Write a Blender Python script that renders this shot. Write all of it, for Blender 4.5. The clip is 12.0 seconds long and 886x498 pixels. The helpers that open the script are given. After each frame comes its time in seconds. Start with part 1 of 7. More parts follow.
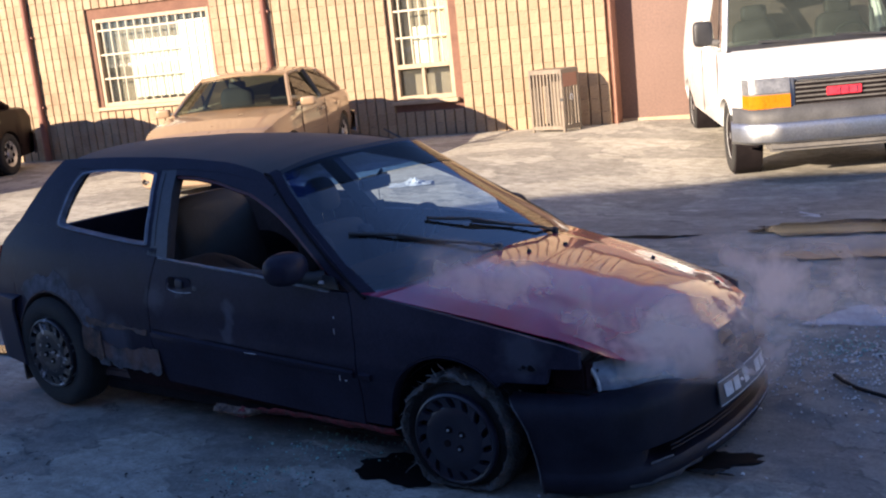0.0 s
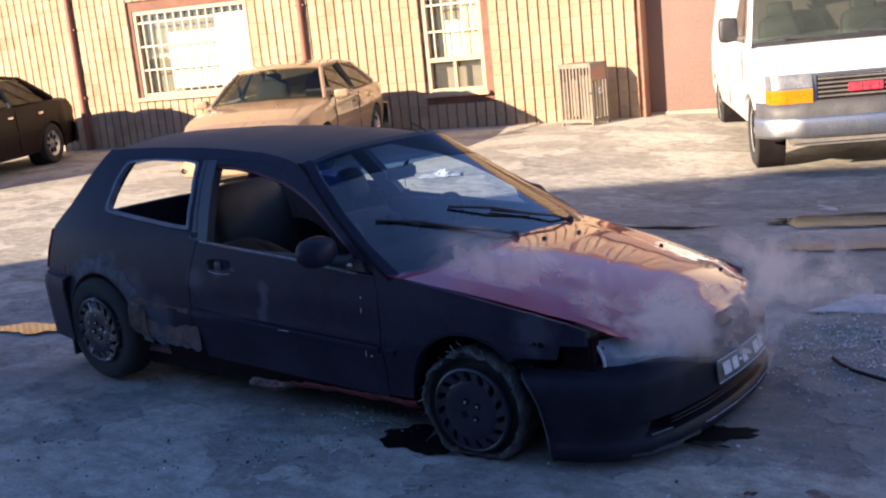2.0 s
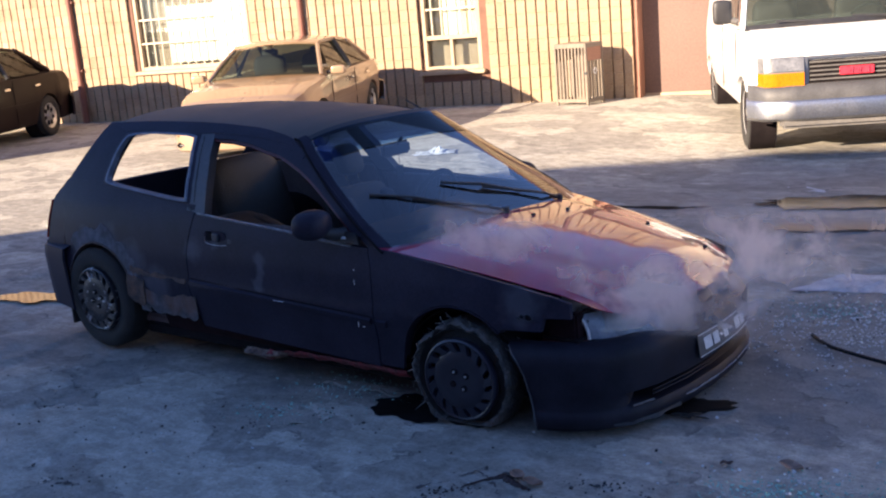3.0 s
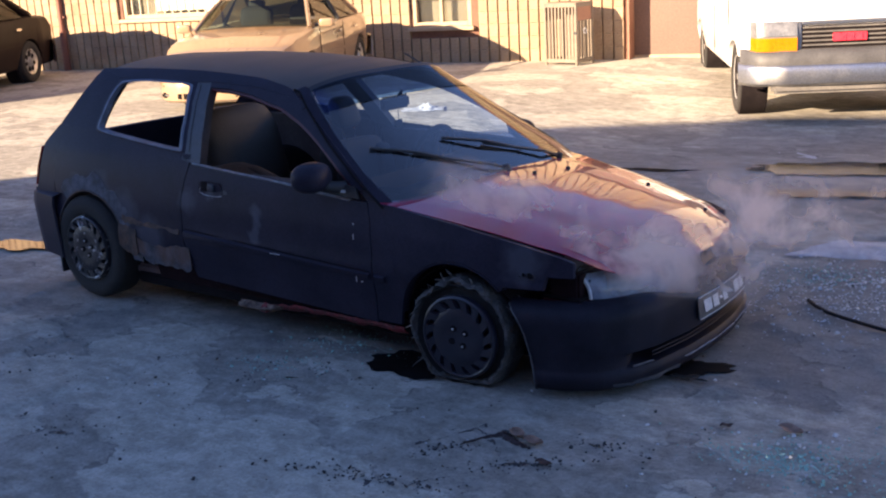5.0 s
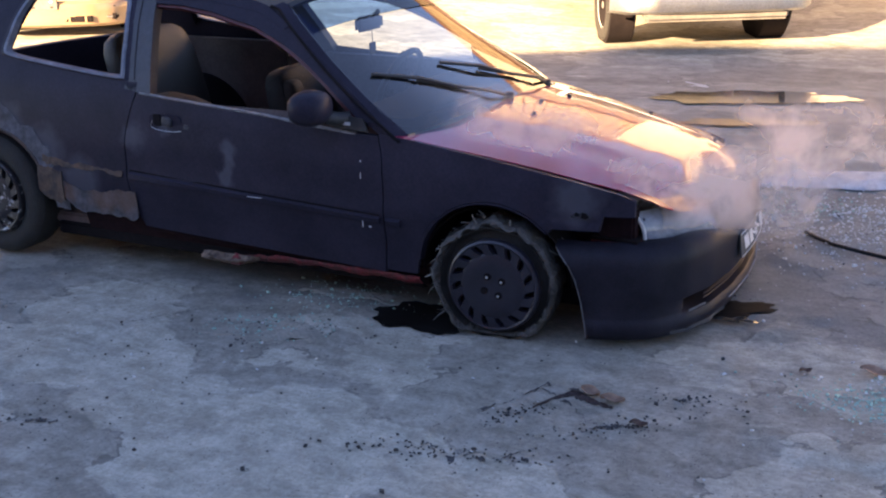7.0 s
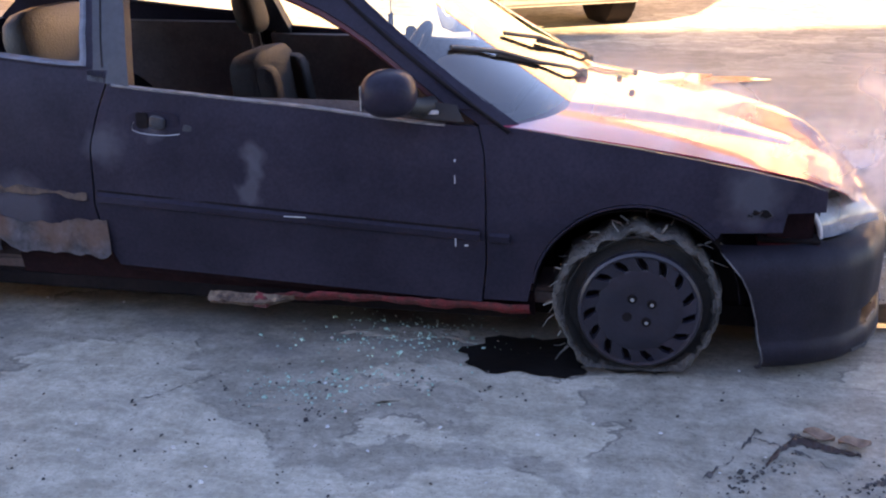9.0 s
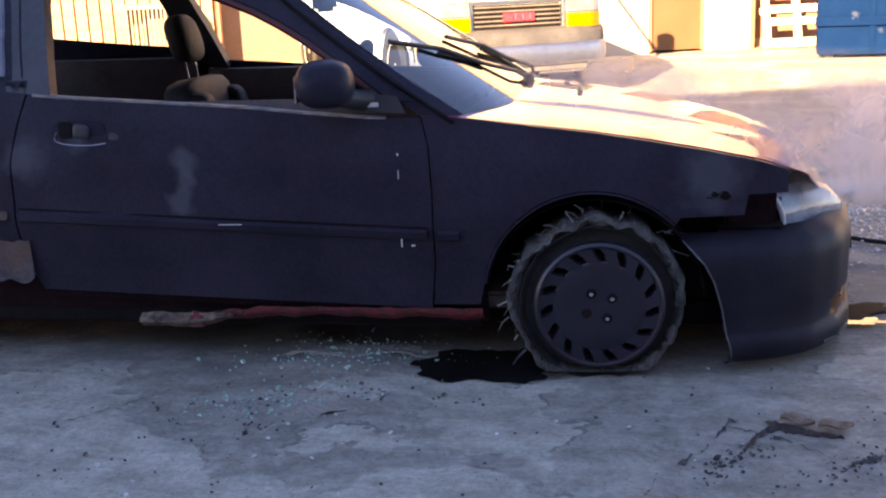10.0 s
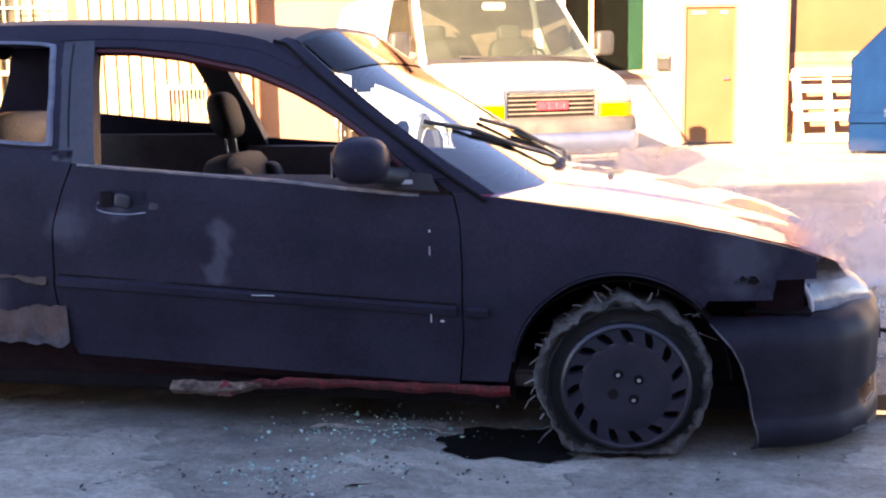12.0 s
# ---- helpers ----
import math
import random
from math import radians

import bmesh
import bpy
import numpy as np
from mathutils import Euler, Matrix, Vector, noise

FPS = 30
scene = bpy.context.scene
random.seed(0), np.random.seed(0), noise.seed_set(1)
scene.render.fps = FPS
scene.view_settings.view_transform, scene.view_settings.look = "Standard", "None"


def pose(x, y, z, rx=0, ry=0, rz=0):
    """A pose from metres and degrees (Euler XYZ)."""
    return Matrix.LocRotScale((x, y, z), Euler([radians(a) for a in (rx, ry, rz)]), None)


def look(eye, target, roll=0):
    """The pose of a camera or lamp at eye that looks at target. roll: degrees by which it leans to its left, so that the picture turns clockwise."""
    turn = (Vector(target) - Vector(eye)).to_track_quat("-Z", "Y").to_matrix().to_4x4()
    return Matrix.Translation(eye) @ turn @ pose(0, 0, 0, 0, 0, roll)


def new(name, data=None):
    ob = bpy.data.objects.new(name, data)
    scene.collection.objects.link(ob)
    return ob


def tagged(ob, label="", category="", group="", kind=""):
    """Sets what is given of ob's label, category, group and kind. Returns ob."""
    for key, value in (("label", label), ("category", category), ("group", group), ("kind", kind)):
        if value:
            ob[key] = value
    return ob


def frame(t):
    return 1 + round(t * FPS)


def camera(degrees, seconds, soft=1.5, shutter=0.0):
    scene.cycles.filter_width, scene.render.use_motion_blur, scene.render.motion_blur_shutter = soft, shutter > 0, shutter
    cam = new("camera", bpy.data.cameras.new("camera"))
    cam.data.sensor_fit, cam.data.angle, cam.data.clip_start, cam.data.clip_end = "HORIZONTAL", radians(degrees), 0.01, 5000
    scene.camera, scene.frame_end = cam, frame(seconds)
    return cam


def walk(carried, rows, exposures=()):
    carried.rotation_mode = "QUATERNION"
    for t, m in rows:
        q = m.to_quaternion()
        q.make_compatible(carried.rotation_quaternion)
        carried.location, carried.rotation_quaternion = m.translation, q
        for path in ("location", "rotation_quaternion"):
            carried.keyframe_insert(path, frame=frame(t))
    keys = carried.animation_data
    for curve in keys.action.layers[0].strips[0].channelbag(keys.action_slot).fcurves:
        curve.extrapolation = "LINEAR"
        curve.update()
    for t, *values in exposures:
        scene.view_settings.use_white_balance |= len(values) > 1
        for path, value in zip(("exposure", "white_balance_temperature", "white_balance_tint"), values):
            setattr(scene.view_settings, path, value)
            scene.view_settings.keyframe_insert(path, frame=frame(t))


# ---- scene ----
cam = camera(43.5, 12.0, 2.1)
PATH = [
    (0, (3.739, -3.967, 1.743), (2.545, -2.413, 1.346), -5.9),
    (0.5, (3.8, -4.066, 1.767), (2.604, -2.514, 1.365), -5.8),
    (1, (3.859, -4.13, 1.781), (2.65, -2.588, 1.379), -5.8),
    (1.5, (3.92, -4.165, 1.779), (2.693, -2.637, 1.381), -5.8),
    (2, (3.993, -4.205, 1.782), (2.752, -2.69, 1.376), -5.7),
    (2.5, (4.051, -4.25, 1.784), (2.81, -2.74, 1.358), -5.4),
    (3, (4.09, -4.303, 1.793), (2.859, -2.791, 1.348), -4.9),
    (5, (3.983, -4.333, 1.779), (2.791, -2.813, 1.259), -3.3),
    (5.5, (3.829, -4.244, 1.751), (2.669, -2.713, 1.196), -3.1),
    (6, (3.566, -4.265, 1.73), (2.487, -2.678, 1.168), -2.1),
    (6.5, (3.236, -4.337, 1.709), (2.275, -2.688, 1.111), -1.3),
    (7, (2.863, -4.412, 1.695), (2.022, -2.718, 1.046), -1.4),
    (7.2, (2.741, -4.41, 1.677), (1.922, -2.703, 1.031), -1.5),
    (8.8, (1.516, -4.079, 1.491), (1.061, -2.264, 0.786), -1.0),
    (9, (1.375, -3.927, 1.452), (0.971, -2.08, 0.8), -0.8),
    (9.5, (1.382, -3.754, 1.246), (0.97, -1.838, 0.848), -1.7),
    (10, (1.383, -3.823, 1.109), (1.045, -1.91, 0.633), -2.4),
    (10.5, (1.368, -3.852, 1.098), (1.075, -1.931, 0.626), -1.1),
    (11, (1.363, -3.84, 1.073), (1.051, -1.91, 0.651), -0.9),
    (11.5, (1.375, -3.843, 1.084), (1.024, -1.911, 0.699), -0.9),
    (12, (1.389, -3.869, 1.091), (0.998, -1.934, 0.768), -1.0),
]
walk(cam, [(t, look(eye, target, roll)) for t, eye, target, roll in PATH],
     [(0, 2.08, 6350, 26), (2.5, 2.36, 6550, 28), (5.0, 2.51, 7200, 30), (5.5, 2.86, 7900, 31), (7, 3.39, 9400, 31), (8.8, 4.08, 10800, 34), (9.2, 4.03, 10500, 34), (9.6, 3.75, 9600, 33), (10.0, 3.5, 9900, 34), (10.5, 3.66, 10400, 34), (11, 3.8, 10200, 34), (12, 3.93, 9700, 35)])

# ---- sky and sun: low winter sun from behind the camera ----
SUN_ELEV = 19.0
SUN_SIDE = 0.31
SUN_WAY = Vector((SUN_SIDE, 1.0, -math.tan(radians(SUN_ELEV))))
world = bpy.data.worlds.new("world")
scene.world = world
world.use_nodes = True
wn = world.node_tree
sky = wn.nodes.new("ShaderNodeTexSky")
sky.sky_type, sky.sun_disc = "NISHITA", False
sky.sun_elevation, sky.sun_rotation = radians(SUN_ELEV), radians(180) + math.atan(SUN_SIDE)
sky.air_density, sky.dust_density, sky.ozone_density = 0.85, 0.0, 5.5
wn.links.new(sky.outputs[0], wn.nodes["Background"].inputs[0])
wn.nodes["Background"].inputs[1].default_value = 0.060
sun = new("sun", bpy.data.lights.new("sun", "SUN"))
sun.data.energy, sun.data.angle, sun.data.color = 3.8, radians(0.55), (1.0, 0.88, 0.60)
sun.matrix_world = look((0, 0, 30), Vector((0, 0, 30)) + SUN_WAY)


# ---- materials ----
def surface(name, a, b, scale=6.0, rough=0.6, bump=0.2, metal=0.0, fine=60.0, rough_var=0.15, coat=0.0, bump_size=0.01, spots=(), spot_colour=(0.1, 0.1, 0.11), streak=None, per_piece=0.0, spec=0.5):
    """Two tones in large clouds, fine grain in relief and gloss; spots are worn patches (x, y, z, radius)."""
    m = bpy.data.materials.new(name)
    m.use_nodes = True
    n, l = m.node_tree.nodes, m.node_tree.links
    p = n["Principled BSDF"]
    tc = n.new("ShaderNodeTexCoord")
    mp = n.new("ShaderNodeMapping")
    l.new(tc.outputs["Object"], mp.inputs[0])
    if streak:
        mp.inputs["Scale"].default_value = streak
    big = n.new("ShaderNodeTexNoise")
    big.inputs["Scale"].default_value, big.inputs["Detail"].default_value, big.inputs["Roughness"].default_value = scale, 5, 0.62
    small = n.new("ShaderNodeTexNoise")
    small.inputs["Scale"].default_value, small.inputs["Detail"].default_value = fine, 4
    l.new(mp.outputs[0], big.inputs["Vector"])
    l.new(mp.outputs[0], small.inputs["Vector"])
    ramp = n.new("ShaderNodeMapRange")
    ramp.inputs[1].default_value, ramp.inputs[2].default_value = 0.34, 0.66
    l.new(big.outputs[0], ramp.inputs[0])
    mix = n.new("ShaderNodeMix")
    mix.data_type = "RGBA"
    mix.inputs[6].default_value, mix.inputs[7].default_value = (*a, 1), (*b, 1)
    l.new(ramp.outputs[0], mix.inputs[0])
    col = mix.outputs[2]
    grain = n.new("ShaderNodeMix")
    grain.data_type, grain.blend_type = "RGBA", "OVERLAY"
    grain.inputs[0].default_value = 0.35
    l.new(col, grain.inputs[6])
    l.new(small.outputs[0], grain.inputs[7])
    col = grain.outputs[2]
    for x, y, z, r in spots:
        sub = n.new("ShaderNodeVectorMath")
        sub.operation = "DISTANCE"
        wob = n.new("ShaderNodeMix")
        wob.data_type, wob.blend_type = "RGBA", "LINEAR_LIGHT"
        wob.inputs[0].default_value = 0.05
        l.new(tc.outputs["Object"], wob.inputs[6])
        nz = n.new("ShaderNodeTexNoise")
        nz.inputs["Scale"].default_value = 14
        l.new(tc.outputs["Object"], nz.inputs["Vector"])
        l.new(nz.outputs["Color"], wob.inputs[7])
        l.new(wob.outputs[2], sub.inputs[0])
        sub.inputs[1].default_value = (x, y, z)
        mr = n.new("ShaderNodeMapRange")
        mr.inputs[1].default_value, mr.inputs[2].default_value, mr.inputs[3].default_value, mr.inputs[4].default_value = r, r * 0.45, 0, 0.52
        l.new(sub.outputs["Value"], mr.inputs[0])
        sm = n.new("ShaderNodeMix")
        sm.data_type = "RGBA"
        sm.inputs[7].default_value = (*spot_colour, 1)
        l.new(mr.outputs[0], sm.inputs[0])
        l.new(col, sm.inputs[6])
        col = sm.outputs[2]
    if per_piece:
        inf = n.new("ShaderNodeObjectInfo")
        hsv = n.new("ShaderNodeHueSaturation")
        geo = n.new("ShaderNodeNewGeometry")
        add = n.new("ShaderNodeMath")
        add.operation = "ADD"
        l.new(inf.outputs["Random"], add.inputs[0])
        l.new(geo.outputs["Random Per Island"], add.inputs[1])
        fr = n.new("ShaderNodeMath")
        fr.operation = "FRACT"
        l.new(add.outputs[0], fr.inputs[0])
        mr = n.new("ShaderNodeMapRange")
        mr.inputs[3].default_value, mr.inputs[4].default_value = 1 - per_piece, 1 + per_piece
        l.new(fr.outputs[0], mr.inputs[0])
        l.new(mr.outputs[0], hsv.inputs["Value"])
        l.new(col, hsv.inputs["Color"])
        col = hsv.outputs[0]
    l.new(col, p.inputs["Base Color"])
    rr = n.new("ShaderNodeMapRange")
    rr.inputs[3].default_value, rr.inputs[4].default_value = max(0.02, rough - rough_var), min(1, rough + rough_var)
    l.new(big.outputs[0], rr.inputs[0])
    l.new(rr.outputs[0], p.inputs["Roughness"])
    p.inputs["Metallic"].default_value = metal
    p.inputs["Coat Weight"].default_value = coat
    p.inputs["Coat Roughness"].default_value = 0.03
    p.inputs["Specular IOR Level"].default_value = 0.1 if coat >= 1.0 else spec
    if bump:
        bp = n.new("ShaderNodeBump")
        bp.inputs["Strength"].default_value, bp.inputs["Distance"].default_value = bump, bump_size
        l.new(small.outputs[0], bp.inputs["Height"])
        l.new(bp.outputs[0], p.inputs["Normal"])
    return m


def glass(name, tint, alpha, rough=0.03, haze=(0.55, 0.55, 0.52), ior=1.5):
    """A pane: see-through, with a real mirror-like coat of gloss."""
    m = bpy.data.materials.new(name)
    m.use_nodes = True
    n, l = m.node_tree.nodes, m.node_tree.links
    n.remove(n["Principled BSDF"])
    tr, gl, fr, mx = n.new("ShaderNodeBsdfTransparent"), n.new("ShaderNodeBsdfGlossy"), n.new("ShaderNodeFresnel"), n.new("ShaderNodeMixShader")
    df, mx2 = n.new("ShaderNodeBsdfDiffuse"), n.new("ShaderNodeMixShader")
    nz = n.new("ShaderNodeTexNoise")
    nz.inputs["Scale"].default_value = 5
    mr = n.new("ShaderNodeMapRange")
    mr.inputs[3].default_value, mr.inputs[4].default_value = alpha * 0.6, min(1, alpha * 1.4)
    tr.inputs[0].default_value = (*tint, 1)
    df.inputs[0].default_value = (*haze, 1)
    gl.inputs["Roughness"].default_value = rough
    fr.inputs[0].default_value = ior
    l.new(nz.outputs[0], mr.inputs[0])
    l.new(mr.outputs[0], mx2.inputs[0])
    l.new(tr.outputs[0], mx2.inputs[1])
    l.new(df.outputs[0], mx2.inputs[2])
    l.new(fr.outputs[0], mx.inputs[0])
    l.new(mx2.outputs[0], mx.inputs[1])
    l.new(gl.outputs[0], mx.inputs[2])
    l.new(mx.outputs[0], n["Material Output"].inputs[0])
    return m


def brick_surface():
    return surface("fluted_brick", (0.265, 0.175, 0.105), (0.365, 0.275, 0.18), 2.0, 0.9, 0.5, fine=45, per_piece=0.10)


M = {}
M["black"] = surface("flat_black_paint", (0.0205, 0.0190, 0.030), (0.033, 0.0298, 0.046), 3.5, 0.42, 0.05, spec=0.09, fine=90, rough_var=0.12, bump_size=0.004,
                     spots=[(-0.40, -0.83, 0.64, 0.085), (0.11, -0.82, 0.62, 0.055), (0.10, -0.82, 0.565, 0.05), (0.09, -0.82, 0.51, 0.04), (1.60, -0.80, 0.56, 0.12), (-0.92, -0.83, 0.55, 0.13), (-1.12, -0.83, 0.64, 0.12), (-0.72, -0.83, 0.40, 0.14), (-1.35, -0.82, 0.62, 0.09), (-0.22, -0.83, 0.70, 0.05)],
                     spot_colour=(0.105, 0.108, 0.13))
M["polished_black"] = surface("polished_black_paint", (0.020, 0.018, 0.020), (0.028, 0.026, 0.028), 4, 0.10, 0.02, spec=0.9, coat=1.0, rough_var=0.05)
M["bumper_black"] = surface("matte_bumper_plastic", (0.013, 0.0125, 0.019), (0.023, 0.022, 0.032), 6, 0.50, 0.1, spec=0.14, fine=150)
M["worn_black"] = surface("worn_black_paint", (0.022, 0.025, 0.034), (0.04, 0.044, 0.055), 7, 0.5, 0.1)
M["cord"] = surface("tyre_cord", (0.20, 0.19, 0.17), (0.32, 0.30, 0.27), 20, 0.9, 0.3)
M["roof_black"] = surface("chalky_black_paint", (0.040, 0.029, 0.022), (0.066, 0.048, 0.035), 5, 0.62, 0.08, fine=120)
M["hood_red"] = surface("crimson_paint", (0.31, 0.004, 0.038), (0.38, 0.007, 0.046), 3, 0.3, 0, fine=150, coat=1.0, rough_var=0.06)
M["hood_red"].node_tree.nodes["Principled BSDF"].inputs["Coat IOR"].default_value = 1.6
M["jamb_red"] = surface("dull_red_paint", (0.075, 0.006, 0.008), (0.11, 0.010, 0.012), 9, 0.5, 0.2)
M["bare"] = surface("flaking_primer", (0.022, 0.024, 0.033), (0.11, 0.115, 0.14), 17, 0.75, 0.5)
M["scuffed"] = surface("scuffed_edge", (0.03, 0.03, 0.035), (0.12, 0.12, 0.13), 18, 0.6, 0.3)
M["seal"] = surface("pale_rubber_seal", (0.085, 0.105, 0.14), (0.18, 0.21, 0.26), 14, 0.6, 0.3)
M["filler"] = surface("rust_stained_filler", (0.030, 0.027, 0.034), (0.12, 0.115, 0.13), 13, 0.8, 0.6, spots=[(-0.60, -0.83, 0.36, 0.11), (-0.46, -0.83, 0.35, 0.08), (-0.80, -0.83, 0.36, 0.07)], spot_colour=(0.15, 0.062, 0.03))
M["rusty_filler"] = surface("rusted_bare_metal", (0.040, 0.028, 0.028), (0.13, 0.075, 0.05), 19, 0.85, 0.7)
M["curl"] = surface("bare_curled_steel", (0.05, 0.024, 0.02), (0.22, 0.145, 0.10), 30, 0.7, 0.7)
M["rust"] = surface("rusty_sill", (0.27, 0.020, 0.028), (0.055, 0.024, 0.02), 24, 0.75, 0.8, fine=70)
M["primer"] = surface("grey_filler", (0.055, 0.053, 0.06), (0.15, 0.085, 0.06), 7, 0.75, 0.5)
M["plastic"] = surface("black_plastic", (0.02, 0.02, 0.022), (0.03, 0.03, 0.032), 8, 0.5, 0.1, fine=200)
M["gloss_black"] = surface("gloss_black", (0.012, 0.012, 0.015), (0.018, 0.018, 0.02), 4, 0.18, 0.02, coat=0.5)
M["rubber"] = surface("tyre_rubber", (0.012, 0.012, 0.012), (0.03, 0.028, 0.026), 9, 0.85, 0.5, fine=120)
M["torn_rubber"] = surface("torn_tyre_rubber", (0.04, 0.039, 0.038), (0.13, 0.12, 0.112), 14, 0.9, 1.0, fine=80, bump_size=0.02)
M["hubcap"] = surface("black_hubcap", (0.012, 0.012, 0.021), (0.020, 0.020, 0.032), 8, 0.36, 0.06, fine=120)
M["worn_hubcap"] = surface("chipped_hubcap", (0.014, 0.014, 0.018), (0.42, 0.42, 0.43), 24, 0.4, 0.2, fine=60)
M["worn_hubcap"].node_tree.nodes["Map Range"].inputs[1].default_value = 0.57
M["worn_hubcap"].node_tree.nodes["Map Range"].inputs[2].default_value = 0.65
# Dull dark red with the shade below the doors put into the colour.
M["sill_dark"] = surface("shaded_dark_red", (0.016, 0.007, 0.009), (0.028, 0.012, 0.014), 9, 0.9, 0.3, spec=0.1)
M["dark"] = surface("dark_void", (0.010, 0.008, 0.009), (0.018, 0.014, 0.015), 5, 0.9, 0.1, spec=0.08)
M["cabin"] = surface("dark_cabin_trim", (0.10, 0.064, 0.060), (0.15, 0.104, 0.094), 6, 0.8, 0.3)
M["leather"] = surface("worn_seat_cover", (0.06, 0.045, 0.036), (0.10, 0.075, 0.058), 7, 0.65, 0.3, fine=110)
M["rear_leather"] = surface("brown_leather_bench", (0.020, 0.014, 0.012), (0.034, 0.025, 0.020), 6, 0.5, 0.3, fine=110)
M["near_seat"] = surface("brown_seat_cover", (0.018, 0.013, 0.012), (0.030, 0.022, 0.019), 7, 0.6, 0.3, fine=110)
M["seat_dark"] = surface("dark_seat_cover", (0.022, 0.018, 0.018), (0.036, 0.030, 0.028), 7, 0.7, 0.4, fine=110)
M["chrome"] = surface("chrome", (0.75, 0.75, 0.76), (0.6, 0.6, 0.62), 6, 0.16, 0.05, metal=1.0)
M["bumper_chrome"] = surface("dull_chrome", (0.50, 0.51, 0.52), (0.38, 0.39, 0.41), 4, 0.40, 0.05, metal=1.0)
M["lamp_lens"] = surface("hazy_lamp_lens", (0.18, 0.21, 0.26), (0.30, 0.34, 0.39), 12, 0.2, 0.05, coat=1.0)
M["bare_trim"] = surface("scuffed_bare_trim", (0.22, 0.22, 0.23), (0.62, 0.60, 0.59), 24, 0.32, 0.3, metal=0.5, streak=(1, 6, 6))
M["silver"] = surface("mirror_silver", (0.6, 0.6, 0.6), (0.7, 0.7, 0.7), 4, 0.12, 0, metal=1)
M["amber"] = surface("amber_lens", (0.43, 0.135, 0.004), (0.50, 0.165, 0.006), 20, 0.2, 0.1, coat=1)
M["tail_red"] = surface("red_lens", (0.20, 0.012, 0.012), (0.26, 0.02, 0.02), 20, 0.2, 0.05, coat=1)
M["plate"] = surface("dark_plate", (0.05, 0.05, 0.055), (0.07, 0.07, 0.075), 20, 0.5, 0.1)
M["plate_bar"] = surface("plate_marks", (0.55, 0.55, 0.56), (0.65, 0.65, 0.65), 20, 0.5, 0.05)
M["windscreen"] = glass("windscreen", (0.56, 0.74, 0.90), 0.004, ior=2.5)
M["shade_band"] = glass("blue_reflection_tint", (0.16, 0.34, 0.72), 0.004, ior=1.3)
M["pane"] = glass("dusty_pane", (0.80, 0.84, 0.82), 0.04)
M["car_pane"] = glass("car_pane", (0.20, 0.28, 0.25), 0.004, ior=1.32)
# Greenish haze colour stands in for the dash mirrored in the van's screen.
M["van_pane"] = glass("van_screen", (0.22, 0.30, 0.27), 0.055, haze=(0.42, 0.50, 0.44), ior=1.35)
M["beige"] = surface("beige_metallic", (0.30, 0.20, 0.125), (0.34, 0.235, 0.15), 2, 0.32, 0.03, metal=0.2, coat=1.0, fine=300)
M["maroon"] = surface("dark_brown_metallic", (0.012, 0.006, 0.006), (0.017, 0.009, 0.008), 2, 0.5, 0.03, metal=0.0, coat=0.0, spec=0.12, fine=300)
M["white"] = surface("white_van_paint", (0.78, 0.78, 0.78), (0.84, 0.84, 0.83), 2, 0.3, 0.03, coat=1.0, fine=200)
M["van_lens"] = surface("clear_lamp_lens", (0.10, 0.103, 0.11), (0.18, 0.185, 0.195), 9, 0.2, 0.1, coat=1.0)
M["grey_trim"] = surface("grey_trim", (0.10, 0.095, 0.09), (0.15, 0.14, 0.13), 5, 0.6, 0.1)
M["bumper_top"] = surface("dark_grey_step", (0.05, 0.05, 0.052), (0.075, 0.075, 0.078), 6, 0.6, 0.1)
M["dash_black"] = surface("sooty_dash", (0.010, 0.010, 0.012), (0.018, 0.017, 0.019), 6, 0.9, 0.2, spec=0.08)
M["dash_grey"] = surface("green_grey_dash", (0.10, 0.12, 0.10), (0.13, 0.15, 0.125), 5, 0.7, 0.1)
M["emblem"] = surface("red_emblem", (0.5, 0.03, 0.05), (0.6, 0.05, 0.07), 20, 0.3, 0.02)
M["alloy"] = surface("alloy_wheel", (0.5, 0.49, 0.47), (0.6, 0.59, 0.57), 8, 0.3, 0.05, metal=0.8)
M["brick"] = brick_surface()
M["mortar"] = surface("dark_groove", (0.13, 0.06, 0.04), (0.18, 0.09, 0.06), 5, 0.95, 0.5)
M["pipe"] = surface("rusty_downpipe", (0.17, 0.06, 0.04), (0.22, 0.09, 0.06), 3, 0.7, 0.2)
M["cream"] = surface("cream_render", (0.50, 0.43, 0.33), (0.58, 0.50, 0.40), 1.2, 0.85, 0.4, fine=40)
M["brown_door"] = surface("brown_steel_door", (0.125, 0.07, 0.053), (0.145, 0.082, 0.062), 1.2, 0.55, 0.08, fine=30)
M["orange_door"] = surface("tan_steel_door", (0.105, 0.05, 0.024), (0.12, 0.06, 0.03), 1.2, 0.55, 0.08)
M["frame_brown"] = surface("brown_frame", (0.24, 0.11, 0.07), (0.30, 0.15, 0.10), 4, 0.6, 0.15)
M["frame_cream"] = surface("cream_frame", (0.33, 0.24, 0.15), (0.40, 0.30, 0.20), 5, 0.6, 0.15)
M["bars"] = surface("white_window_bars", (0.40, 0.35, 0.25), (0.48, 0.42, 0.31), 9, 0.5, 0.1)
M["paper"] = surface("white_sheet", (0.80, 0.76, 0.66), (0.85, 0.82, 0.74), 3, 0.8, 0.1)
M["room"] = surface("dim_room", (0.16, 0.13, 0.10), (0.24, 0.20, 0.15), 2, 0.9, 0.1)
M["curtain"] = surface("curtain_cloth", (0.66, 0.52, 0.36), (0.74, 0.60, 0.42), 4, 0.9, 0.3, streak=(6, 1, 0.4))
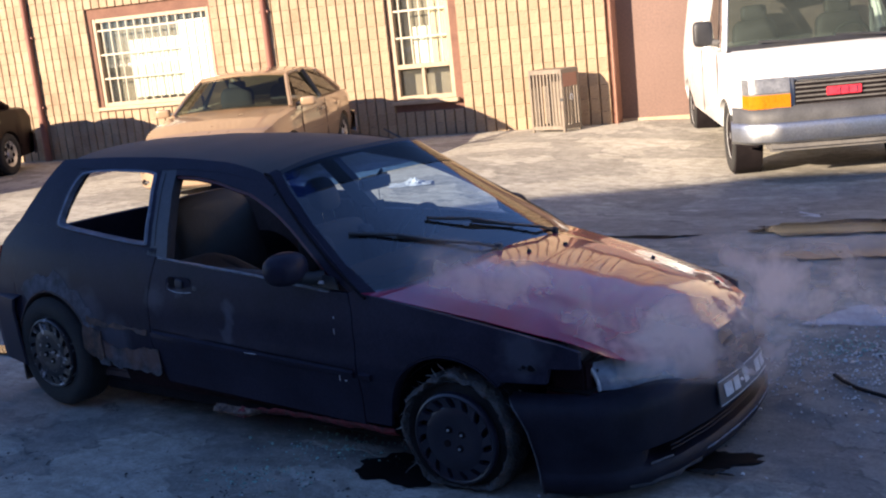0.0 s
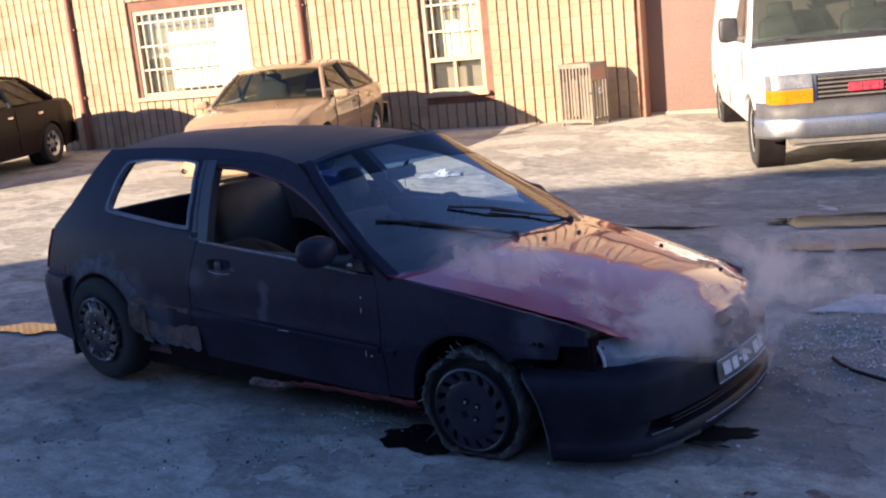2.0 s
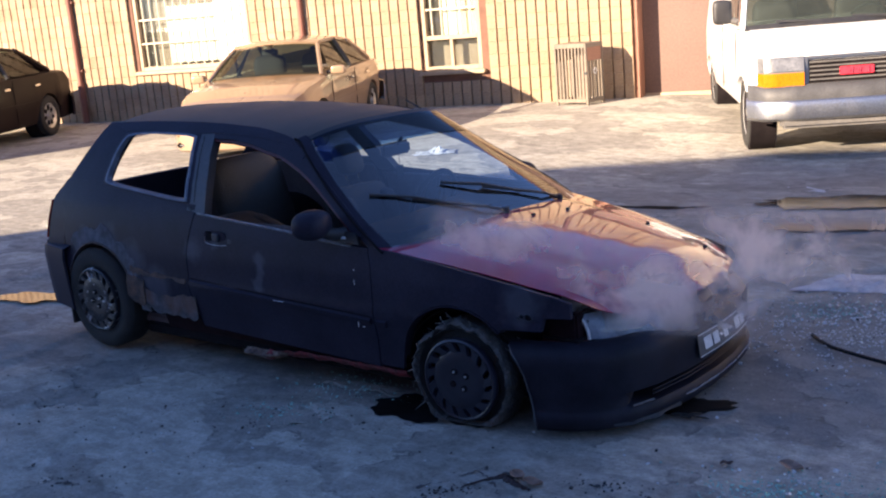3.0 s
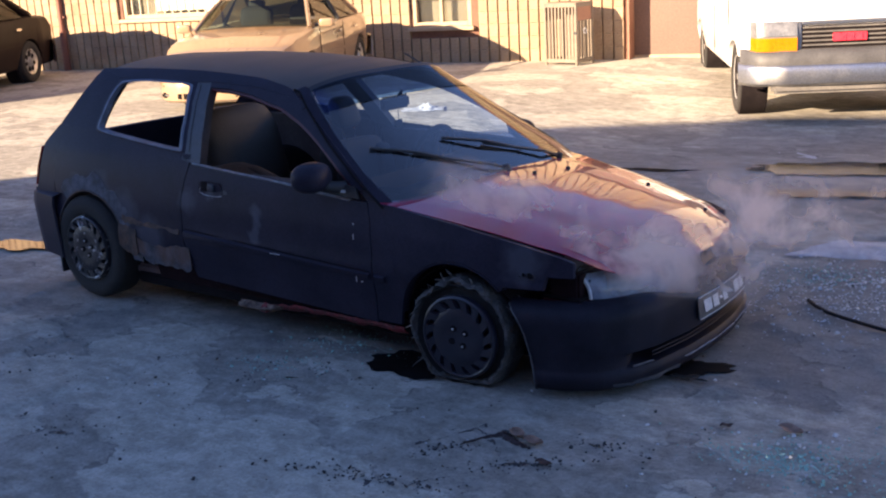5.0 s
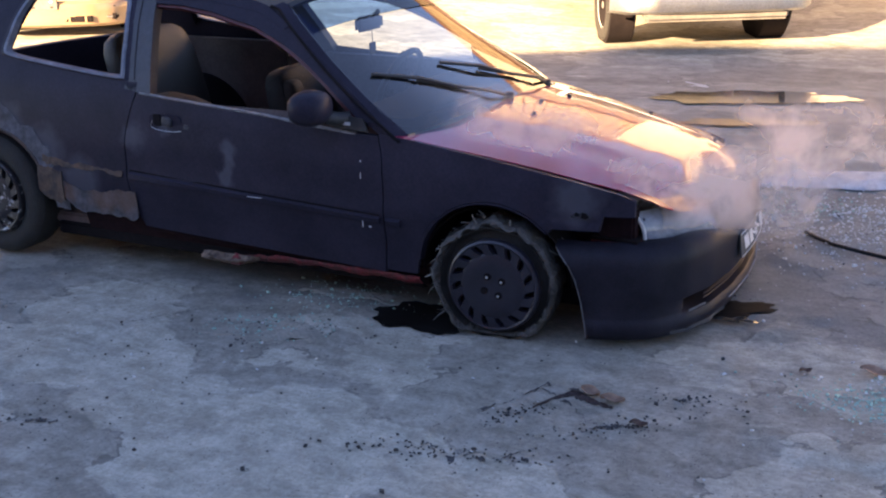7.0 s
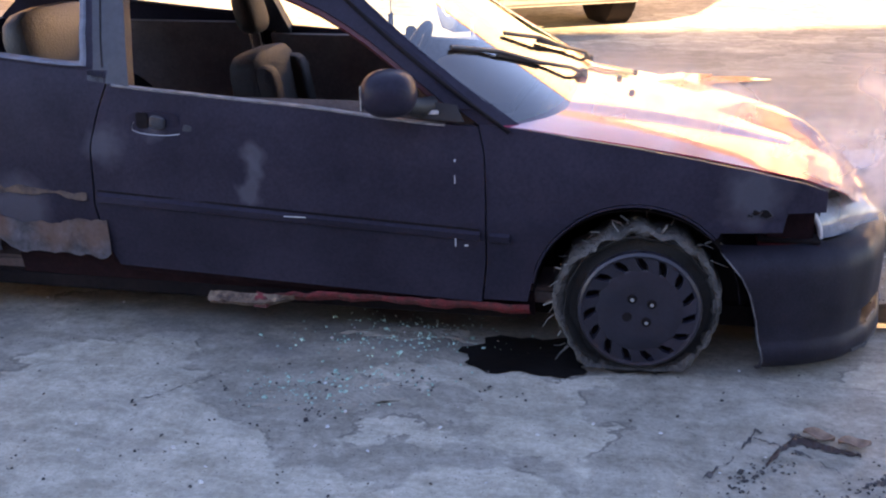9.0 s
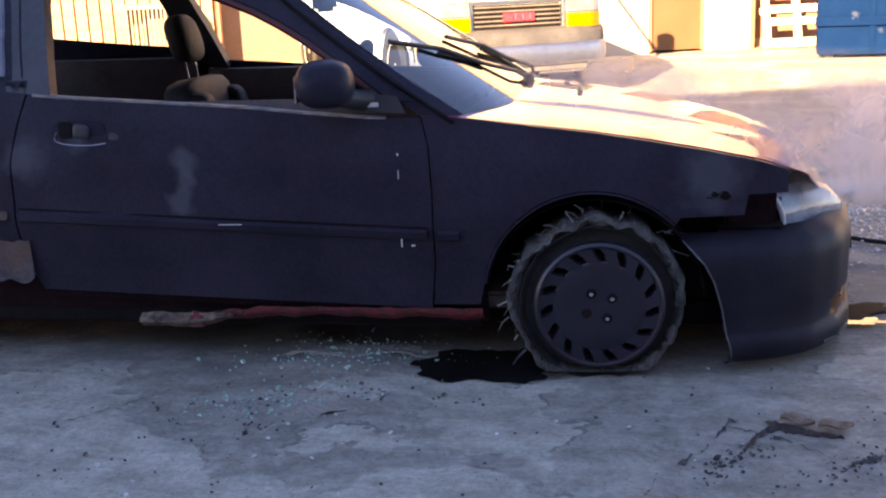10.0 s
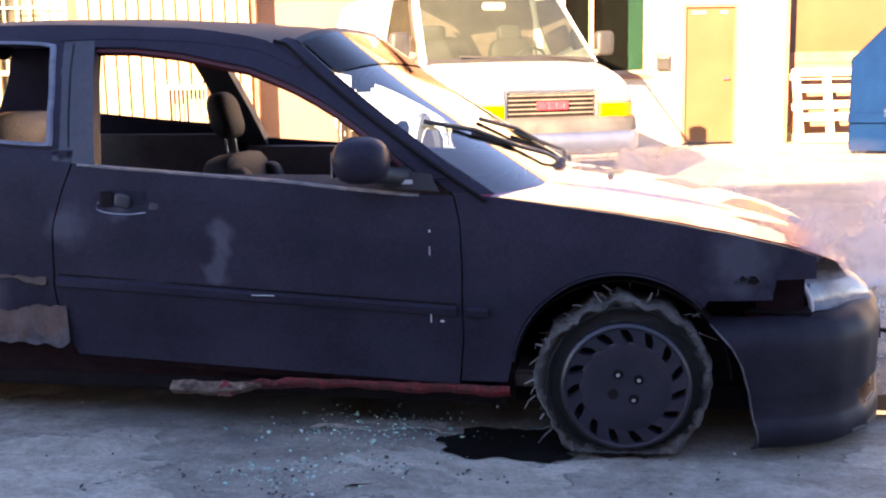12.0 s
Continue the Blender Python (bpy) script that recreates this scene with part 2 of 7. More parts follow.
M["teal"] = surface("teal_board", (0.10, 0.36, 0.32), (0.14, 0.42, 0.37), 5, 0.6, 0.1)
M["cage"] = surface("pale_painted_steel", (0.14, 0.112, 0.085), (0.20, 0.16, 0.12), 8, 0.6, 0.2)
M["dumpster"] = surface("blue_dumpster_paint", (0.0006, 0.012, 0.050), (0.001, 0.016, 0.062), 3, 0.8, 0.15, spec=0.02, spots=[(0.45, -0.02, 0.55, 0.06), (0.75, -0.02, 0.35, 0.05)], spot_colour=(0.06, 0.08, 0.12))
M["wood"] = surface("pale_pallet_wood", (0.46, 0.40, 0.31), (0.55, 0.48, 0.38), 4, 0.85, 0.4, streak=(8, 8, 1))
M["leaf"] = surface("dry_leaf", (0.06, 0.028, 0.02), (0.13, 0.065, 0.045), 30, 0.8, 0.4)
M["bark"] = surface("wet_bark", (0.020, 0.010, 0.009), (0.050, 0.022, 0.018), 40, 0.6, 0.6)
M["tan_leaf"] = surface("tan_leaf", (0.20, 0.11, 0.075), (0.34, 0.21, 0.15), 24, 0.8, 0.4)
M["stone"] = surface("dark_stone", (0.03, 0.03, 0.034), (0.07, 0.065, 0.065), 30, 0.9, 0.5)
M["hose"] = surface("black_hose", (0.010, 0.010, 0.011), (0.018, 0.018, 0.018), 9, 0.6, 0.1, spec=0.15)
M["tarp"] = surface("pale_slush", (0.34, 0.345, 0.35), (0.54, 0.54, 0.55), 9, 0.8, 0.7)


def ground_material():
    """Worn patched asphalt: old sheets with ragged edges, dust, grit, wet stains and painted under-car shade."""
    m = bpy.data.materials.new("worn_asphalt")
    m.use_nodes = True
    n, l = m.node_tree.nodes, m.node_tree.links
    p = n["Principled BSDF"]
    tc = n.new("ShaderNodeTexCoord")

    def noise_at(scale, detail=6, stretch=(1, 1, 1), rough=0.6):
        mp = n.new("ShaderNodeMapping")
        mp.inputs["Scale"].default_value = stretch
        t = n.new("ShaderNodeTexNoise")
        t.inputs["Scale"].default_value, t.inputs["Detail"].default_value, t.inputs["Roughness"].default_value = scale, detail, rough
        l.new(tc.outputs["Object"], mp.inputs[0])
        l.new(mp.outputs[0], t.inputs["Vector"])
        return t.outputs[0]

    def ramp(v, a, b, lo=0.0, hi=1.0):
        r = n.new("ShaderNodeMapRange")
        r.inputs[1].default_value, r.inputs[2].default_value, r.inputs[3].default_value, r.inputs[4].default_value = a, b, lo, hi
        l.new(v, r.inputs[0])
        return r.outputs[0]

    def blend(f, a, b, kind="MIX"):
        x = n.new("ShaderNodeMix")
        x.data_type, x.blend_type = "RGBA", kind
        l.new(f, x.inputs[0]) if not isinstance(f, float) else None
        if isinstance(f, float):
            x.inputs[0].default_value = f
        for k, v in ((6, a), (7, b)):
            if isinstance(v, tuple):
                x.inputs[k].default_value = (*v, 1)
            else:
                l.new(v, x.inputs[k])
        return x.outputs[2]

    seam = noise_at(0.8, 9, (1, 1.1, 1), 0.55)
    sheets = ramp(seam, 0.492, 0.504)
    off = n.new("ShaderNodeMath")
    off.operation = "COMPARE"
    off.inputs[1].default_value, off.inputs[2].default_value = 0.498, 0.0045
    l.new(seam, off.inputs[0])
    broken = n.new("ShaderNodeMath")
    broken.operation = "MULTIPLY"
    l.new(off.outputs[0], broken.inputs[0])
    l.new(ramp(noise_at(5.0, 4), 0.48, 0.60, 0, 0.65), broken.inputs[1])
    cloud = ramp(noise_at(0.35, 5), 0.35, 0.65)
    pale = ramp(noise_at(1.7, 8, (1, 1, 1), 0.7), 0.48, 0.74, 0, 0.48)
    grit = noise_at(55, 5, (1, 1, 1), 0.75)
    blotch = ramp(noise_at(7.0, 9, (1, 1.2, 1), 0.75), 0.40, 0.60)
    scuff = ramp(noise_at(3.4, 10, (1, 1.3, 1), 0.72), 0.535, 0.64, 0, 0.3)
    speck = ramp(noise_at(120, 2), 0.66, 0.72)
    streak = ramp(noise_at(1.0, 8, (1.3, 13.0, 1), 0.72), 0.36, 0.64)
    damp_and_shade = None
    # Wet stains, plus shade painted under the wreck and plain darker areas.
    for cx, cy, rx, ry, dark_share in ((2.35, 0.75, 1.5, 1.35, 0.62), (0.8, -0.35, 1.5, 0.55, 0.62), (1.6, 3.5, 1.5, 0.55, 0.62), (-1.5, -0.9, 0.9, 0.35, 0.5), (2.4, 5.0, 5.0, 2.6, 0.40)):
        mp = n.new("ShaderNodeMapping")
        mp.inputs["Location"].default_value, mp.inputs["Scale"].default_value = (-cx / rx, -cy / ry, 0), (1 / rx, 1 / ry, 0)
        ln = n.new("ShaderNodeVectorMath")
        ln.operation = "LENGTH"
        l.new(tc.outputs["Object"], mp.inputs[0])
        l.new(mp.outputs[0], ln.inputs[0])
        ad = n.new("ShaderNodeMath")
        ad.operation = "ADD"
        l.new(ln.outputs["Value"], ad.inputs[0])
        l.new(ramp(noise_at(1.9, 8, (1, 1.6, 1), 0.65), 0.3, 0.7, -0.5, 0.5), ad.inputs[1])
        spot = ramp(ad.outputs[0], 1.0, 0.72, 0, dark_share)
        if damp_and_shade is None:
            damp_and_shade = spot
        else:
            mx = n.new("ShaderNodeMath")
            mx.operation = "MAXIMUM"
            l.new(damp_and_shade, mx.inputs[0])
            l.new(spot, mx.inputs[1])
            damp_and_shade = mx.outputs[0]
    col = blend(cloud, (0.352, 0.324, 0.265), (0.40, 0.368, 0.302))
    col = blend(sheets, col, (0.262, 0.24, 0.2))
    col = blend(pale, col, (0.45, 0.418, 0.352))
    col = blend(0.32, col, blotch, "SOFT_LIGHT")
    col = blend(0.17, col, streak, "SOFT_LIGHT")
    col = blend(scuff, col, (0.24, 0.22, 0.20))
    col = blend(damp_and_shade, col, (0.14, 0.137, 0.13))
    col = blend(0.55, col, grit, "OVERLAY")
    col = blend(broken.outputs[0], col, (0.10, 0.09, 0.08))
    col = blend(speck, col, (0.05, 0.05, 0.05))
    l.new(col, p.inputs["Base Color"])
    l.new(ramp(cloud, 0, 1, 0.78, 0.95), p.inputs["Roughness"])
    h1, h2, h3 = n.new("ShaderNodeMath"), n.new("ShaderNodeMath"), n.new("ShaderNodeMath")
    for x in (h1, h2, h3):
        x.operation = "MULTIPLY_ADD"
    l.new(sheets, h1.inputs[0])
    h1.inputs[1].default_value, h1.inputs[2].default_value = -0.5, 0.5
    l.new(grit, h2.inputs[0])
    h2.inputs[1].default_value = 0.6
    l.new(h1.outputs[0], h2.inputs[2])
    l.new(pale, h3.inputs[0])
    h3.inputs[1].default_value = 0.3
    l.new(h2.outputs[0], h3.inputs[2])
    bp = n.new("ShaderNodeBump")
    bp.inputs["Strength"].default_value, bp.inputs["Distance"].default_value = 0.7, 0.007
    l.new(h3.outputs[0], bp.inputs["Height"])
    l.new(bp.outputs[0], p.inputs["Normal"])
    return m


M["ground"] = ground_material()


def wet(name, base, rough):
    m = surface(name, base, tuple(c * 1.4 for c in base), 5, rough, 0.05, rough_var=0.04, fine=18, bump_size=0.004)
    return m


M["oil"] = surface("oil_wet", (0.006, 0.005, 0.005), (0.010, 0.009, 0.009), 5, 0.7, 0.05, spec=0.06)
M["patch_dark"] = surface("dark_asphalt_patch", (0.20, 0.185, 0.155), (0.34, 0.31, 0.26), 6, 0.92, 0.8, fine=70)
M["puddle"] = wet("puddle_water", (0.03, 0.027, 0.024), 0.05)
M["shard"] = glass("shard_glass", (0.75, 0.95, 0.92), 0.6, 0.1, (0.40, 0.72, 0.62))
M["mud"] = surface("wet_mud", (0.055, 0.038, 0.027), (0.085, 0.06, 0.044), 6, 0.45, 0.3, fine=30)
M["clear_shard"] = glass("clear_shard_glass", (0.9, 0.95, 0.95), 0.62, 0.08, (0.86, 0.86, 0.84))


# ---- builders ----
def lerp(x, pts):
    if x <= pts[0][0]:
        return pts[0][1]
    for (a, p), (b, q) in zip(pts, pts[1:]):
        if x <= b:
            return p + (q - p) * (x - a) / (b - a)
    return pts[-1][1]


def thing(name, label, category, group="", kind="", m=None):
    ob = tagged(new(name), label, category, group, kind)
    ob.empty_display_size = 0.2
    if m is not None:
        ob.matrix_basis = m
    return ob


def part(name, bm, material, parent, label="", sharp=35):
    me = bpy.data.meshes.new(name)
    bmesh.ops.recalc_face_normals(bm, faces=bm.faces)
    for f in bm.faces:
        f.smooth = True
    bm.to_mesh(me)
    bm.free()
    me.set_sharp_from_angle(angle=radians(sharp))
    me.materials.append(material)
    ob = new(name, me)
    ob.parent = parent
    if label:
        ob["label"] = label
    return ob


def grid(bm, rows, closed=False):
    """Faces between rows of points."""
    vs = [[bm.verts.new(p) for p in r] for r in rows]
    for r, s in zip(vs, vs[1:]):
        k = len(r)
        for i in range(k if closed else k - 1):
            j = (i + 1) % k
            try:
                bm.faces.new((r[i], r[j], s[j], s[i]))
            except ValueError:
                pass
    return vs


def sheet(rows, thick=0.0, closed=False, inward=None):
    """A surface through rows of points; inward(p) gives the way in which its thickness lies."""
    bm = bmesh.new()
    if inward:
        inner = [[Vector(p) + Vector(inward(p)) * abs(thick) for p in r] for r in rows]
        a, b = grid(bm, rows, closed), grid(bm, inner, closed)
        rim = [list(zip(a[0], b[0])), list(zip(a[-1], b[-1]))]
        if not closed:
            rim += [[(r[0], q[0]) for r, q in zip(a, b)], [(r[-1], q[-1]) for r, q in zip(a, b)]]
        for line in rim:
            for (p, q), (p2, q2) in zip(line, line[1:]):
                bm.faces.new((p, p2, q2, q))
        bmesh.ops.remove_doubles(bm, verts=bm.verts, dist=1e-5)
        return bm
    grid(bm, rows, closed)
    bmesh.ops.remove_doubles(bm, verts=bm.verts, dist=1e-5)
    bmesh.ops.recalc_face_normals(bm, faces=bm.faces)
    if thick:
        bmesh.ops.solidify(bm, geom=bm.faces[:], thickness=thick)
    return bm


def boxes(*specs, bevel=0.0):
    """Bevelled boxes (x0, x1, y0, y1, z0, z1)."""
    bm = bmesh.new()
    for x0, x1, y0, y1, z0, z1 in specs:
        g = bmesh.ops.create_cube(bm, size=1)
        for v in g["verts"]:
            v.co = ((x0 + x1) / 2 + v.co.x * (x1 - x0), (y0 + y1) / 2 + v.co.y * (y1 - y0), (z0 + z1) / 2 + v.co.z * (z1 - z0))
    if bevel:
        bmesh.ops.bevel(bm, geom=bm.edges[:], offset=bevel, segments=2, affect="EDGES")
    return bm


def tube(points, r, seg=8, bm=None, taper=1.0):
    bm = bm or bmesh.new()
    pts = [Vector(p) for p in points]
    rows = []
    for i, p in enumerate(pts):
        d = (pts[min(i + 1, len(pts) - 1)] - pts[max(i - 1, 0)]).normalized()
        a = d.cross(Vector((0, 0, 1)) if abs(d.z) < 0.9 else Vector((1, 0, 0))).normalized()
        b = d.cross(a)
        rr = r * (1 + (taper - 1) * i / max(1, len(pts) - 1))
        rows.append([p + (a * math.cos(k * math.tau / seg) + b * math.sin(k * math.tau / seg)) * rr for k in range(seg)])
    vs = grid(bm, rows, True)
    bm.faces.new(vs[0])
    bm.faces.new(vs[-1][::-1])
    return bm


def lathe(profile, seg=48, wobble=None):
    """Turned about the y axis: profile of (radius, y)."""
    rows = []
    for k, (r, y) in enumerate(profile):
        row = []
        for i in range(seg):
            a = i * math.tau / seg
            rr = r + (wobble(a, k) if wobble else 0)
            row.append((rr * math.cos(a), y, rr * math.sin(a)))
        rows.append(row)
    bm = bmesh.new()
    grid(bm, rows, True)
    bmesh.ops.remove_doubles(bm, verts=bm.verts, dist=1e-5)
    return bm


def moved(bm, m):
    bmesh.ops.transform(bm, matrix=m, verts=bm.verts)
    return bm


def flat(outline, z, material, parent, name, label="", level=False):
    cx, cy = sum(p[0] for p in outline) / len(outline), sum(p[1] for p in outline) / len(outline)
    rows = []
    for k in (0.01, 0.15, 0.3, 0.45, 0.6, 0.75, 0.88, 1.0):
        row = []
        for x, y in outline:
            a, b = cx + (x - cx) * k, cy + (y - cy) * k
            if level:
                fall_x = (yard_fall(cx + 0.1, cy) - yard_fall(cx - 0.1, cy)) / 0.2
                fall_y = (yard_fall(cx, cy + 0.1) - yard_fall(cx, cy - 0.1)) / 0.2
                row.append((a, b, z + yard_fall(cx, cy) + 1.0 * (fall_x * (a - cx) + fall_y * (b - cy))))
                continue
            row.append((a, b, z + max(ground_z(a + dx, b + dy) for dx in (-0.03, 0.03) for dy in (-0.03, 0.03)) - (0.004 if k == 1.0 else 0)))
        rows.append(row)
    bm = bmesh.new()
    grid(bm, rows, True)
    return part(name, bm, material, parent, label)


def blob_outline(cx, cy, rx, ry, seed, n=40, turn=0.0, rag=0.3):
    out = []
    for i in range(n):
        a = i * math.tau / n
        k = 1 + rag * noise.fractal(Vector((math.cos(a) * 1.5 + seed * 7.1, math.sin(a) * 1.5, seed)), 0.8, 2.0, 4)
        x, y = rx * k * math.cos(a), ry * k * math.sin(a)
        out.append((cx + x * math.cos(turn) - y * math.sin(turn), cy + x * math.sin(turn) + y * math.cos(turn)))
    return out

# ---- ground ----
def yard_fall(x, y):
    """The yard falls a little towards the loading bays."""
    def ease(t):
        t = min(1, max(0, t))
        return t * t * (3 - 2 * t)
    return -0.19 * ease((x + 4.6) / 3.6) * ease((y - 1.8) / 4.5) + 0.11 * ease((y - 9.5) / 2.5) * ease((x + 4.6) / 3.6)


def ground_z(x, y):
    near = max(0.0, 1 - max(0.0, math.hypot(x - 0.5, y + 0.3) - 3.5) / 5)
    v = Vector((x, y, 0))
    step = noise.fractal(v * 0.9, 0.9, 2.0, 5)
    return yard_fall(x, y) + near * (0.010 * noise.fractal(v * 1.7, 0.8, 2.0, 6) + (0.010 if step > 0.12 else 0.0) - 0.012)


def make_ground():
    """One sheet to the horizon, fine and uneven round the wreck."""
    def axis(fine0, fine1, step, far):
        xs, x = [], fine0
        while x <= fine1 + 1e-6:
            xs.append(x)
            x += step
        a, b, g = fine0, fine1, step
        lo, hi = [], []
        while b < far:
            g *= 1.5
            a, b = a - g, b + g
            lo.append(a)
            hi.append(b)
        return lo[::-1] + xs + hi
    xs, ys = axis(-4.0, 4.6, 0.045, 900), axis(-3.2, 3.4, 0.045, 900)
    rows = []
    for y in ys:
        row = []
        for x in xs:
            row.append((x, y, ground_z(x, y)))
        rows.append(row)
    bm = bmesh.new()
    grid(bm, rows)
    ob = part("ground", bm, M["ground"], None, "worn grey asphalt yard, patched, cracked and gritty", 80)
    tagged(ob, category="ground", kind="structure")


make_ground()

# ---- building across the yard ----
WALL = pose(-4.2, 11.0, 0, 0, 0, 16.5)
WALL_TOP = 5.7


def structure(name, bm, material, label, category="wall"):
    ob = part(name, bm, material, None, label)
    ob.matrix_basis = WALL
    return tagged(ob, category=category, kind="structure")


OPEN_1 = (-9.20, -6.82, 0.88, 2.42)
OPEN_2 = (-3.57, -2.55, 0.58, 2.75)


def wall_boxes(u0, u1, y0, y1, z0, z1, holes):
    """A wall as boxes round its openings."""
    out, u = [], u0
    for a, b, lo, hi in holes:
        out.append((u, a, y0, y1, z0, z1))
        out.append((a, b, y0, y1, z0, lo))
        out.append((a, b, y0, y1, hi, z1))
        u = b
    out.append((u, u1, y0, y1, z0, z1))
    return out


wall_north = structure("wall_north", boxes(*wall_boxes(-22, -0.02, 0.045, 0.34, -0.3, WALL_TOP, [OPEN_1, OPEN_2])), M["mortar"], "fluted tan brick wall with dark vertical grooves, sunlit")
wall_east = structure("wall_east", boxes(*wall_boxes(3.9, 7.6, 0.0, 0.34, -0.3, WALL_TOP, [(4.30, 5.55, 0.95, 2.30), (6.05, 6.88, -0.3, 1.93)])), M["cream"], "cream rendered wall beside a loading door")
structure("wall_far", boxes((11.6, 22, 0, 0.34, -0.3, WALL_TOP)), M["cream"], "cream rendered wall past the second bay")
structure("lintel", boxes((7.6, 11.6, 0.0, 0.34, 3.5, WALL_TOP), bevel=0.01), M["cream"], "cream lintel over the second loading bay", "lintel")
lintel_brick = structure("lintel", boxes((-0.02, 3.9, 0.045, 0.34, 3.5, WALL_TOP), bevel=0.01), M["mortar"], "fluted brick over the first loading bay", "lintel")
structure("trim", boxes((-0.03, 0.0, -0.02, 0.46, -0.2, 3.5), (3.84, 3.9, -0.02, 0.46, -0.2, 3.5), bevel=0.008), M["frame_brown"], "brown steel jambs of the loading bay", "trim")
structure("trim", boxes((7.57, 7.63, -0.03, 0.45, -0.1, 3.5), (11.57, 11.63, -0.03, 0.45, -0.1, 3.5), bevel=0.008), M["frame_brown"], "brown steel jambs of the second loading bay", "trim")
structure("roof", boxes((-22, 22, 0.0, 12, WALL_TOP, WALL_TOP + 0.25)), M["mortar"], "flat roof edge of the brick building", "roof")
structure("wall_back", boxes((-22, 22, 9, 9.3, -0.3, WALL_TOP), (-22, -21.7, 0.34, 9, -0.3, WALL_TOP), (21.7, 22, 0.34, 9, -0.3, WALL_TOP)), M["cream"], "plain outer walls of the brick building")


def loading_door(u0, u1, y, material, label, ribs):
    d = thing("door_1", label, "loading door", kind="structure", m=WALL @ pose(u0, y, 0))
    w = u1 - u0
    for z0, z1 in ((-0.1, 2.05), (2.056, 3.5)):
        part("door_panel", boxes((0, w, 0, 0.05, z0, z1), bevel=0.003), material, d)
    part("bottom_strip", boxes((0, w, -0.02, 0.04, -0.12, 0.03), bevel=0.006), M["frame_cream"], d, "pale strip along the foot of the door")
    if ribs:
        part("cross_band", boxes((0, w, -0.03, 0.0, 1.06, 1.22), bevel=0.006), M["frame_brown"], d, "brown band across the door")
        part("kick_panel", boxes((0, w, -0.012, 0.0, 0.0, 1.06)), M["frame_brown"], d)
    return d


loading_door(0.0, 3.84, 0.36, M["brown_door"], "brown steel loading door, closed, in a deep recess", False)
loading_door(7.63, 11.57, 0.36, M["orange_door"], "tan steel loading door with a brown band", True)


def wall_window(name, rect, label, sash, fill):
    u0, u1, z0, z1 = rect
    w, h = u1 - u0, z1 - z0
    win = thing(name, label, "window", kind="structure", m=WALL @ pose(u0, 0, z0))
    f = 0.07
    part("window_frame", boxes((0, f, 0.06, 0.2, 0, h), (w - f, w, 0.06, 0.2, 0, h), (f, w - f, 0.06, 0.2, h - f, h), (f, w - f, 0.06, 0.2, 0, f), *([(f, w - f, 0.06, 0.18, sash, sash + 0.07)] if sash else []), bevel=0.006), M["frame_cream"], win, "cream painted frame")
    part("window_sill", boxes((-0.06, w + 0.06, -0.06, 0.1, -0.06, 0.0), bevel=0.01), M["frame_cream"], win, "projecting cream sill")
    pane = part("pane", boxes((f, w - f, 0.14, 0.146, f, h - f)), M["pane"], win, "dusty glass")
    pane.visible_shadow = False
    part("reveal", boxes((-0.02, w + 0.02, 0.33, 0.36, -0.02, h + 0.02)), M["room"], win, "dim room behind the glass")
    n = int(w / 0.165)
    z_from = sash + 0.07 if sash else f
    for i in range(1, n):
        x = w * i / n
        part("bar", boxes((x - 0.009, x + 0.009, 0.085, 0.103, z_from, h - f)), M["bars"], win)
    k = 0
    while z_from + 0.42 * (k + 1) < h - 0.1:
        z = z_from + 0.42 * (k + 1)
        part("cross_bar", boxes((f, w - f, 0.078, 0.084, z - 0.014, z + 0.014)), M["bars"], win)
        k += 1
    for nm, b, mt, lb in fill:
        part(nm, boxes(b, bevel=0.003), M[mt], win, lb)
    return win


wall_window("window_1", OPEN_1, "barred window with white sheets behind the glass", 0, [
    ("white_sheet", (0.62, 1.80, 0.17, 0.18, 0.12, 1.12), "paper", "white sheet taped inside the glass"),
    ("shutter", (1.72, 2.36, 0.105, 0.125, 0.08, 1.36), "paper", "pale board over the end of the window")])
wall_window("window_2", OPEN_2, "tall barred window with a curtain over a low sash", 0.50, [
    ("curtain", (0.62, 0.95, 0.2, 0.22, 0.55, 2.1), "curtain", "tan curtain"),
    ("box", (0.34, 0.64, 0.2, 0.3, 0.57, 1.15), "paper", "white box on the window board"),
    ("mullion", (0.47, 0.52, 0.07, 0.16, 0.07, 0.5), "frame_cream", "")])


def office_window():
    w, h = 1.25, 1.35
    win = thing("window_3", "dark office window with a teal board behind the glass", "window", kind="structure", m=WALL @ pose(4.30, 0, 0.95))
    f = 0.05
    part("window_frame", boxes((0, f, 0.02, 0.14, 0, h), (w - f, w, 0.02, 0.14, 0, h), (f, w - f, 0.02, 0.14, h - f, h), (f, w - f, 0.02, 0.14, 0, f), (0.40, 0.46, 0.03, 0.13, f, h - f), bevel=0.006), M["frame_cream"], win)
    pane = part("pane", boxes((f, w - f, 0.08, 0.086, f, h - f)), M["car_pane"], win)
    pane.visible_shadow = False
    part("window_sill", boxes((-0.04, w + 0.04, -0.05, 0.04, -0.07, 0), bevel=0.01), M["frame_brown"], win)
    part("teal_board", boxes((w - 0.27, w - f, 0.092, 0.11, f, h)), M["teal"], win, "teal board inside")
    part("reveal", boxes((-0.02, w + 0.02, 0.33, 0.36, -0.02, h + 0.02)), M["dark"], win)


office_window()


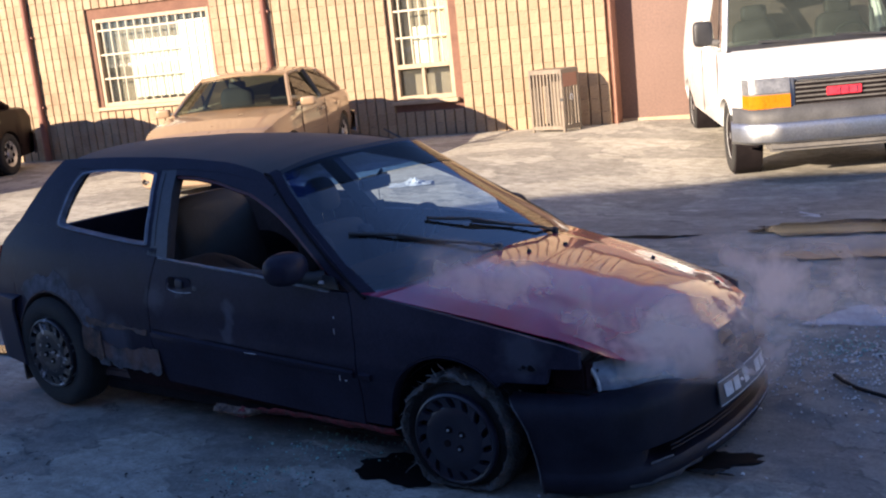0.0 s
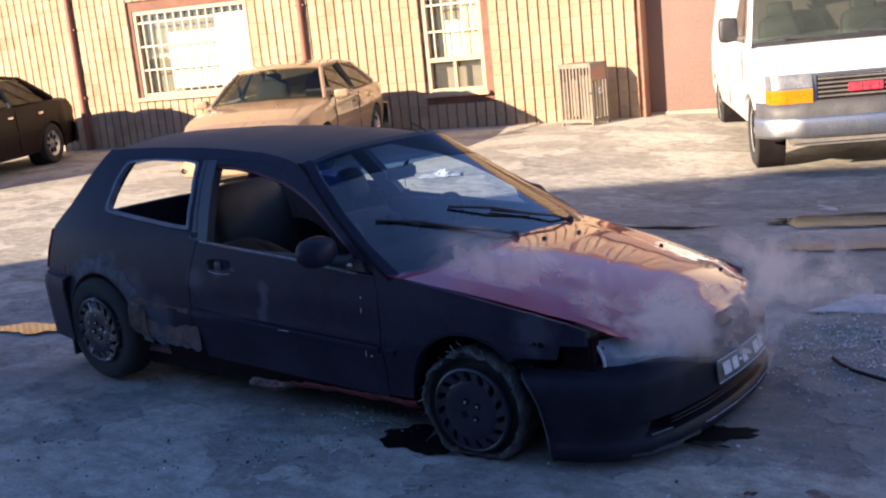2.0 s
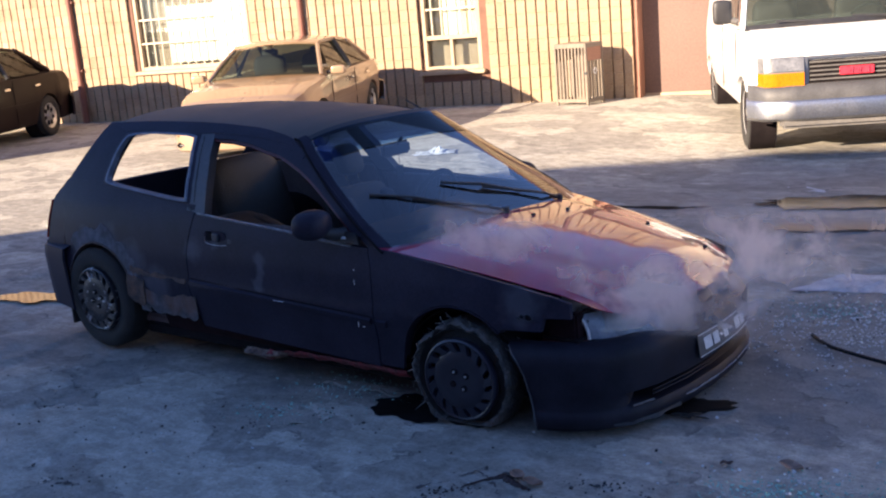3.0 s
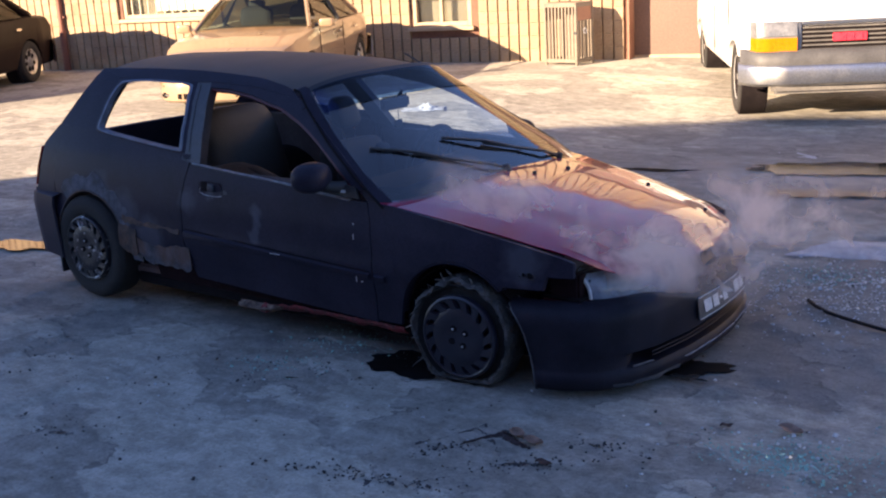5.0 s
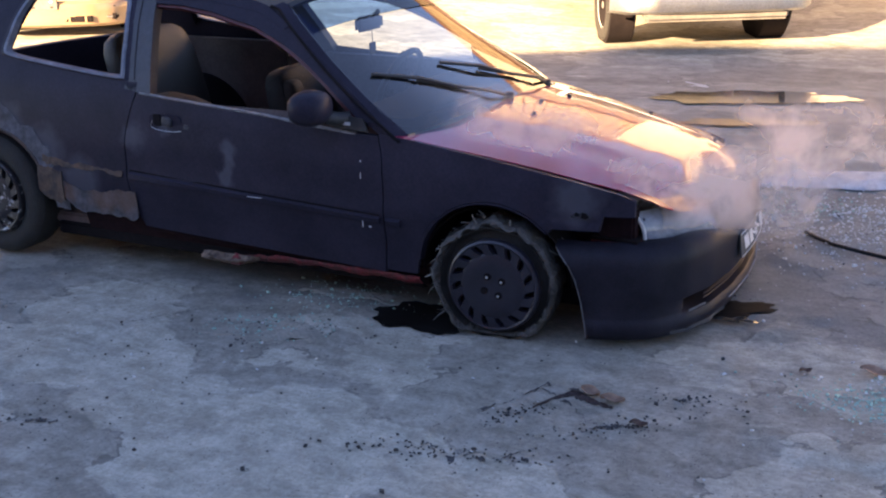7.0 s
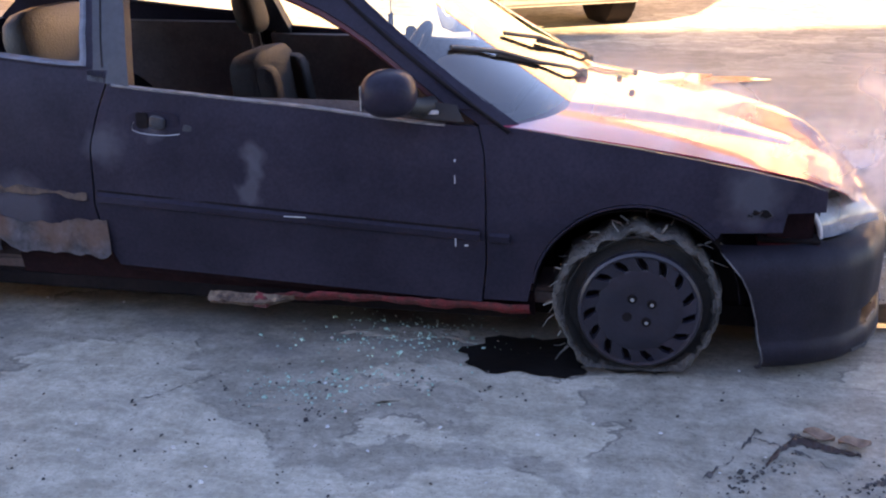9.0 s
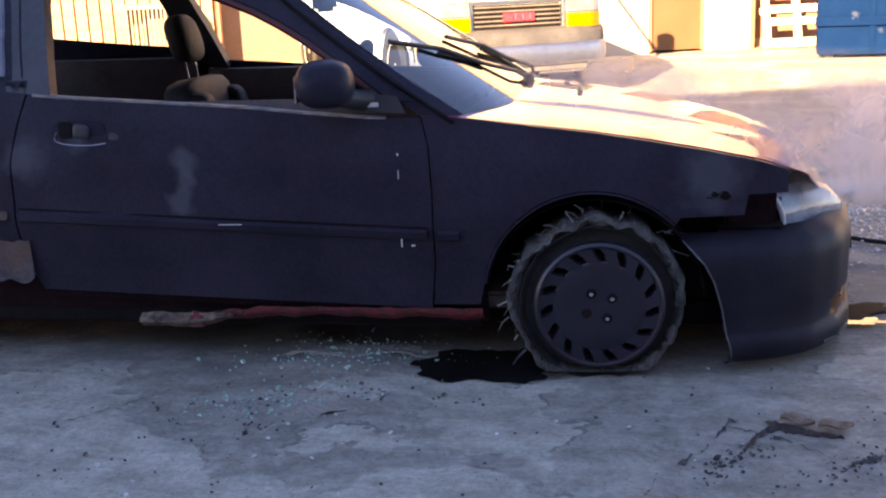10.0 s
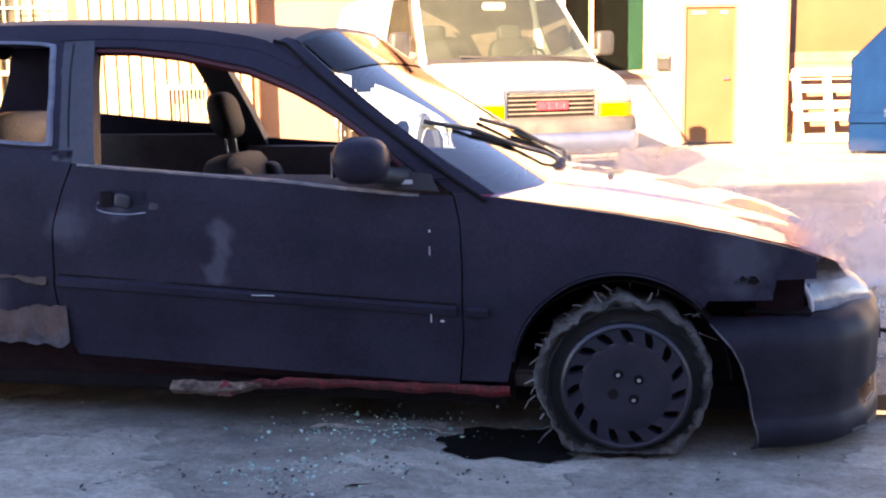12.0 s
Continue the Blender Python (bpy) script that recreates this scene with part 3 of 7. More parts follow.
def office_door():
    d = thing("door_2", "tan steel door, closed, with a lever handle", "door", kind="structure", m=WALL @ pose(6.05, 0, -0.07))
    part("door_leaf", boxes((0.05, 0.78, 0.05, 0.1, 0.01, 1.95), bevel=0.004), M["orange_door"], d)
    part("door_frame", boxes((0, 0.05, 0.0, 0.16, 0, 2.0), (0.78, 0.83, 0.0, 0.16, 0, 2.0), (0.05, 0.78, 0.0, 0.16, 1.95, 2.0), bevel=0.004), M["frame_brown"], d)
    part("door_handle", tube([(0.70, 0.05, 0.93), (0.70, 0.0, 0.93), (0.61, 0.0, 0.93)], 0.011), M["chrome"], d, "chrome lever")
    for x in (0.2, 0.3, 0.62):
        part("label_strip", boxes((x - 0.05, x + 0.05, 0.046, 0.05, 1.86, 1.89)), M["paper"], d)


office_door()
mail = thing("mailbox", "dark metal letter box on the cream wall", "letter box", m=WALL @ pose(5.66, 0, 1.0))
part("box_body", boxes((0, 0.18, -0.1, 0, 0, 0.24), bevel=0.012), M["plastic"], mail)
part("flap", boxes((0.01, 0.17, -0.115, -0.1, 0.16, 0.22), bevel=0.004), M["grey_trim"], mail)
pipe_label = "rusty brown downpipe fixed to the brick wall"
for u in (-10.52, -5.72):
    dp = thing("downpipe", pipe_label, "downpipe", "downpipes on the wall", m=WALL @ pose(u, -0.055, 0))
    part("pipe", tube([(0, 0, 0.05), (0, 0, 1.0), (0, 0, WALL_TOP)], 0.052, 12), M["pipe"], dp)
    part("boot", tube([(0, 0, -0.02), (0, 0, 0.3), (0, 0, 0.75)], 0.066, 12), M["pipe"], dp)
    for z in (0.95, 2.2, 3.4):
        part("bracket", boxes((-0.08, 0.08, -0.01, 0.055, z, z + 0.04), bevel=0.004), M["pipe"], dp)

# ---- workshop behind the camera, whose roof shades the yard ----
def workshop():
    outline = [(-8.0, 3.0), (-6.5, 3.62), (-5.4, 4.25), (-4.6, 4.95), (-3.6, 5.65), (-2.25, 6.08), (-2.0, 6.13), (0.7, 6.36), (3.4, 6.56), (10.0, 6.95), (28.0, 7.25)]
    rows = []
    reach = math.tan(radians(17.0))
    for x, h in [(a - 3.4 + (0.25 - SUN_SIDE) * b / reach, b * math.tan(radians(SUN_ELEV)) / reach) for a, b in outline]:
        rows.append([(x, -13.0, -0.2), (x, -13.0, h), (x, -22.0, h), (x, -22.0, -0.2)])
    bm = bmesh.new()
    vs = grid(bm, rows, True)
    bm.faces.new(vs[0])
    bm.faces.new(vs[-1][::-1])
    ob = part("wall_south", bm, M["mortar"], None, "dark brick workshop with a sloping roof edge")
    tagged(ob, category="building", kind="structure")


workshop()

# ---- the wrecked hatchback ----
car = thing("hatchback_car", "matte black hatchback wreck with crimson bonnet and shredded flat tyre", "car")
BELT = [(-0.44, 0.827), (-0.364, 0.819), (-0.251, 0.81), (-0.067, 0.797), (0.113, 0.784), (0.289, 0.772), (0.462, 0.753), (0.631, 0.738), (0.83, 0.728)]
HOOD_EDGE = [(0.80, 0.738), (0.945, 0.724), (1.108, 0.702), (1.268, 0.682), (1.426, 0.655), (1.581, 0.624), (1.733, 0.586), (1.855, 0.540), (1.95, 0.48)]
TRAIL = [(0.2, -1.84), (0.45, -1.80), (0.612, -1.76), (0.818, -1.67), (0.956, -1.50), (1.235, -1.30)]


def side_y(x, z):
    b = lerp(z, [(0.0, 0.76), (0.15, 0.785), (0.3, 0.805), (0.42, 0.826), (0.455, 0.829), (0.47, 0.822), (0.6, 0.815), (0.72, 0.795), (0.82, 0.77), (0.95, 0.715), (1.1, 0.635), (1.2, 0.565), (1.26, 0.50)])
    if x > 1.2:
        b *= 1 - 0.22 * ((x - 1.2) / 0.85) ** 2
    if x < -1.1:
        b *= 1 - 0.10 * ((-x - 1.1) / 0.85) ** 2
    return b


def arch(x, cx, cz, r):
    d = r * r - (x - cx) ** 2
    return cz + math.sqrt(d) if d > 0 else -1


def frange(a, b, n):
    return [a + (b - a) * i / n for i in range(n + 1)]


def skin(name, s, columns, material, label="", thick=0.018, rows=14, parent=None):
    """A body panel: columns of (x, low, high) or of a callable edge, laid on the side's curve."""
    pts = []
    for k in range(rows + 1):
        f = k / rows
        row = []
        for c in columns:
            (xa, za), (xb, zb) = c
            x, z = xa + (xb - xa) * f, za + (zb - za) * f
            row.append((x, s * side_y(x, z), z))
        pts.append(row)
    return part(name, sheet(pts, thick, inward=lambda p: (0, -s, 0)), material, parent or car, label)


def ribbon(name, s, outer, inner, material, label="", n=5, thick=0.03, parent=None, push=0.0):
    """A pillar or rail between two side lines."""
    rows = []
    for k in range(n + 1):
        f = k / n
        row = []
        for (xa, za), (xb, zb) in zip(outer, inner):
            x, z = xa + (xb - xa) * f, za + (zb - za) * f
            row.append((x, s * (side_y(x, z) + push), z))
        rows.append(row)
    return part(name, sheet(rows, thick, inward=lambda p: (0, -s * 0.8, -0.6)), material, parent or car, label)


def dense(line, n):
    """Resample a line of (x, z) evenly by its index."""
    out = []
    for i in range(n + 1):
        t = i / n * (len(line) - 1)
        j = min(int(t), len(line) - 2)
        f = t - j
        out.append((line[j][0] + (line[j + 1][0] - line[j][0]) * f, line[j][1] + (line[j + 1][1] - line[j][1]) * f))
    return out


def cushion(cx, cy, cz, lx, ly, lz, m, p_round=5):
    bm = bmesh.new()
    bmesh.ops.create_cube(bm, size=1)
    bmesh.ops.subdivide_edges(bm, edges=bm.edges[:], cuts=5, use_grid_fill=True)
    for v in bm.verts:
        p = v.co * 2
        k = [math.copysign(abs(c) ** 0.8, c) for c in p]
        d = max(1e-6, (abs(k[0]) ** p_round + abs(k[1]) ** p_round + abs(k[2]) ** p_round) ** (1 / p_round))
        sc = max(abs(k[0]), abs(k[1]), abs(k[2])) / d
        v.co = (k[0] * lx / 2 * sc, k[1] * ly / 2 * sc, k[2] * lz / 2 * sc)
    return moved(bm, Matrix.Translation((cx, cy, cz)) @ m)


ROOF_EDGE = [(-1.32, 1.222), (-0.77, 1.24), (-0.36, 1.232), (0.02, 1.208), (0.24, 1.168)]
WINDOW_TOP = [(-0.388, 1.174), (-0.246, 1.17), (-0.09, 1.151), (0.066, 1.119), (0.144, 1.104), (0.221, 1.076), (0.297, 1.046), (0.373, 1.009), (0.448, 0.967), (0.521, 0.919), (0.72, 0.775)]
DRIP = [(-0.40, 1.212), (-0.259, 1.209), (-0.102, 1.198), (0.052, 1.179), (0.167, 1.159), (0.283, 1.123), (0.361, 1.08), (0.437, 1.033), (0.512, 0.985), (0.62, 0.915), (0.80, 0.782)]

for s in (-1, 1):
    # front wing with its wheel arch
    cols = []
    for x in frange(0.832, 1.80, 90):
        lo = lerp(x, [(0.822, 0.185), (0.95, 0.20), (1.0, 0.2), (1.5, 0.44), (1.69, 0.445), (1.70, 0.50), (1.80, 0.50)])
        if x < 1.0:
            lo = 0.19
        lo = max(lo if not 0.97 < x < 1.55 else 0.19, arch(x, 1.272, 0.212, 0.312))
        if x > 1.50:
            lo = 0.445 if x < 1.69 else 0.50
        cols.append(((x, lo), (x, max(lo + 0.03, lerp(x, HOOD_EDGE)))))
    wing = skin("front_wing", s, cols, M["black"])
    shut = [(0.18, 0.815), (0.32, 0.830), (0.49, 0.8305), (0.65, 0.823), (0.74, 0.801)]
    edge = [[(x, s * side_y(x, z), z) for x in frange(lerp(z, shut), 0.8335, 3)] for z in frange(0.19, 0.736, 14)]
    part("wing_edge", sheet(edge, 0.012, inward=lambda p: (0, -s, 0)), M["black"], wing)
    lip = []
    for a in frange(radians(44), radians(172), 34):
        x, z = 1.272 + 0.31 * math.cos(a), 0.212 + 0.31 * math.sin(a)
        lip.append([(x, s * (side_y(x, z) + 0.004), z), (x, s * (side_y(x, z) - 0.05), z - 0.004)])
    part("arch_lip", sheet(lip, 0.006), M["black"], wing)
    if s < 0:
        for x, z, r, seed in ((1.603, 0.504, 0.012, 2), (1.628, 0.501, 0.018, 5), (1.585, 0.496, 0.007, 9)):
            ring = [(1 + 0.9 * noise.noise(Vector((math.cos(a) * 1.4, math.sin(a) * 1.4, seed)))) * r for a in frange(0, math.tau, 14)]
            torn_edge = [[(x + q * k * math.cos(a), s * (side_y(x, z) + o), z + 0.62 * q * k * math.sin(a)) for q, a in zip(ring, frange(0, math.tau, 14))] for k, o in ((1.22, 0.0045), (1.0, 0.006))]
            part("torn_rim", sheet(torn_edge, 0.002), M["worn_black"], wing, "bare torn rim")
            part("hole", sheet([[(x + q * k * math.cos(a), s * (side_y(x, z) + 0.0055), z + 0.62 * q * k * math.sin(a)) for q, a in zip(ring, frange(0, math.tau, 14))] for k in (0.02, 1.02)], 0.001), M["dark"], wing, "dark torn bolt hole")
    # door skin
    left = [(0.225, -0.392), (0.30, -0.425), (0.45, -0.44), (0.63, -0.442), (0.75, -0.41), (0.83, -0.382)]
    pts = []
    for k in range(23):
        f = k / 22
        row = []
        for i in range(33):
            g = i / 32
            zl = 0.228 + (0.822 - 0.228) * f
            x0 = lerp(zl, left)
            x = x0 + (lerp(0.178 + 0.553 * f, [(0.18, 0.809), (0.32, 0.8245), (0.49, 0.8255), (0.65, 0.8185), (0.74, 0.7965)]) - x0) * g
            lo = lerp(x, [(-0.4, 0.23), (0.815, 0.178)])
            z = lo + (lerp(x, BELT) - lo) * f
            row.append((x, s * side_y(x, z), z))
        pts.append(row)
    door = part("door", sheet(pts, 0.02, inward=lambda p: (0, -s, 0)), M["black"], car)
    belt = [[(x, s * (side_y(x, lerp(x, BELT)) + o), lerp(x, BELT) + dz) for x in frange(-0.37, 0.70, 20)] for o, dz in ((0.003, -0.006), (0.006, 0.0), (-0.008, 0.003))]
    part("belt_trim", sheet(belt, 0.004), M["bare_trim"] if s < 0 else M["plastic"], door, "scuffed bright trim under the window")
    ribbon("window_frame", s, DRIP, WINDOW_TOP, M["black"], parent=door)
    ribbon("window_seal", s, [(x, z) for x, z in WINDOW_TOP], [(x - 0.010, z - 0.015) for x, z in WINDOW_TOP], M["jamb_red"], parent=door, thick=0.02, push=-0.012, n=1)
    part("moulding", sheet([[(x, s * (side_y(x, z) + o), z) for x, z in ((x, lerp(x, [(-0.44, 0.468), (0.87, 0.402)]) + dz) for x in frange(-0.43, 0.81, 14))] for o, dz in ((0.0, -0.018), (0.010, -0.014), (0.013, 0.006), (0.0, 0.014))], 0.002), M["black"], door)
    groove = [[(x, s * (side_y(x, z) + 0.002), z) for x, z in ((x, lerp(x, [(-0.44, 0.468), (0.87, 0.402)]) + dz) for x in frange(-0.43, 0.81, 14))] for dz in (0.016, 0.021)]
    part("moulding_groove", sheet(groove, 0.002), M["dark"], door)
    part("wing_moulding", sheet([[(x, s * (side_y(x, z) + o), z) for x, z in ((x, lerp(x, [(-0.44, 0.468), (0.87, 0.402)]) + dz) for x in frange(0.84, 0.90, 4))] for o, dz in ((0.0, -0.018), (0.010, -0.014), (0.013, 0.006), (0.0, 0.014))], 0.002), M["black"], wing)
    # handle in its cup
    hx, hz = -0.225, 0.700
    off = lambda x, z, o: s * (side_y(x, z) + o)
    cup = [[(hx + 0.085 * k * math.copysign(abs(math.cos(a)) ** 0.6, math.cos(a)), off(hx, hz, 0.002 - 0.002 * k), hz + 0.008 + 0.036 * k * math.copysign(abs(math.sin(a)) ** 0.6, math.sin(a))) for a in frange(0, math.tau, 32)] for k in (0.02, 0.6, 1.0)]
    part("handle_cup", sheet(cup, 0.002), M["black"], door)
    part("handle_hole", boxes((hx - 0.056, hx - 0.018, -0.002, 0.002, hz - 0.008, hz + 0.040), bevel=0.004), M["dark"], door, "dark hole where the handle is torn away").location = (0, off(hx, hz, 0.004), 0)
    part("door_handle", cushion(hx + 0.014, off(hx, hz, 0.006), hz + 0.012, 0.050, 0.012, 0.040, pose(0, 0, 0, 0, 10, 0), 4.0), M["worn_black"], door, "bare stub of the door handle")
    part("handle_scrape", cushion(hx + 0.108, off(hx, hz, 0.0), hz - 0.018, 0.030, 0.005, 0.046, pose(0, 0, 0, 0, 14, 0), 5.0), M["worn_black"], door, "scraped paint by the handle")
    rim = [(hx + x, off(hx, hz, 0.004), hz + z) for x, z in ((-0.066, 0.010), (-0.074, -0.006), (-0.072, -0.016), (-0.050, -0.024), (-0.01, -0.029), (0.04, -0.030), (0.085, -0.024))]
    part("handle_edge", tube(rim, 0.0014, 6), M["bumper_chrome"], door, "scraped bright edge")
    if s < 0:
        for x0, x1, z0, z1 in ((0.7355, 0.7385, 0.37, 0.405), (0.765, 0.775, 0.372, 0.377), (0.20, 0.27, 0.438, 0.4405), (0.735, 0.737, 0.565, 0.59), (0.733, 0.737, 0.63, 0.637)):
            part("scratch", boxes((x0, x1, -0.001, 0.001, z0, z1)), M["plate_bar"], door, "bare scratch").location = (0, s * (side_y((x0 + x1) / 2, z0) + 0.0135), 0)
    # door mirror
    part("door_mirror", cushion(0.555, s * (0.875 if s < 0 else 0.83), 0.838 if s < 0 else 0.826, 0.165 if s < 0 else 0.13, 0.20 if s < 0 else 0.16, 0.135 if s < 0 else 0.12, pose(0, 0, 0, 0, 0, s * -12), 2.4), M["black"], door)
    part("mirror_glass", boxes((0.478, 0.483, s * 0.855 - 0.06, s * 0.855 + 0.06, 0.79, 0.865), bevel=0.002), M["silver"], door)
    part("mirror_arm", tube([(0.66, s * 0.765, 0.785), (0.63, s * 0.80, 0.785), (0.585, s * 0.85, 0.80)], 0.028, 12), M["plastic"], door)
    part("arm_mark", boxes((0.648, 0.684, -0.003, 0.003, 0.764, 0.777), bevel=0.002), M["plate_bar"], door, "white sticker by the mirror arm").location = (0, s * (side_y(0.66, 0.77) + 0.018), 0)
    part("sail_panel", sheet([[(x, s * (side_y(x, z) + 0.004), z) for x, z in r] for r in ([(0.60, 0.752), (0.62, 0.75), (0.76, 0.742)], [(0.605, 0.80), (0.64, 0.80), (0.735, 0.79)])], -0.01), M["plastic"], door)
    # rear quarter with its arch
    cols = []
    for x in frange(-1.80, -0.457, 110):
        lo = 0.20 if x > -1.0 else 0.30
        if s < 0 and x > -0.92:
            lo = 0.285 + 0.02 * math.sin(x * 37) + 0.012 * math.sin(x * 91)
        lo = max(lo, arch(x, -1.235, 0.285, 0.333))
        if x < -1.56:
            lo = 0.56
        hi = lerp(x, [(-1.80, 0.50), (-1.765, 0.612), (-1.70, 0.84), (-1.565, 0.95), (-1.2, 0.93), (-0.455, 0.858)])
        cols.append(((x, lo), (x, max(hi, lo + 0.02))))
    quarter = skin("rear_quarter", s, cols, M["black"])
    edge = [[(x, s * side_y(x, z), z) for x in frange(-0.458, lerp(z, left) - 0.007, 3)] for z in frange(0.30 if s < 0 else 0.22, 0.86, 14)]
    part("quarter_edge", sheet(edge, 0.012, inward=lambda p: (0, -s, 0)), M["black"], quarter)
    lip = []
    for a in frange(radians(8), radians(178), 40):
        x, z = -1.235 + 0.331 * math.cos(a), 0.285 + 0.331 * math.sin(a)
        lip.append([(x, s * (side_y(x, z) + 0.005), z), (x, s * (side_y(x, z) - 0.05), z - 0.004)])
    part("arch_lip", sheet(lip, 0.006), M["primer"] if s < 0 else M["black"], quarter, "bare filler round the arch")
    if s < 0:
        rows = []
        for a in frange(radians(-4), radians(128), 44):
            w = 0.085 + 0.05 * noise.fractal(Vector((a * 4, 3, 1)), 0.8, 2, 4)
            rows.append([(x, s * (side_y(x, z) + 0.0025), z) for x, z in ((-1.235 + r * math.cos(a), 0.285 + r * math.sin(a)) for r in (0.334, 0.334 + w * 0.4, 0.334 + w * 0.75, 0.334 + w))])
        part("bare_arch", sheet(rows), M["bare"], quarter, "flaking grey-blue primer round the wheel arch", 60)
    # pillars and rails
    b_out, b_in = dense([(-0.455, 0.83), (-0.474, 1.0), (-0.522, 1.205)], 8), dense([(-0.312, 0.812), (-0.345, 0.99), (-0.395, 1.205)], 8)
    ribbon("centre_pillar", s, b_out, b_in, M["worn_black"], thick=0.05)
    part("pillar_seam", sheet([[(x, s * (side_y(x, z) + 0.002), z) for x, z in r] for r in (dense([(-0.409, 0.87), (-0.464, 1.185)], 6), dense([(-0.405, 0.87), (-0.460, 1.185)], 6))]), M["dark"], car)
    ribbon("rear_pillar", s, dense([(-1.57, 0.94), (-1.455, 1.085), (-1.34, 1.245)], 8), dense([(-1.195, 0.925), (-1.172, 1.04), (-1.11, 1.21)], 8), M["black"], thick=0.04)
    ribbon("roof_rail", s, dense([(-1.34, 1.245), (-0.95, 1.253), (-0.56, 1.25), (-0.36, 1.243), (-0.05, 1.225), (0.17, 1.19), (0.32, 1.112)], 20), dense([(-1.15, 1.205), (-0.95, 1.205), (-0.56, 1.195), (-0.36, 1.20), (-0.05, 1.185), (0.17, 1.153), (0.30, 1.095)], 20), M["black"], thick=0.03, push=0.002)
    loop = [(-0.462, 0.864), (-0.85, 0.90), (-1.165, 0.932), (-1.192, 0.955), (-1.172, 1.07), (-1.135, 1.175), (-1.08, 1.196), (-0.79, 1.203), (-0.53, 1.194), (-0.512, 1.17), (-0.480, 1.02), (-0.460, 0.885)]
    mid_x, mid_z = sum(x for x, z in loop) / len(loop), sum(z for x, z in loop) / len(loop)
    soft = loop
    for _ in range(2):
        soft = [(a[0] * k + b[0] * (1 - k), a[1] * k + b[1] * (1 - k)) for a, b in zip(soft, soft[1:] + soft[:1]) for k in (0.72, 0.28)]
    ring = [[(mid_x + (x - mid_x) * k, s * (side_y(mid_x + (x - mid_x) * k, mid_z + (z - mid_z) * k) + o), mid_z + (z - mid_z) * k) for x, z in line + line[:1]]
            for line, k, o in ((soft, 1.10, -0.004), (soft, 1.02, 0.004), (soft, 0.965, 0.005), (soft, 0.955, -0.03))]
    part("quarter_window_surround", sheet(ring, 0.003), M["black"], car)
    seal = []
    for k, o in ((1.0, 0.006), (0.985, 0.013), (0.945, 0.012), (0.932, -0.02)):
        row = []
        for number, (x, z) in enumerate(soft + soft[:1]):
            tear = 1 + 0.012 * noise.noise(Vector((x * 17, z * 17, k)))
            px, pz = mid_x + (x - mid_x) * k * tear, mid_z + (z - mid_z) * k * tear
            row.append((px, s * (side_y(px, pz) + o), pz))
        seal.append(row)
    part("quarter_window_seal", sheet(seal, 0.003), M["seal"], car, "torn pale seal round the empty side window")
    # windscreen pillar
    rows = []
    for f in frange(-0.06, 1.16, 17):
        xo, zo = 0.24 + (0.80 - 0.24) * f, 1.165 + (0.765 - 1.165) * f - 0.012 * math.sin(math.pi * f)
        zo = min(zo, lerp(xo, ROOF_EDGE) - 0.004)
        yo = side_y(xo, zo)
        rows.append([(xo - 0.015, s * yo, zo - 0.02), (xo, s * (yo - 0.004), zo + 0.006), (xo + 0.03 + (0.012 if s > 0 else 0), s * (yo - (0.064 if s > 0 else 0.045)), zo + 0.022)])
    pillar = part("windscreen_pillar", sheet(rows, 0.02), M["black"] if s < 0 else M["polished_black"], car)
    part("pillar_gutter", tube([(x + 0.004, y + s * 0.006, z + 0.004) for x, y, z in (r[1] for r in rows)], 0.006, 6), M["dark"], pillar)
    # sill
    cols = [((x, lerp(x, [(-0.85, 0.20), (0.97, 0.165)]) - 0.05), (x, lerp(x, [(-0.85, 0.27), (0.97, 0.20)]))) for x in frange(-0.80, 0.965, 50)]
    rows = [[(x, s * (side_y(x, 0.25) - 0.055 - 0.03 * k), a[1] + (b[1] - a[1]) * (1 - k)) for a, b in cols for x in (a[0],)] for k in (0, 0.5, 1)]
    # Far sill is carried down to keep light out from under the car.
    if s > 0:
        rows.append([(x, y - 0.01, 0.03) for x, y, z in rows[-1]])
    part("sill", sheet(rows, 0.01), M["sill_dark"], car)

# torn rusty sill strip and loose filler panel on the camera's side
random.seed(5)
rows = [[], [], [], []]
for x in frange(0.07, 0.955, 60):
    n1 = noise.fractal(Vector((x * 7, 0, 3)), 0.7, 2, 5)
    lo = lerp(x, [(-0.06, 0.140), (0.02, 0.118), (0.12, 0.122), (0.25, 0.134), (0.45, 0.142), (0.955, 0.134)]) + 0.005 * n1
    hi = lerp(x, [(-0.06, 0.162), (0.02, 0.160), (0.12, 0.158), (0.3, 0.176), (0.955, 0.176)]) + 0.006 * noise.noise(Vector((x * 23, 5, 1)))
    for k, f in enumerate((0, 0.35, 0.7, 1)):
        rows[k].append((x, -0.786 + 0.007 * n1 - 0.012 * math.sin(math.pi * f) + 0.03 * (1 - f) * (1 if x > 0.12 else -1.2), lo + (hi - lo) * f))
torn = part("torn_sill", sheet(rows, 0.005), M["rust"], car, "torn rusty red sill strip hanging down", 60)
rows = []
for k in range(9):
    f = k / 8
    rows.append([])
    for x in frange(-0.085, 0.20, 34):
        n1 = noise.fractal(Vector((x * 16, f * 2.2, 8)), 0.7, 2, 4)
        body = max(0.0, min(1.0, (0.20 - x) / 0.10))
        rows[-1].append((x + 0.012 * n1, -0.792 - 0.030 * body * math.sin(math.pi * f) - 0.014 * n1, 0.158 - (0.014 + 0.030 * body) * f + 0.010 * n1))
part("curled_end", sheet(rows, 0.003), M["curl"], torn, "crumpled bare end of the sill", 60)
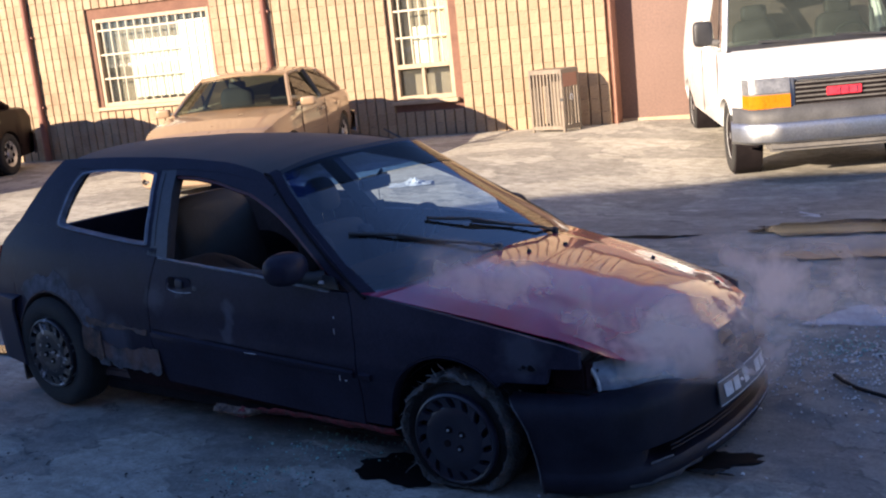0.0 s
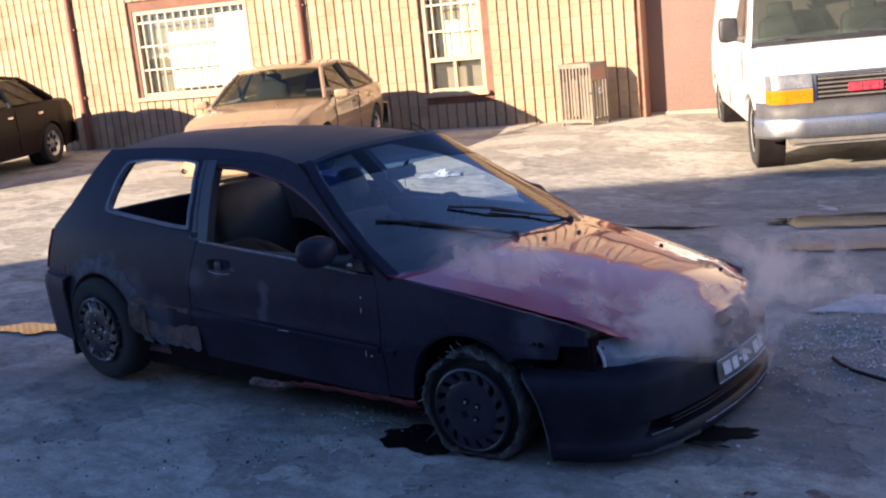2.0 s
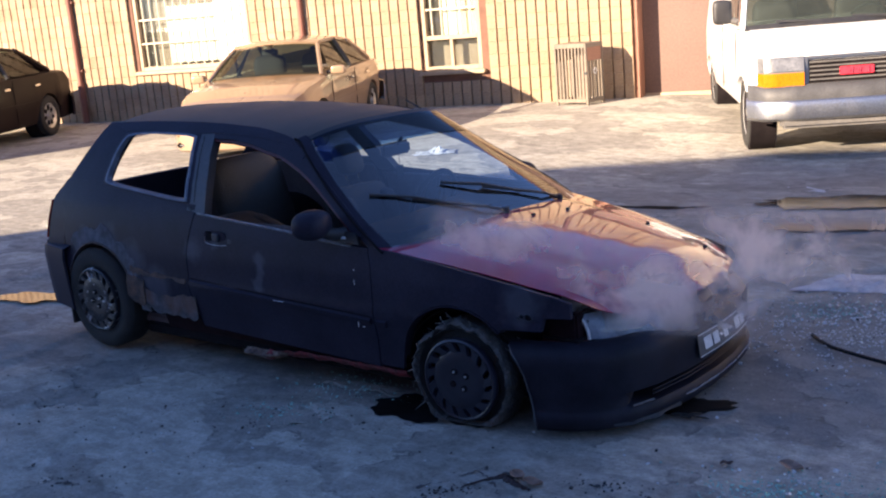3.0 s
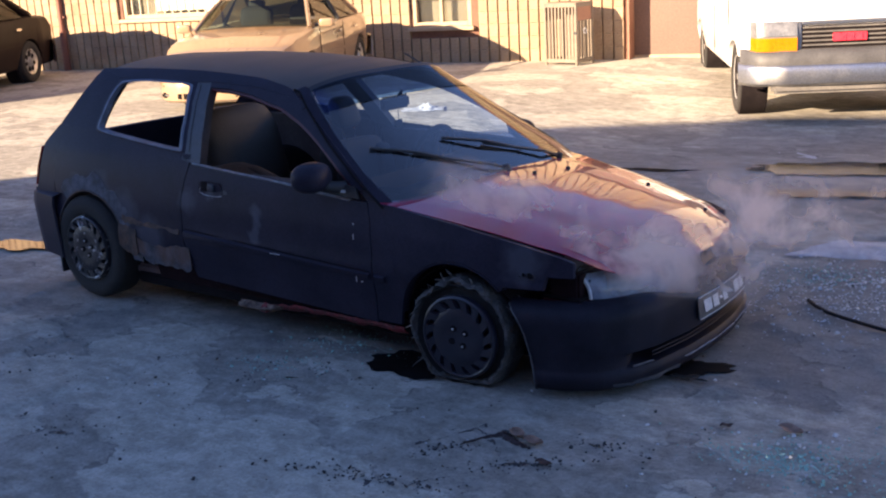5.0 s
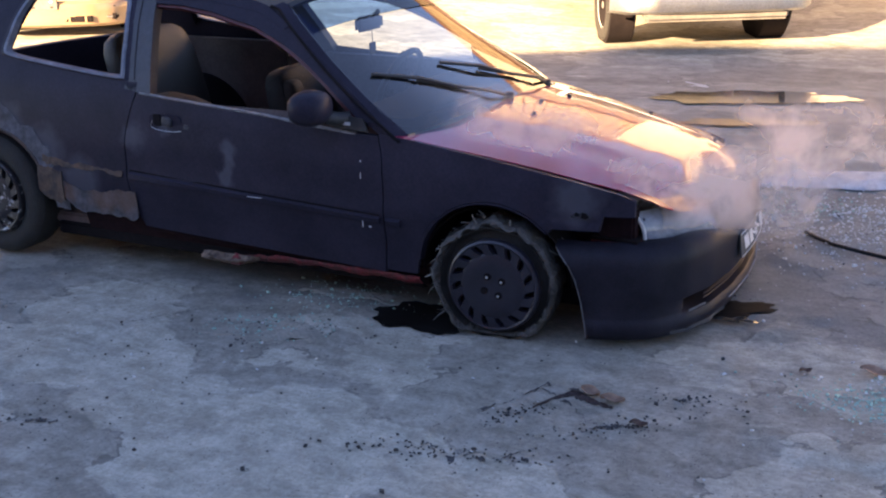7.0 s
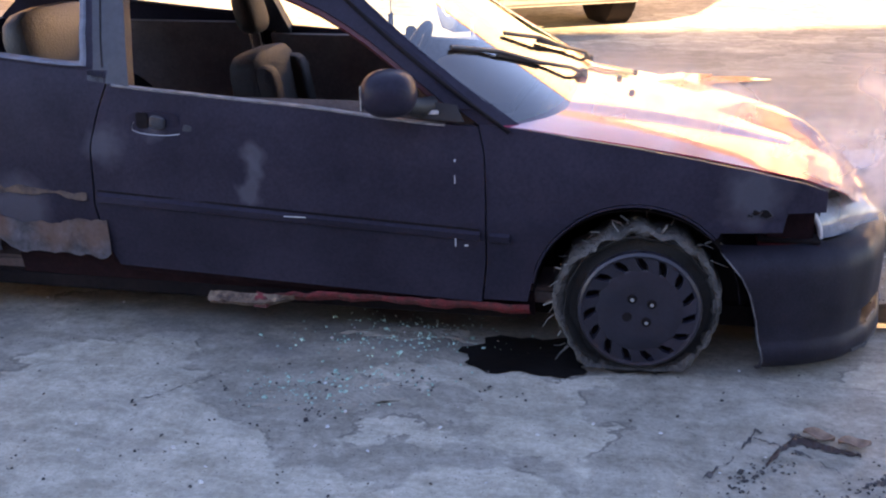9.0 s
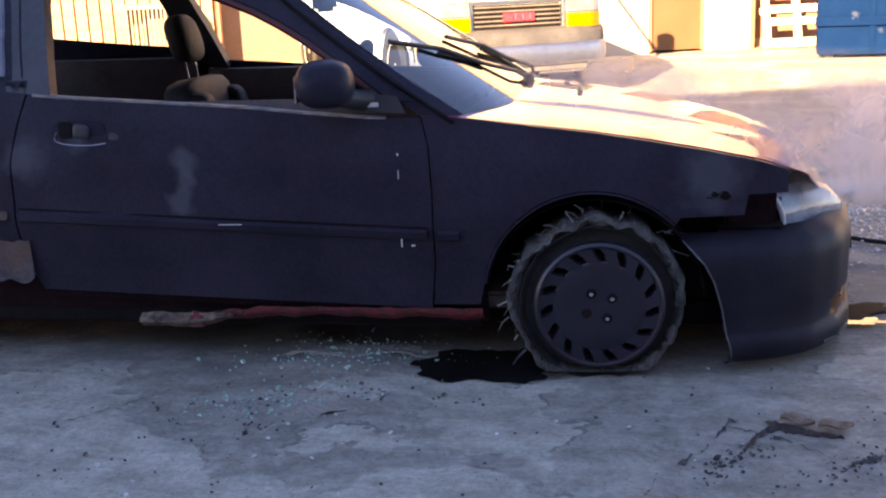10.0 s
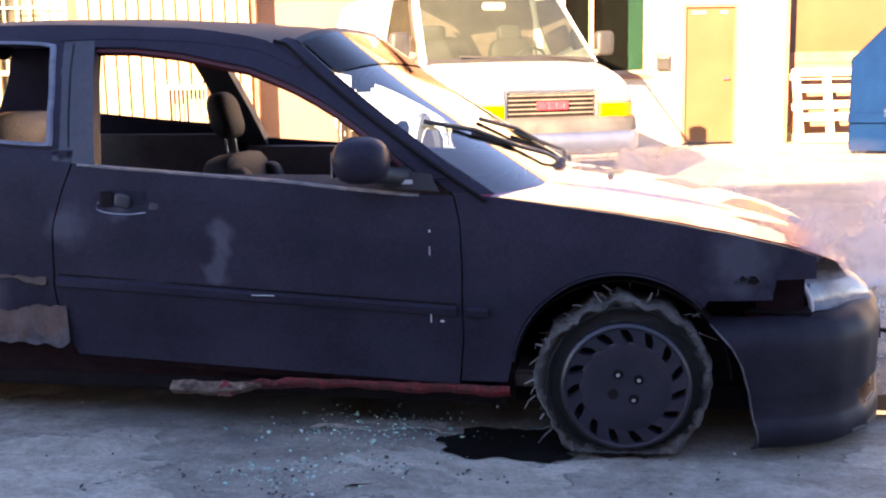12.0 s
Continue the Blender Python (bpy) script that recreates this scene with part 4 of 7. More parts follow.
rows = [[(x, -(side_y(x, 0.22) - 0.02 - 0.006 * k), lerp(x, [(-0.40, 0.222), (0.80, 0.176)]) - d + 0.006 * noise.noise(Vector((x * 17, k, 4)))) for x in frange(-0.40, 0.80, 50)] for k, d in enumerate((0.0, 0.014, 0.022))]
part("sill_flange", sheet(rows, 0.004), M["sill_dark"], car, "dark flange under the door", 60)


def ragged_panel(name, label, material, x0, x1, low, high, out, seed, columns=30):
    """A loose torn plate on the body's side, between two wandering edges."""
    pts = [[] for _ in range(7)]
    for x in frange(x0, x1, columns):
        a = noise.fractal(Vector((x * 11, seed, 1)), 0.7, 2, 5)
        b = noise.fractal(Vector((x * 11, seed, 9)), 0.7, 2, 5)
        lo, hi = lerp(x, low) + 0.016 * a, lerp(x, high) + 0.014 * b
        for k, row in enumerate(pts):
            f = k / 6
            z = lo + (hi - lo) * f
            row.append((x + 0.008 * b * (1 - f), -(side_y(x, z) + out * (1 - f) + 0.004 + 0.005 * noise.noise(Vector((x * 14, z * 14, seed)))), z))
    return part(name, sheet(pts, 0.004), material, car, label, 60)


ragged_panel("filler_panel", "loose rust-stained filler panel behind the door", M["filler"], -0.84, -0.41,
             [(-0.84, 0.335), (-0.74, 0.262), (-0.60, 0.272), (-0.46, 0.250), (-0.41, 0.275)], [(-0.84, 0.405), (-0.72, 0.365), (-0.60, 0.375), (-0.50, 0.385), (-0.41, 0.39)], 0.016, 2)
ragged_panel("filler_tongue", "rusty torn tongue of the wheel arch", M["rusty_filler"], -0.96, -0.82,
             [(-0.96, 0.36), (-0.90, 0.30), (-0.85, 0.285), (-0.82, 0.31)], [(-0.96, 0.47), (-0.90, 0.462), (-0.82, 0.445)], 0.022, 6, 16)
ragged_panel("bare_moulding", "moulding end rubbed to bare rust", M["rusty_filler"], -0.93, -0.47,
             [(-0.93, 0.478), (-0.70, 0.468), (-0.47, 0.462)], [(-0.93, 0.512), (-0.80, 0.496), (-0.47, 0.474)], 0.004, 11)

# roof
rows = []
for x, z in dense(ROOF_EDGE, 26):
    w = side_y(x, z) - 0.005
    rows.append([(x + (0.07 * (1 - t * t) if x > 0.1 else (-0.05 * (1 - t * t) if x < -1.2 else 0)), w * t, z + 0.05 * (1 - abs(t) ** 2.4)) for t in frange(-1, 1, 22)])
part("roof", sheet(rows, 0.02, inward=lambda p: (0, 0, -1)), M["roof_black"], car, "chalky black roof")
part("aerial", tube([(0.22, 0.54, 1.175), (0.12, 0.56, 1.215), (0.03, 0.575, 1.25)], 0.004, 6), M["plastic"], car)


def screen_point(f, t, push=0.0):
    xe, ze = 0.266 + 0.602 * f, 1.186 - 0.428 * f - 0.010 * math.sin(math.pi * f)
    we = side_y(xe - 0.03, ze - 0.022) - 0.040
    crown = 1 - abs(t) ** 4
    return (xe + (0.05 + 0.10 * f) * crown + push * 0.55, we * t, ze + (0.045 - 0.038 * f) * crown + push * 0.83)


screen = part("windscreen", sheet([[screen_point(f, t) for t in frange(-1, 1, 28)] for f in frange(0, 1.07, 15)]), M["windscreen"], car, "dusty windscreen")
screen.visible_shadow = False
# Blue strip laid over the glass top, standing in for mirrored sky.
part("shade_band", sheet([[screen_point(f, t, 0.004) for t in frange(-0.985, 0.985, 28)] for f in frange(0.03, 0.24, 6)]), M["shade_band"], screen, "blue tint along the top of the glass, painted as mirrored sky").visible_shadow = False
part("screen_seal", sheet([[screen_point(f, t, 0.003) for t in frange(-1, 1, 28)] for f in (0.0, 0.035)]), M["plastic"], car)


def wiper(pivot, elbow, tip_a, tip_b):
    w = part("wiper", tube([pivot, elbow, [(a + b) / 2 for a, b in zip(tip_a, tip_b)]], 0.007, 8), M["plastic"], car)
    part("blade", tube([tip_a, [(a + b) / 2 + d for a, b, d in zip(tip_a, tip_b, (0.008, 0, 0.012))], tip_b], 0.0075, 8), M["plastic"], w)
    part("pivot_cap", moved(lathe([(0, 0.02), (0.018, 0.015), (0.02, -0.015), (0, -0.02)], 14), Matrix.Translation(pivot) @ pose(0, 0, 0, 90)), M["plastic"], w)


wiper((1.012, 0.46, 0.752), screen_point(0.98, 0.44, 0.022), screen_point(0.66, -0.30, 0.010), screen_point(0.90, 0.28, 0.010))
wiper((1.035, -0.05, 0.766), screen_point(0.96, -0.20, 0.022), screen_point(0.61, -0.88, 0.010), screen_point(0.85, -0.40, 0.010))


def hood_point(f, t):
    x0 = 0.864 + 0.162 * (1 - abs(t) ** 4)
    x = x0 + (1.865 + 0.115 * (1 - t * t) - x0) * f
    ze = lerp(x, HOOD_EDGE)
    w = lerp(x, [(0.87, 0.787), (1.3, 0.772), (1.6, 0.735), (1.87, 0.655)])
    z = ze + 0.038 * (1 - t * t) * (1 - 0.25 * f)
    ridge = 1 / (1 + math.exp((abs(t) - (0.62 - 0.1 * f)) * 42))
    z += 0.008 * ridge * math.sin(math.pi * min(1, 0.12 + f * 0.95)) ** 0.6
    if f > 0.8:
        z -= 1.6 * (f - 0.8) ** 2 * (1 - (t ** 4 if t < 0 else 0.35 * t ** 4))
    return (x, w * t, z + 0.0015)


hood = part("bonnet", sheet([[hood_point(f, t) for t in frange(-1, 1, 110)] for f in frange(0, 1, 44)], 0.003, inward=lambda p: (0, 0, -1)), M["hood_red"], car, "glossy crimson bonnet", 50)
cowl = [[screen_point(1.06, t, -0.006) for t in frange(-1, 1, 28)]]
cowl.append([((a[0] + hood_point(0, t)[0]) / 2, (a[1] + hood_point(0, t)[1]) / 2, min(a[2], hood_point(0, t)[2]) - 0.022) for a, t in zip(cowl[0], frange(-1, 1, 28))])
cowl.append([(hood_point(0.05, t)[0], hood_point(0.05, t)[1] * 0.985, hood_point(0.05, t)[2] - 0.03) for t in frange(-1, 1, 28)])
part("cowl", sheet(cowl, 0.006, inward=lambda p: (0, 0, -1)), M["plastic"], car)
for f, t in ((0.20, -0.28), (0.19, 0.30), (0.55, 0.62), (0.88, 0.70), (0.14, 0.0)):
    x, y, z = hood_point(f, t)
    part("washer_jet", moved(lathe([(0, 0.010), (0.009, 0.006), (0.011, -0.004), (0, -0.006)], 10), pose(x, y, z + 0.004, 90)), M["plastic"], hood)

# nose, lamps and bumper
def plan_front(t):
    """Round the nose from one side (-1) to the other (1)."""
    a = abs(t)
    x = lerp(a, [(0, 2.065), (0.2, 2.055), (0.4, 2.02), (0.55, 1.965), (0.68, 1.88), (0.8, 1.77), (0.9, 1.66), (1.0, 1.53)])
    y = lerp(a, [(0, 0.0), (0.2, 0.22), (0.4, 0.44), (0.55, 0.585), (0.68, 0.69), (0.8, 0.755), (0.9, 0.785), (1.0, 0.80)])
    return x, math.copysign(y, t)


levels = [(0.015, -0.03), (0.03, -0.004), (0.055, 0.010), (0.078, 0.008), (0.094, 0.004), (0.102, -0.002), (0.112, -0.004), (0.158, -0.004), (0.168, -0.002), (0.18, 0.0), (0.26, 0.002), (0.31, 0.004), (0.345, -0.004), (0.372, -0.03), (0.385, -0.07)]
rows = []
for z, o in levels:
    back = lerp(z, [(0.009, 1.654), (0.13, 1.637), (0.233, 1.615), (0.30, 1.585), (0.345, 1.548), (0.372, 1.527), (0.385, 1.527)])
    row = []
    for t in frange(-1, 1, 64):
        x, y = plan_front(t)
        x = max(x, back) if abs(t) > 0.8 else x
        if abs(t) >= 0.999:
            x = back
        n = Vector((x - 1.3, y * 0.9, 0)).normalized()
        if 0.11 < z < 0.16 and abs(t) < 0.57:      # the mouth of the air intake
            o -= 0.035 * min(1.0, (0.57 - abs(t)) / 0.05)
        row.append((x + n.x * o, y + n.y * o, z))
    rows.append(row)
bumper = part("front_bumper", sheet(rows, 0.010, inward=lambda p: Vector((1.2 - p[0], -p[1], 0)).normalized()), M["bumper_black"], car, "scuffed black front bumper", 40)
for s in (0, 1):
    part("worn_edge", tube([r[-1 if s else 0] for r in rows[1:-1]], 0.0025, 6), M["scuffed"], bumper, "bare scuffed edge of the bumper")


def front_strip(t0, t1, z0, z1, out, n=24, rag=0.0):
    """A strip that follows the bumper, standing out from its plan line, with uneven edges."""
    rows = []
    for z, side in ((z0, -1), ((z0 + z1) / 2, 0), (z1, 1)):
        row = []
        for t in frange(t0, t1, n):
            x, y = plan_front(t)
            v = Vector((x - 1.3, y * 0.9, 0)).normalized()
            row.append((x + v.x * (out - 0.002 * abs(side)), y + v.y * (out - 0.002 * abs(side)), z + side * rag * noise.noise(Vector((t * 23, side * 5, z * 40)))))
        rows.append(row)
    return sheet(rows, 0.003, inward=lambda p: Vector((1.2 - p[0], -p[1], 0)).normalized())


for t0, t1, z0, z1 in ((-0.24, 0.02, 0.066, 0.073), (0.03, 0.20, 0.066, 0.071), (0.22, 0.50, 0.066, 0.072)):
    part("bumper_lip", front_strip(t0, t1, z0, z1, 0.013, 30, 0.004), M["seal"], bumper, "worn pale lower lip")
part("bumper_scrape", front_strip(-0.62, -0.27, 0.034, 0.050, 0.008, 40, 0.012), M["worn_black"], bumper, "grey scrapes along the chin")
for z in (0.124, 0.140):
    part("intake_bar", front_strip(-0.42, 0.42, z, z + 0.006, -0.014), M["bumper_black"], bumper)
for s in (-1, 1):
    part("fog_lamp", front_strip(s * 0.42, s * 0.53, 0.104, 0.112, -0.001, 8, 0.002), M["scuffed"], bumper, "bare edge of the fog lamp")
nose = []
for k, (dx, z) in enumerate(((-0.05, 0.380), (-0.07, 0.400), (-0.095, 0.42), (-0.17, 0.43))):
    nose.append([(lerp(abs(t), [(0, 2.05), (0.5, 2.02), (1, 1.97)]) + dx, 0.40 * t, z) for t in frange(-1, 1, 16)])
part("grille_panel", sheet(nose, -0.02), M["black"], car)
part("grille_slot", sheet([[(x + 0.006, y * 0.9, z + 0.002) for x, y, z in nose[1]], [(x + 0.006, y * 0.9, z - 0.004) for x, y, z in nose[2]]], 0.003), M["dark"], car)
part("engine_bay", boxes((1.35, 1.80, -0.60, 0.60, 0.16, 0.46), (1.0, 1.4, -0.5, 0.5, 0.16, 0.55)), M["dark"], car)
for s in (-1, 1):
    lens = []
    for k in frange(0, 1, 8):
        row = []
        for f in frange(0, 1, 12):
            x = 1.80 + (2.005 - 1.80) * (f ** 0.8)
            y = 0.602 + (0.335 - 0.602) * f
            z0, z1 = 0.382 - 0.020 * f, lerp(f, [(0, 0.478), (0.3, 0.484), (0.85, 0.455), (1, 0.435)])
            row.append((x + 0.012 * math.sin(math.pi * k) - 0.045 * k, s * y, z0 + (z1 - z0) * k))
        lens.append(row)
    lamp = part("headlamp", sheet(lens, -0.01), M["lamp_lens"], car, "clouded headlamp lens")
    part("lamp_rim", tube([(x + 0.006, y + s * 0.006, z) for x, y, z in (r[0] for r in lens)], 0.008, 8), M["plate_bar"], lamp, "pale broken rim of the lens")
    part("lamp_bowl", boxes((1.74, 1.80, s * 0.48 - 0.12, s * 0.48 + 0.12, 0.385, 0.47), bevel=0.02), M["silver"], lamp)
    part("lamp_housing", boxes((1.64, 1.78, min(s * 0.66, s * 0.36), max(s * 0.66, s * 0.36), 0.37, 0.50), bevel=0.01), M["sill_dark"], car)
    part("lamp_tray", boxes((1.62, 1.80, min(s * 0.68, s * 0.58), max(s * 0.68, s * 0.58), 0.374, 0.381), bevel=0.002), M["jamb_red"], car, "dull red tray under the missing lamp")
    part("lamp_bracket", boxes((1.62, 1.80, min(s * 0.68, s * 0.60), max(s * 0.68, s * 0.60), 0.385, 0.395), bevel=0.003), M["dark"], car)
    for cx, cz, rx, rz in ((1.272, 0.20, 0.31, 0.29), (-1.235, 0.29, 0.34, 0.335)):
        part("arch_liner", sheet([[(cx + rx * math.cos(a), s * y, cz + rz * math.sin(a)) for a in frange(radians(2), radians(178), 24)] for y in (0.50, 0.76)], 0.004), M["dark"], car)
        part("inner_arch", sheet([[(cx + rx * f * math.cos(a), s * 0.50, cz + rz * f * math.sin(a)) for a in frange(0, math.pi, 24)] for f in (0.15, 1.0)], 0.004), M["dark"], car)

# plate with its unread marks
def plate_point(y, z, o=0.0):
    x = lerp(abs(y), [(0, 2.065), (0.22, 2.055), (0.44, 2.02)]) + 0.012 + o + (0.01 if z < 0.25 else 0)
    return (x, y, z)


plate = part("number_plate", sheet([[plate_point(y, z) for y in frange(-0.17, 0.35, 10)] for z in (0.205, 0.30)], 0.006), M["plate"], car, "dark number plate with pale marks")
for z in (0.206, 0.299):
    part("plate_border", sheet([[plate_point(y, z + d, 0.004) for y in frange(-0.17, 0.35, 10)] for d in (-0.002, 0.002)], 0.002), M["plate_bar"], plate)
for y0, y1 in ((-0.125, -0.06), (-0.045, 0.005), (0.02, 0.045), (0.06, 0.105), (0.12, 0.15), (0.19, 0.25), (0.265, 0.32)):
    part("mark", sheet([[plate_point(y, z, 0.004) for y in frange(y0, y1, 3)] for z in ((0.228, 0.278) if y1 - y0 > 0.03 else (0.249, 0.257))], 0.002), M["plate_bar"], plate)

# tail
hatch = []
for k, (z, xs) in enumerate(((1.235, -1.34), (1.08, -1.455), (0.95, -1.56), (0.84, -1.70), (0.62, -1.775), (0.56, -1.79))):
    w = side_y(xs, z) - 0.01
    hatch.append([(xs - 0.13 * (1 - abs(t) ** 2.2) * (0.5 if k == 0 else 1), w * t, z) for t in frange(-1, 1, 16)])
part("hatch_header", sheet([hatch[0], [(x - 0.05, y, z - 0.055) for x, y, z in hatch[0]]], 0.02), M["black"], car)
part("tailgate", sheet(hatch[3:], 0.02), M["black"], car)
rows = []
for z, o in ((0.175, -0.04), (0.20, 0.0), (0.36, 0.012), (0.50, 0.02), (0.555, 0.012), (0.575, -0.03)):
    row = []
    for t in frange(-1, 1, 40):
        a = abs(t)
        x = lerp(a, [(0, -1.985), (0.4, -1.965), (0.6, -1.90), (0.75, -1.80), (1.0, -1.53)]) - o
        y = lerp(a, [(0, 0.0), (0.4, 0.45), (0.6, 0.66), (0.75, 0.765), (1.0, 0.825)]) + o * 0.6
        row.append((x, math.copysign(y, t), z))
    rows.append(row)
part("rear_bumper", sheet(rows, 0.012, inward=lambda p: Vector((-1.2 - p[0], -p[1], 0)).normalized()), M["black"], car)
for s in (-1, 1):
    part("tail_lamp", sheet([[(x - 0.012 - 0.02 * f, s * (side_y(x, z) + 0.004) * (1 - 0.1 * f), z) for x, z in ((-1.77, 0.60), (-1.75, 0.70), (-1.71, 0.82))] for f in frange(0, 1, 6)], 0.01), M["tail_red"], car)

# cabin
part("floor_pan", boxes((-1.75, 1.1, -0.70, 0.70, 0.15, 0.20), bevel=0.01), M["cabin"], car)
# Low slabs added to stop yard light passing beneath the car.
part("underbody", boxes((-1.65, 1.75, -0.60, 0.60, 0.075, 0.155), (-1.0, 0.95, -0.72, 0.72, 0.10, 0.16), bevel=0.01), M["dark"], car, "dark slab added below the floor to block light")
part("bulkhead", boxes((0.85, 0.92, -0.66, 0.66, 0.2, 0.70)), M["cabin"], car)
dash = part("dashboard", sheet([[(x, y, z + 0.03 * math.exp(-((y - 0.35) / 0.2) ** 2) * (1 if x < 0.75 else 0)) for y in frange(-0.66, 0.66, 22)] for x, z in ((0.50, 0.42), (0.42, 0.60), (0.46, 0.70), (0.56, 0.735), (0.88, 0.745))], -0.03), M["dash_black"], car)
part("dash_cloth", sheet([[(x, y, 0.745 + 0.02 * noise.noise(Vector((x * 9, y * 9, 0)))) for y in frange(-0.35, 0.0, 10)] for x in frange(0.60, 0.82, 6)], 0.004), M["leather"], dash)
wheel_ring = []
for a in frange(0, math.tau, 30):
    wheel_ring.append((0.17 * math.cos(a), 0.17 * math.sin(a), 0))
sw = part("steering_wheel", moved(tube(wheel_ring, 0.016, 8), pose(0.33, 0.27, 0.745, 0, -62, 0)), M["plastic"], car)
part("wheel_hub", moved(boxes((-0.15, 0.15, -0.02, 0.02, -0.02, 0.01), (-0.06, 0.06, -0.05, 0.05, -0.02, 0.02), bevel=0.008), pose(0.33, 0.27, 0.745, 0, -62, 90)), M["plastic"], sw)
rv = part("rear_view_mirror", boxes((0.315, 0.345, -0.115, 0.125, 1.015, 1.085), bevel=0.014), M["plastic"], car)
part("mirror_glass", boxes((0.311, 0.316, -0.10, 0.11, 1.025, 1.075)), M["silver"], rv)
part("mirror_stalk", tube([(0.34, 0, 1.07), (0.38, 0, 1.11)], 0.009), M["plastic"], rv)
part("air_freshener", tube([(0.33, 0.02, 1.015), (0.332, 0.02, 0.96)], 0.002, 5), M["plastic"], rv)
part("freshener_card", boxes((0.327, 0.333, -0.01, 0.05, 0.905, 0.96), bevel=0.002), M["plastic"], rv)


def seat(x, y, back_tilt, top, material, head):
    st = part("seat", cushion(x + 0.22, y, 0.36, 0.5, 0.48, 0.16, pose(0, 0, 0, 0, -6, 0)), material, car)
    part("backrest", cushion(x - 0.03, y, 0.36 + top / 2, 0.15, 0.47, top, pose(0, 0, 0, 0, back_tilt, 0)), material, st)
    for d in (-0.17, 0.17):
        part("bolster", cushion(x + 0.01, y + d, 0.34 + top / 2, 0.17, 0.11, top * 0.85, pose(0, 0, 0, 0, back_tilt, 0)), material, st)
    if head:
        part("headrest", cushion(head[0], head[1], head[2], 0.10, 0.21, 0.19, pose(0, 0, 0, 0, back_tilt, 0), 3), material, st)
        for d in (-0.05, 0.05):
            part("headrest_post", tube([(head[0] + 0.02, head[1] + d, head[2] - 0.2), (head[0], head[1] + d, head[2])], 0.006), M["chrome"], st)


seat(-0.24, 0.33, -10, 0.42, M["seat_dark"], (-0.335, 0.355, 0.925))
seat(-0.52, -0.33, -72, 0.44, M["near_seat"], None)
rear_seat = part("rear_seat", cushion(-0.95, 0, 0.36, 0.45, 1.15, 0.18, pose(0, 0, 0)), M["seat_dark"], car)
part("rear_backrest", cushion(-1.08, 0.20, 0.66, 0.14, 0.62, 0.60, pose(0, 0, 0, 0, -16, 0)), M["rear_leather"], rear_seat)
part("luggage_floor", boxes((-1.72, -1.2, -0.62, 0.62, 0.40, 0.44), bevel=0.006), M["cabin"], car)
for s in (-1, 1):
    part("door_card", sheet([[(x, s * (side_y(x, z) - 0.045), z) for x in frange(-0.40, 0.78, 10)] for z in frange(0.24, 0.785, 8)], 0.02), M["cabin"], car)
    part("quarter_trim", sheet([[(x, s * (side_y(x, z) - 0.06), z) for x in frange(-1.6, -0.45, 10)] for z in frange(0.3, 0.84, 6)], 0.02), M["cabin"], car)


# wheels
def hubcap(wh, material, worn, y):
    """A slotted wheel cover, piece by piece on its wheel."""
    def put(name, bm, mt, label=""):
        part(name, bm, mt, wh, label).location = (0, y, 0)
    put("hubcap", lathe([(0.0, -0.020), (0.03, -0.021), (0.075, -0.026), (0.123, -0.0285), (0.129, -0.025)], 48), material)
    put("hubcap_ring", lathe([(0.163, -0.018), (0.166, -0.027), (0.173, -0.030), (0.181, -0.025), (0.184, -0.008), (0.180, 0.004), (0.164, 0.0), (0.163, -0.018)], 48), material)
    put("hub_backing", lathe([(0.0, 0.0), (0.168, 0.004), (0.168, 0.02)], 32), M["dark"])
    n = 15
    for i in range(n):
        a0 = i * math.tau / n
        bm = bmesh.new()
        w = math.tau / n
        rows = []
        for k in range(5):
            r = 0.124 + 0.043 * k / 4
            lean = 0.16 * (k / 4)
            half = w * (0.33 + 0.10 * abs(k - 2) / 2)
            rows.append([(r * math.cos(a0 + lean + d), yy, r * math.sin(a0 + lean + d)) for d, yy in ((-half, -0.010), (-half * 0.8, -0.030), (half * 0.8, -0.026), (half, -0.008))])
        grid(bm, rows)
        put("spoke", bm, material)
    for k in range(4):
        a = math.tau * k / 4 + 0.55
        x, z = 0.042 * math.cos(a), 0.042 * math.sin(a)
        put("bolt_pocket", moved(lathe([(0, -0.0268), (0.0135, -0.0268), (0.015, -0.021)], 16), pose(x, 0, z)), M["dark"])
        if worn or k != 2:
            put("bolt", moved(lathe([(0, -0.034), (0.006, -0.033), (0.008, -0.027), (0.008, -0.02)], 8), pose(x, 0, z)), M["chrome"], "bright wheel bolt")


def tyre_profile(r, w):
    return [(0.178, -w * 0.42), (0.20, -w * 0.50), (r * 0.86, -w * 0.52), (r * 0.955, -w * 0.46), (r, -w * 0.36), (r, w * 0.36), (r * 0.955, w * 0.46), (r * 0.86, w * 0.52), (0.20, w * 0.50), (0.178, w * 0.42)]


def rear_wheel(s):
    wh = part("wheel", moved(lathe([(0.05, 0.0), (0.17, 0.0), (0.178, -0.02), (0.178, 0.1), (0.05, 0.1)], 32), Matrix.Identity(4)), M["plastic"], car)
    wh.location = (-1.285, s * 0.735, 0.285)
    wh.rotation_euler = (0, 0.3, 0 if s < 0 else math.pi)
    wh.location.y = s * 0.745
    part("tyre", lathe(tyre_profile(0.290, 0.175), 64), M["rubber"], wh, "dull worn tyre").location = (0, 0.02, 0)
    h = part("cap_seat", lathe([(0.0, -0.05), (0.05, -0.05), (0.05, 0.0)], 16), M["dark"], wh)
    h.location = (0, 0, 0)
    hubcap(wh, M["worn_hubcap"], True, -0.055)


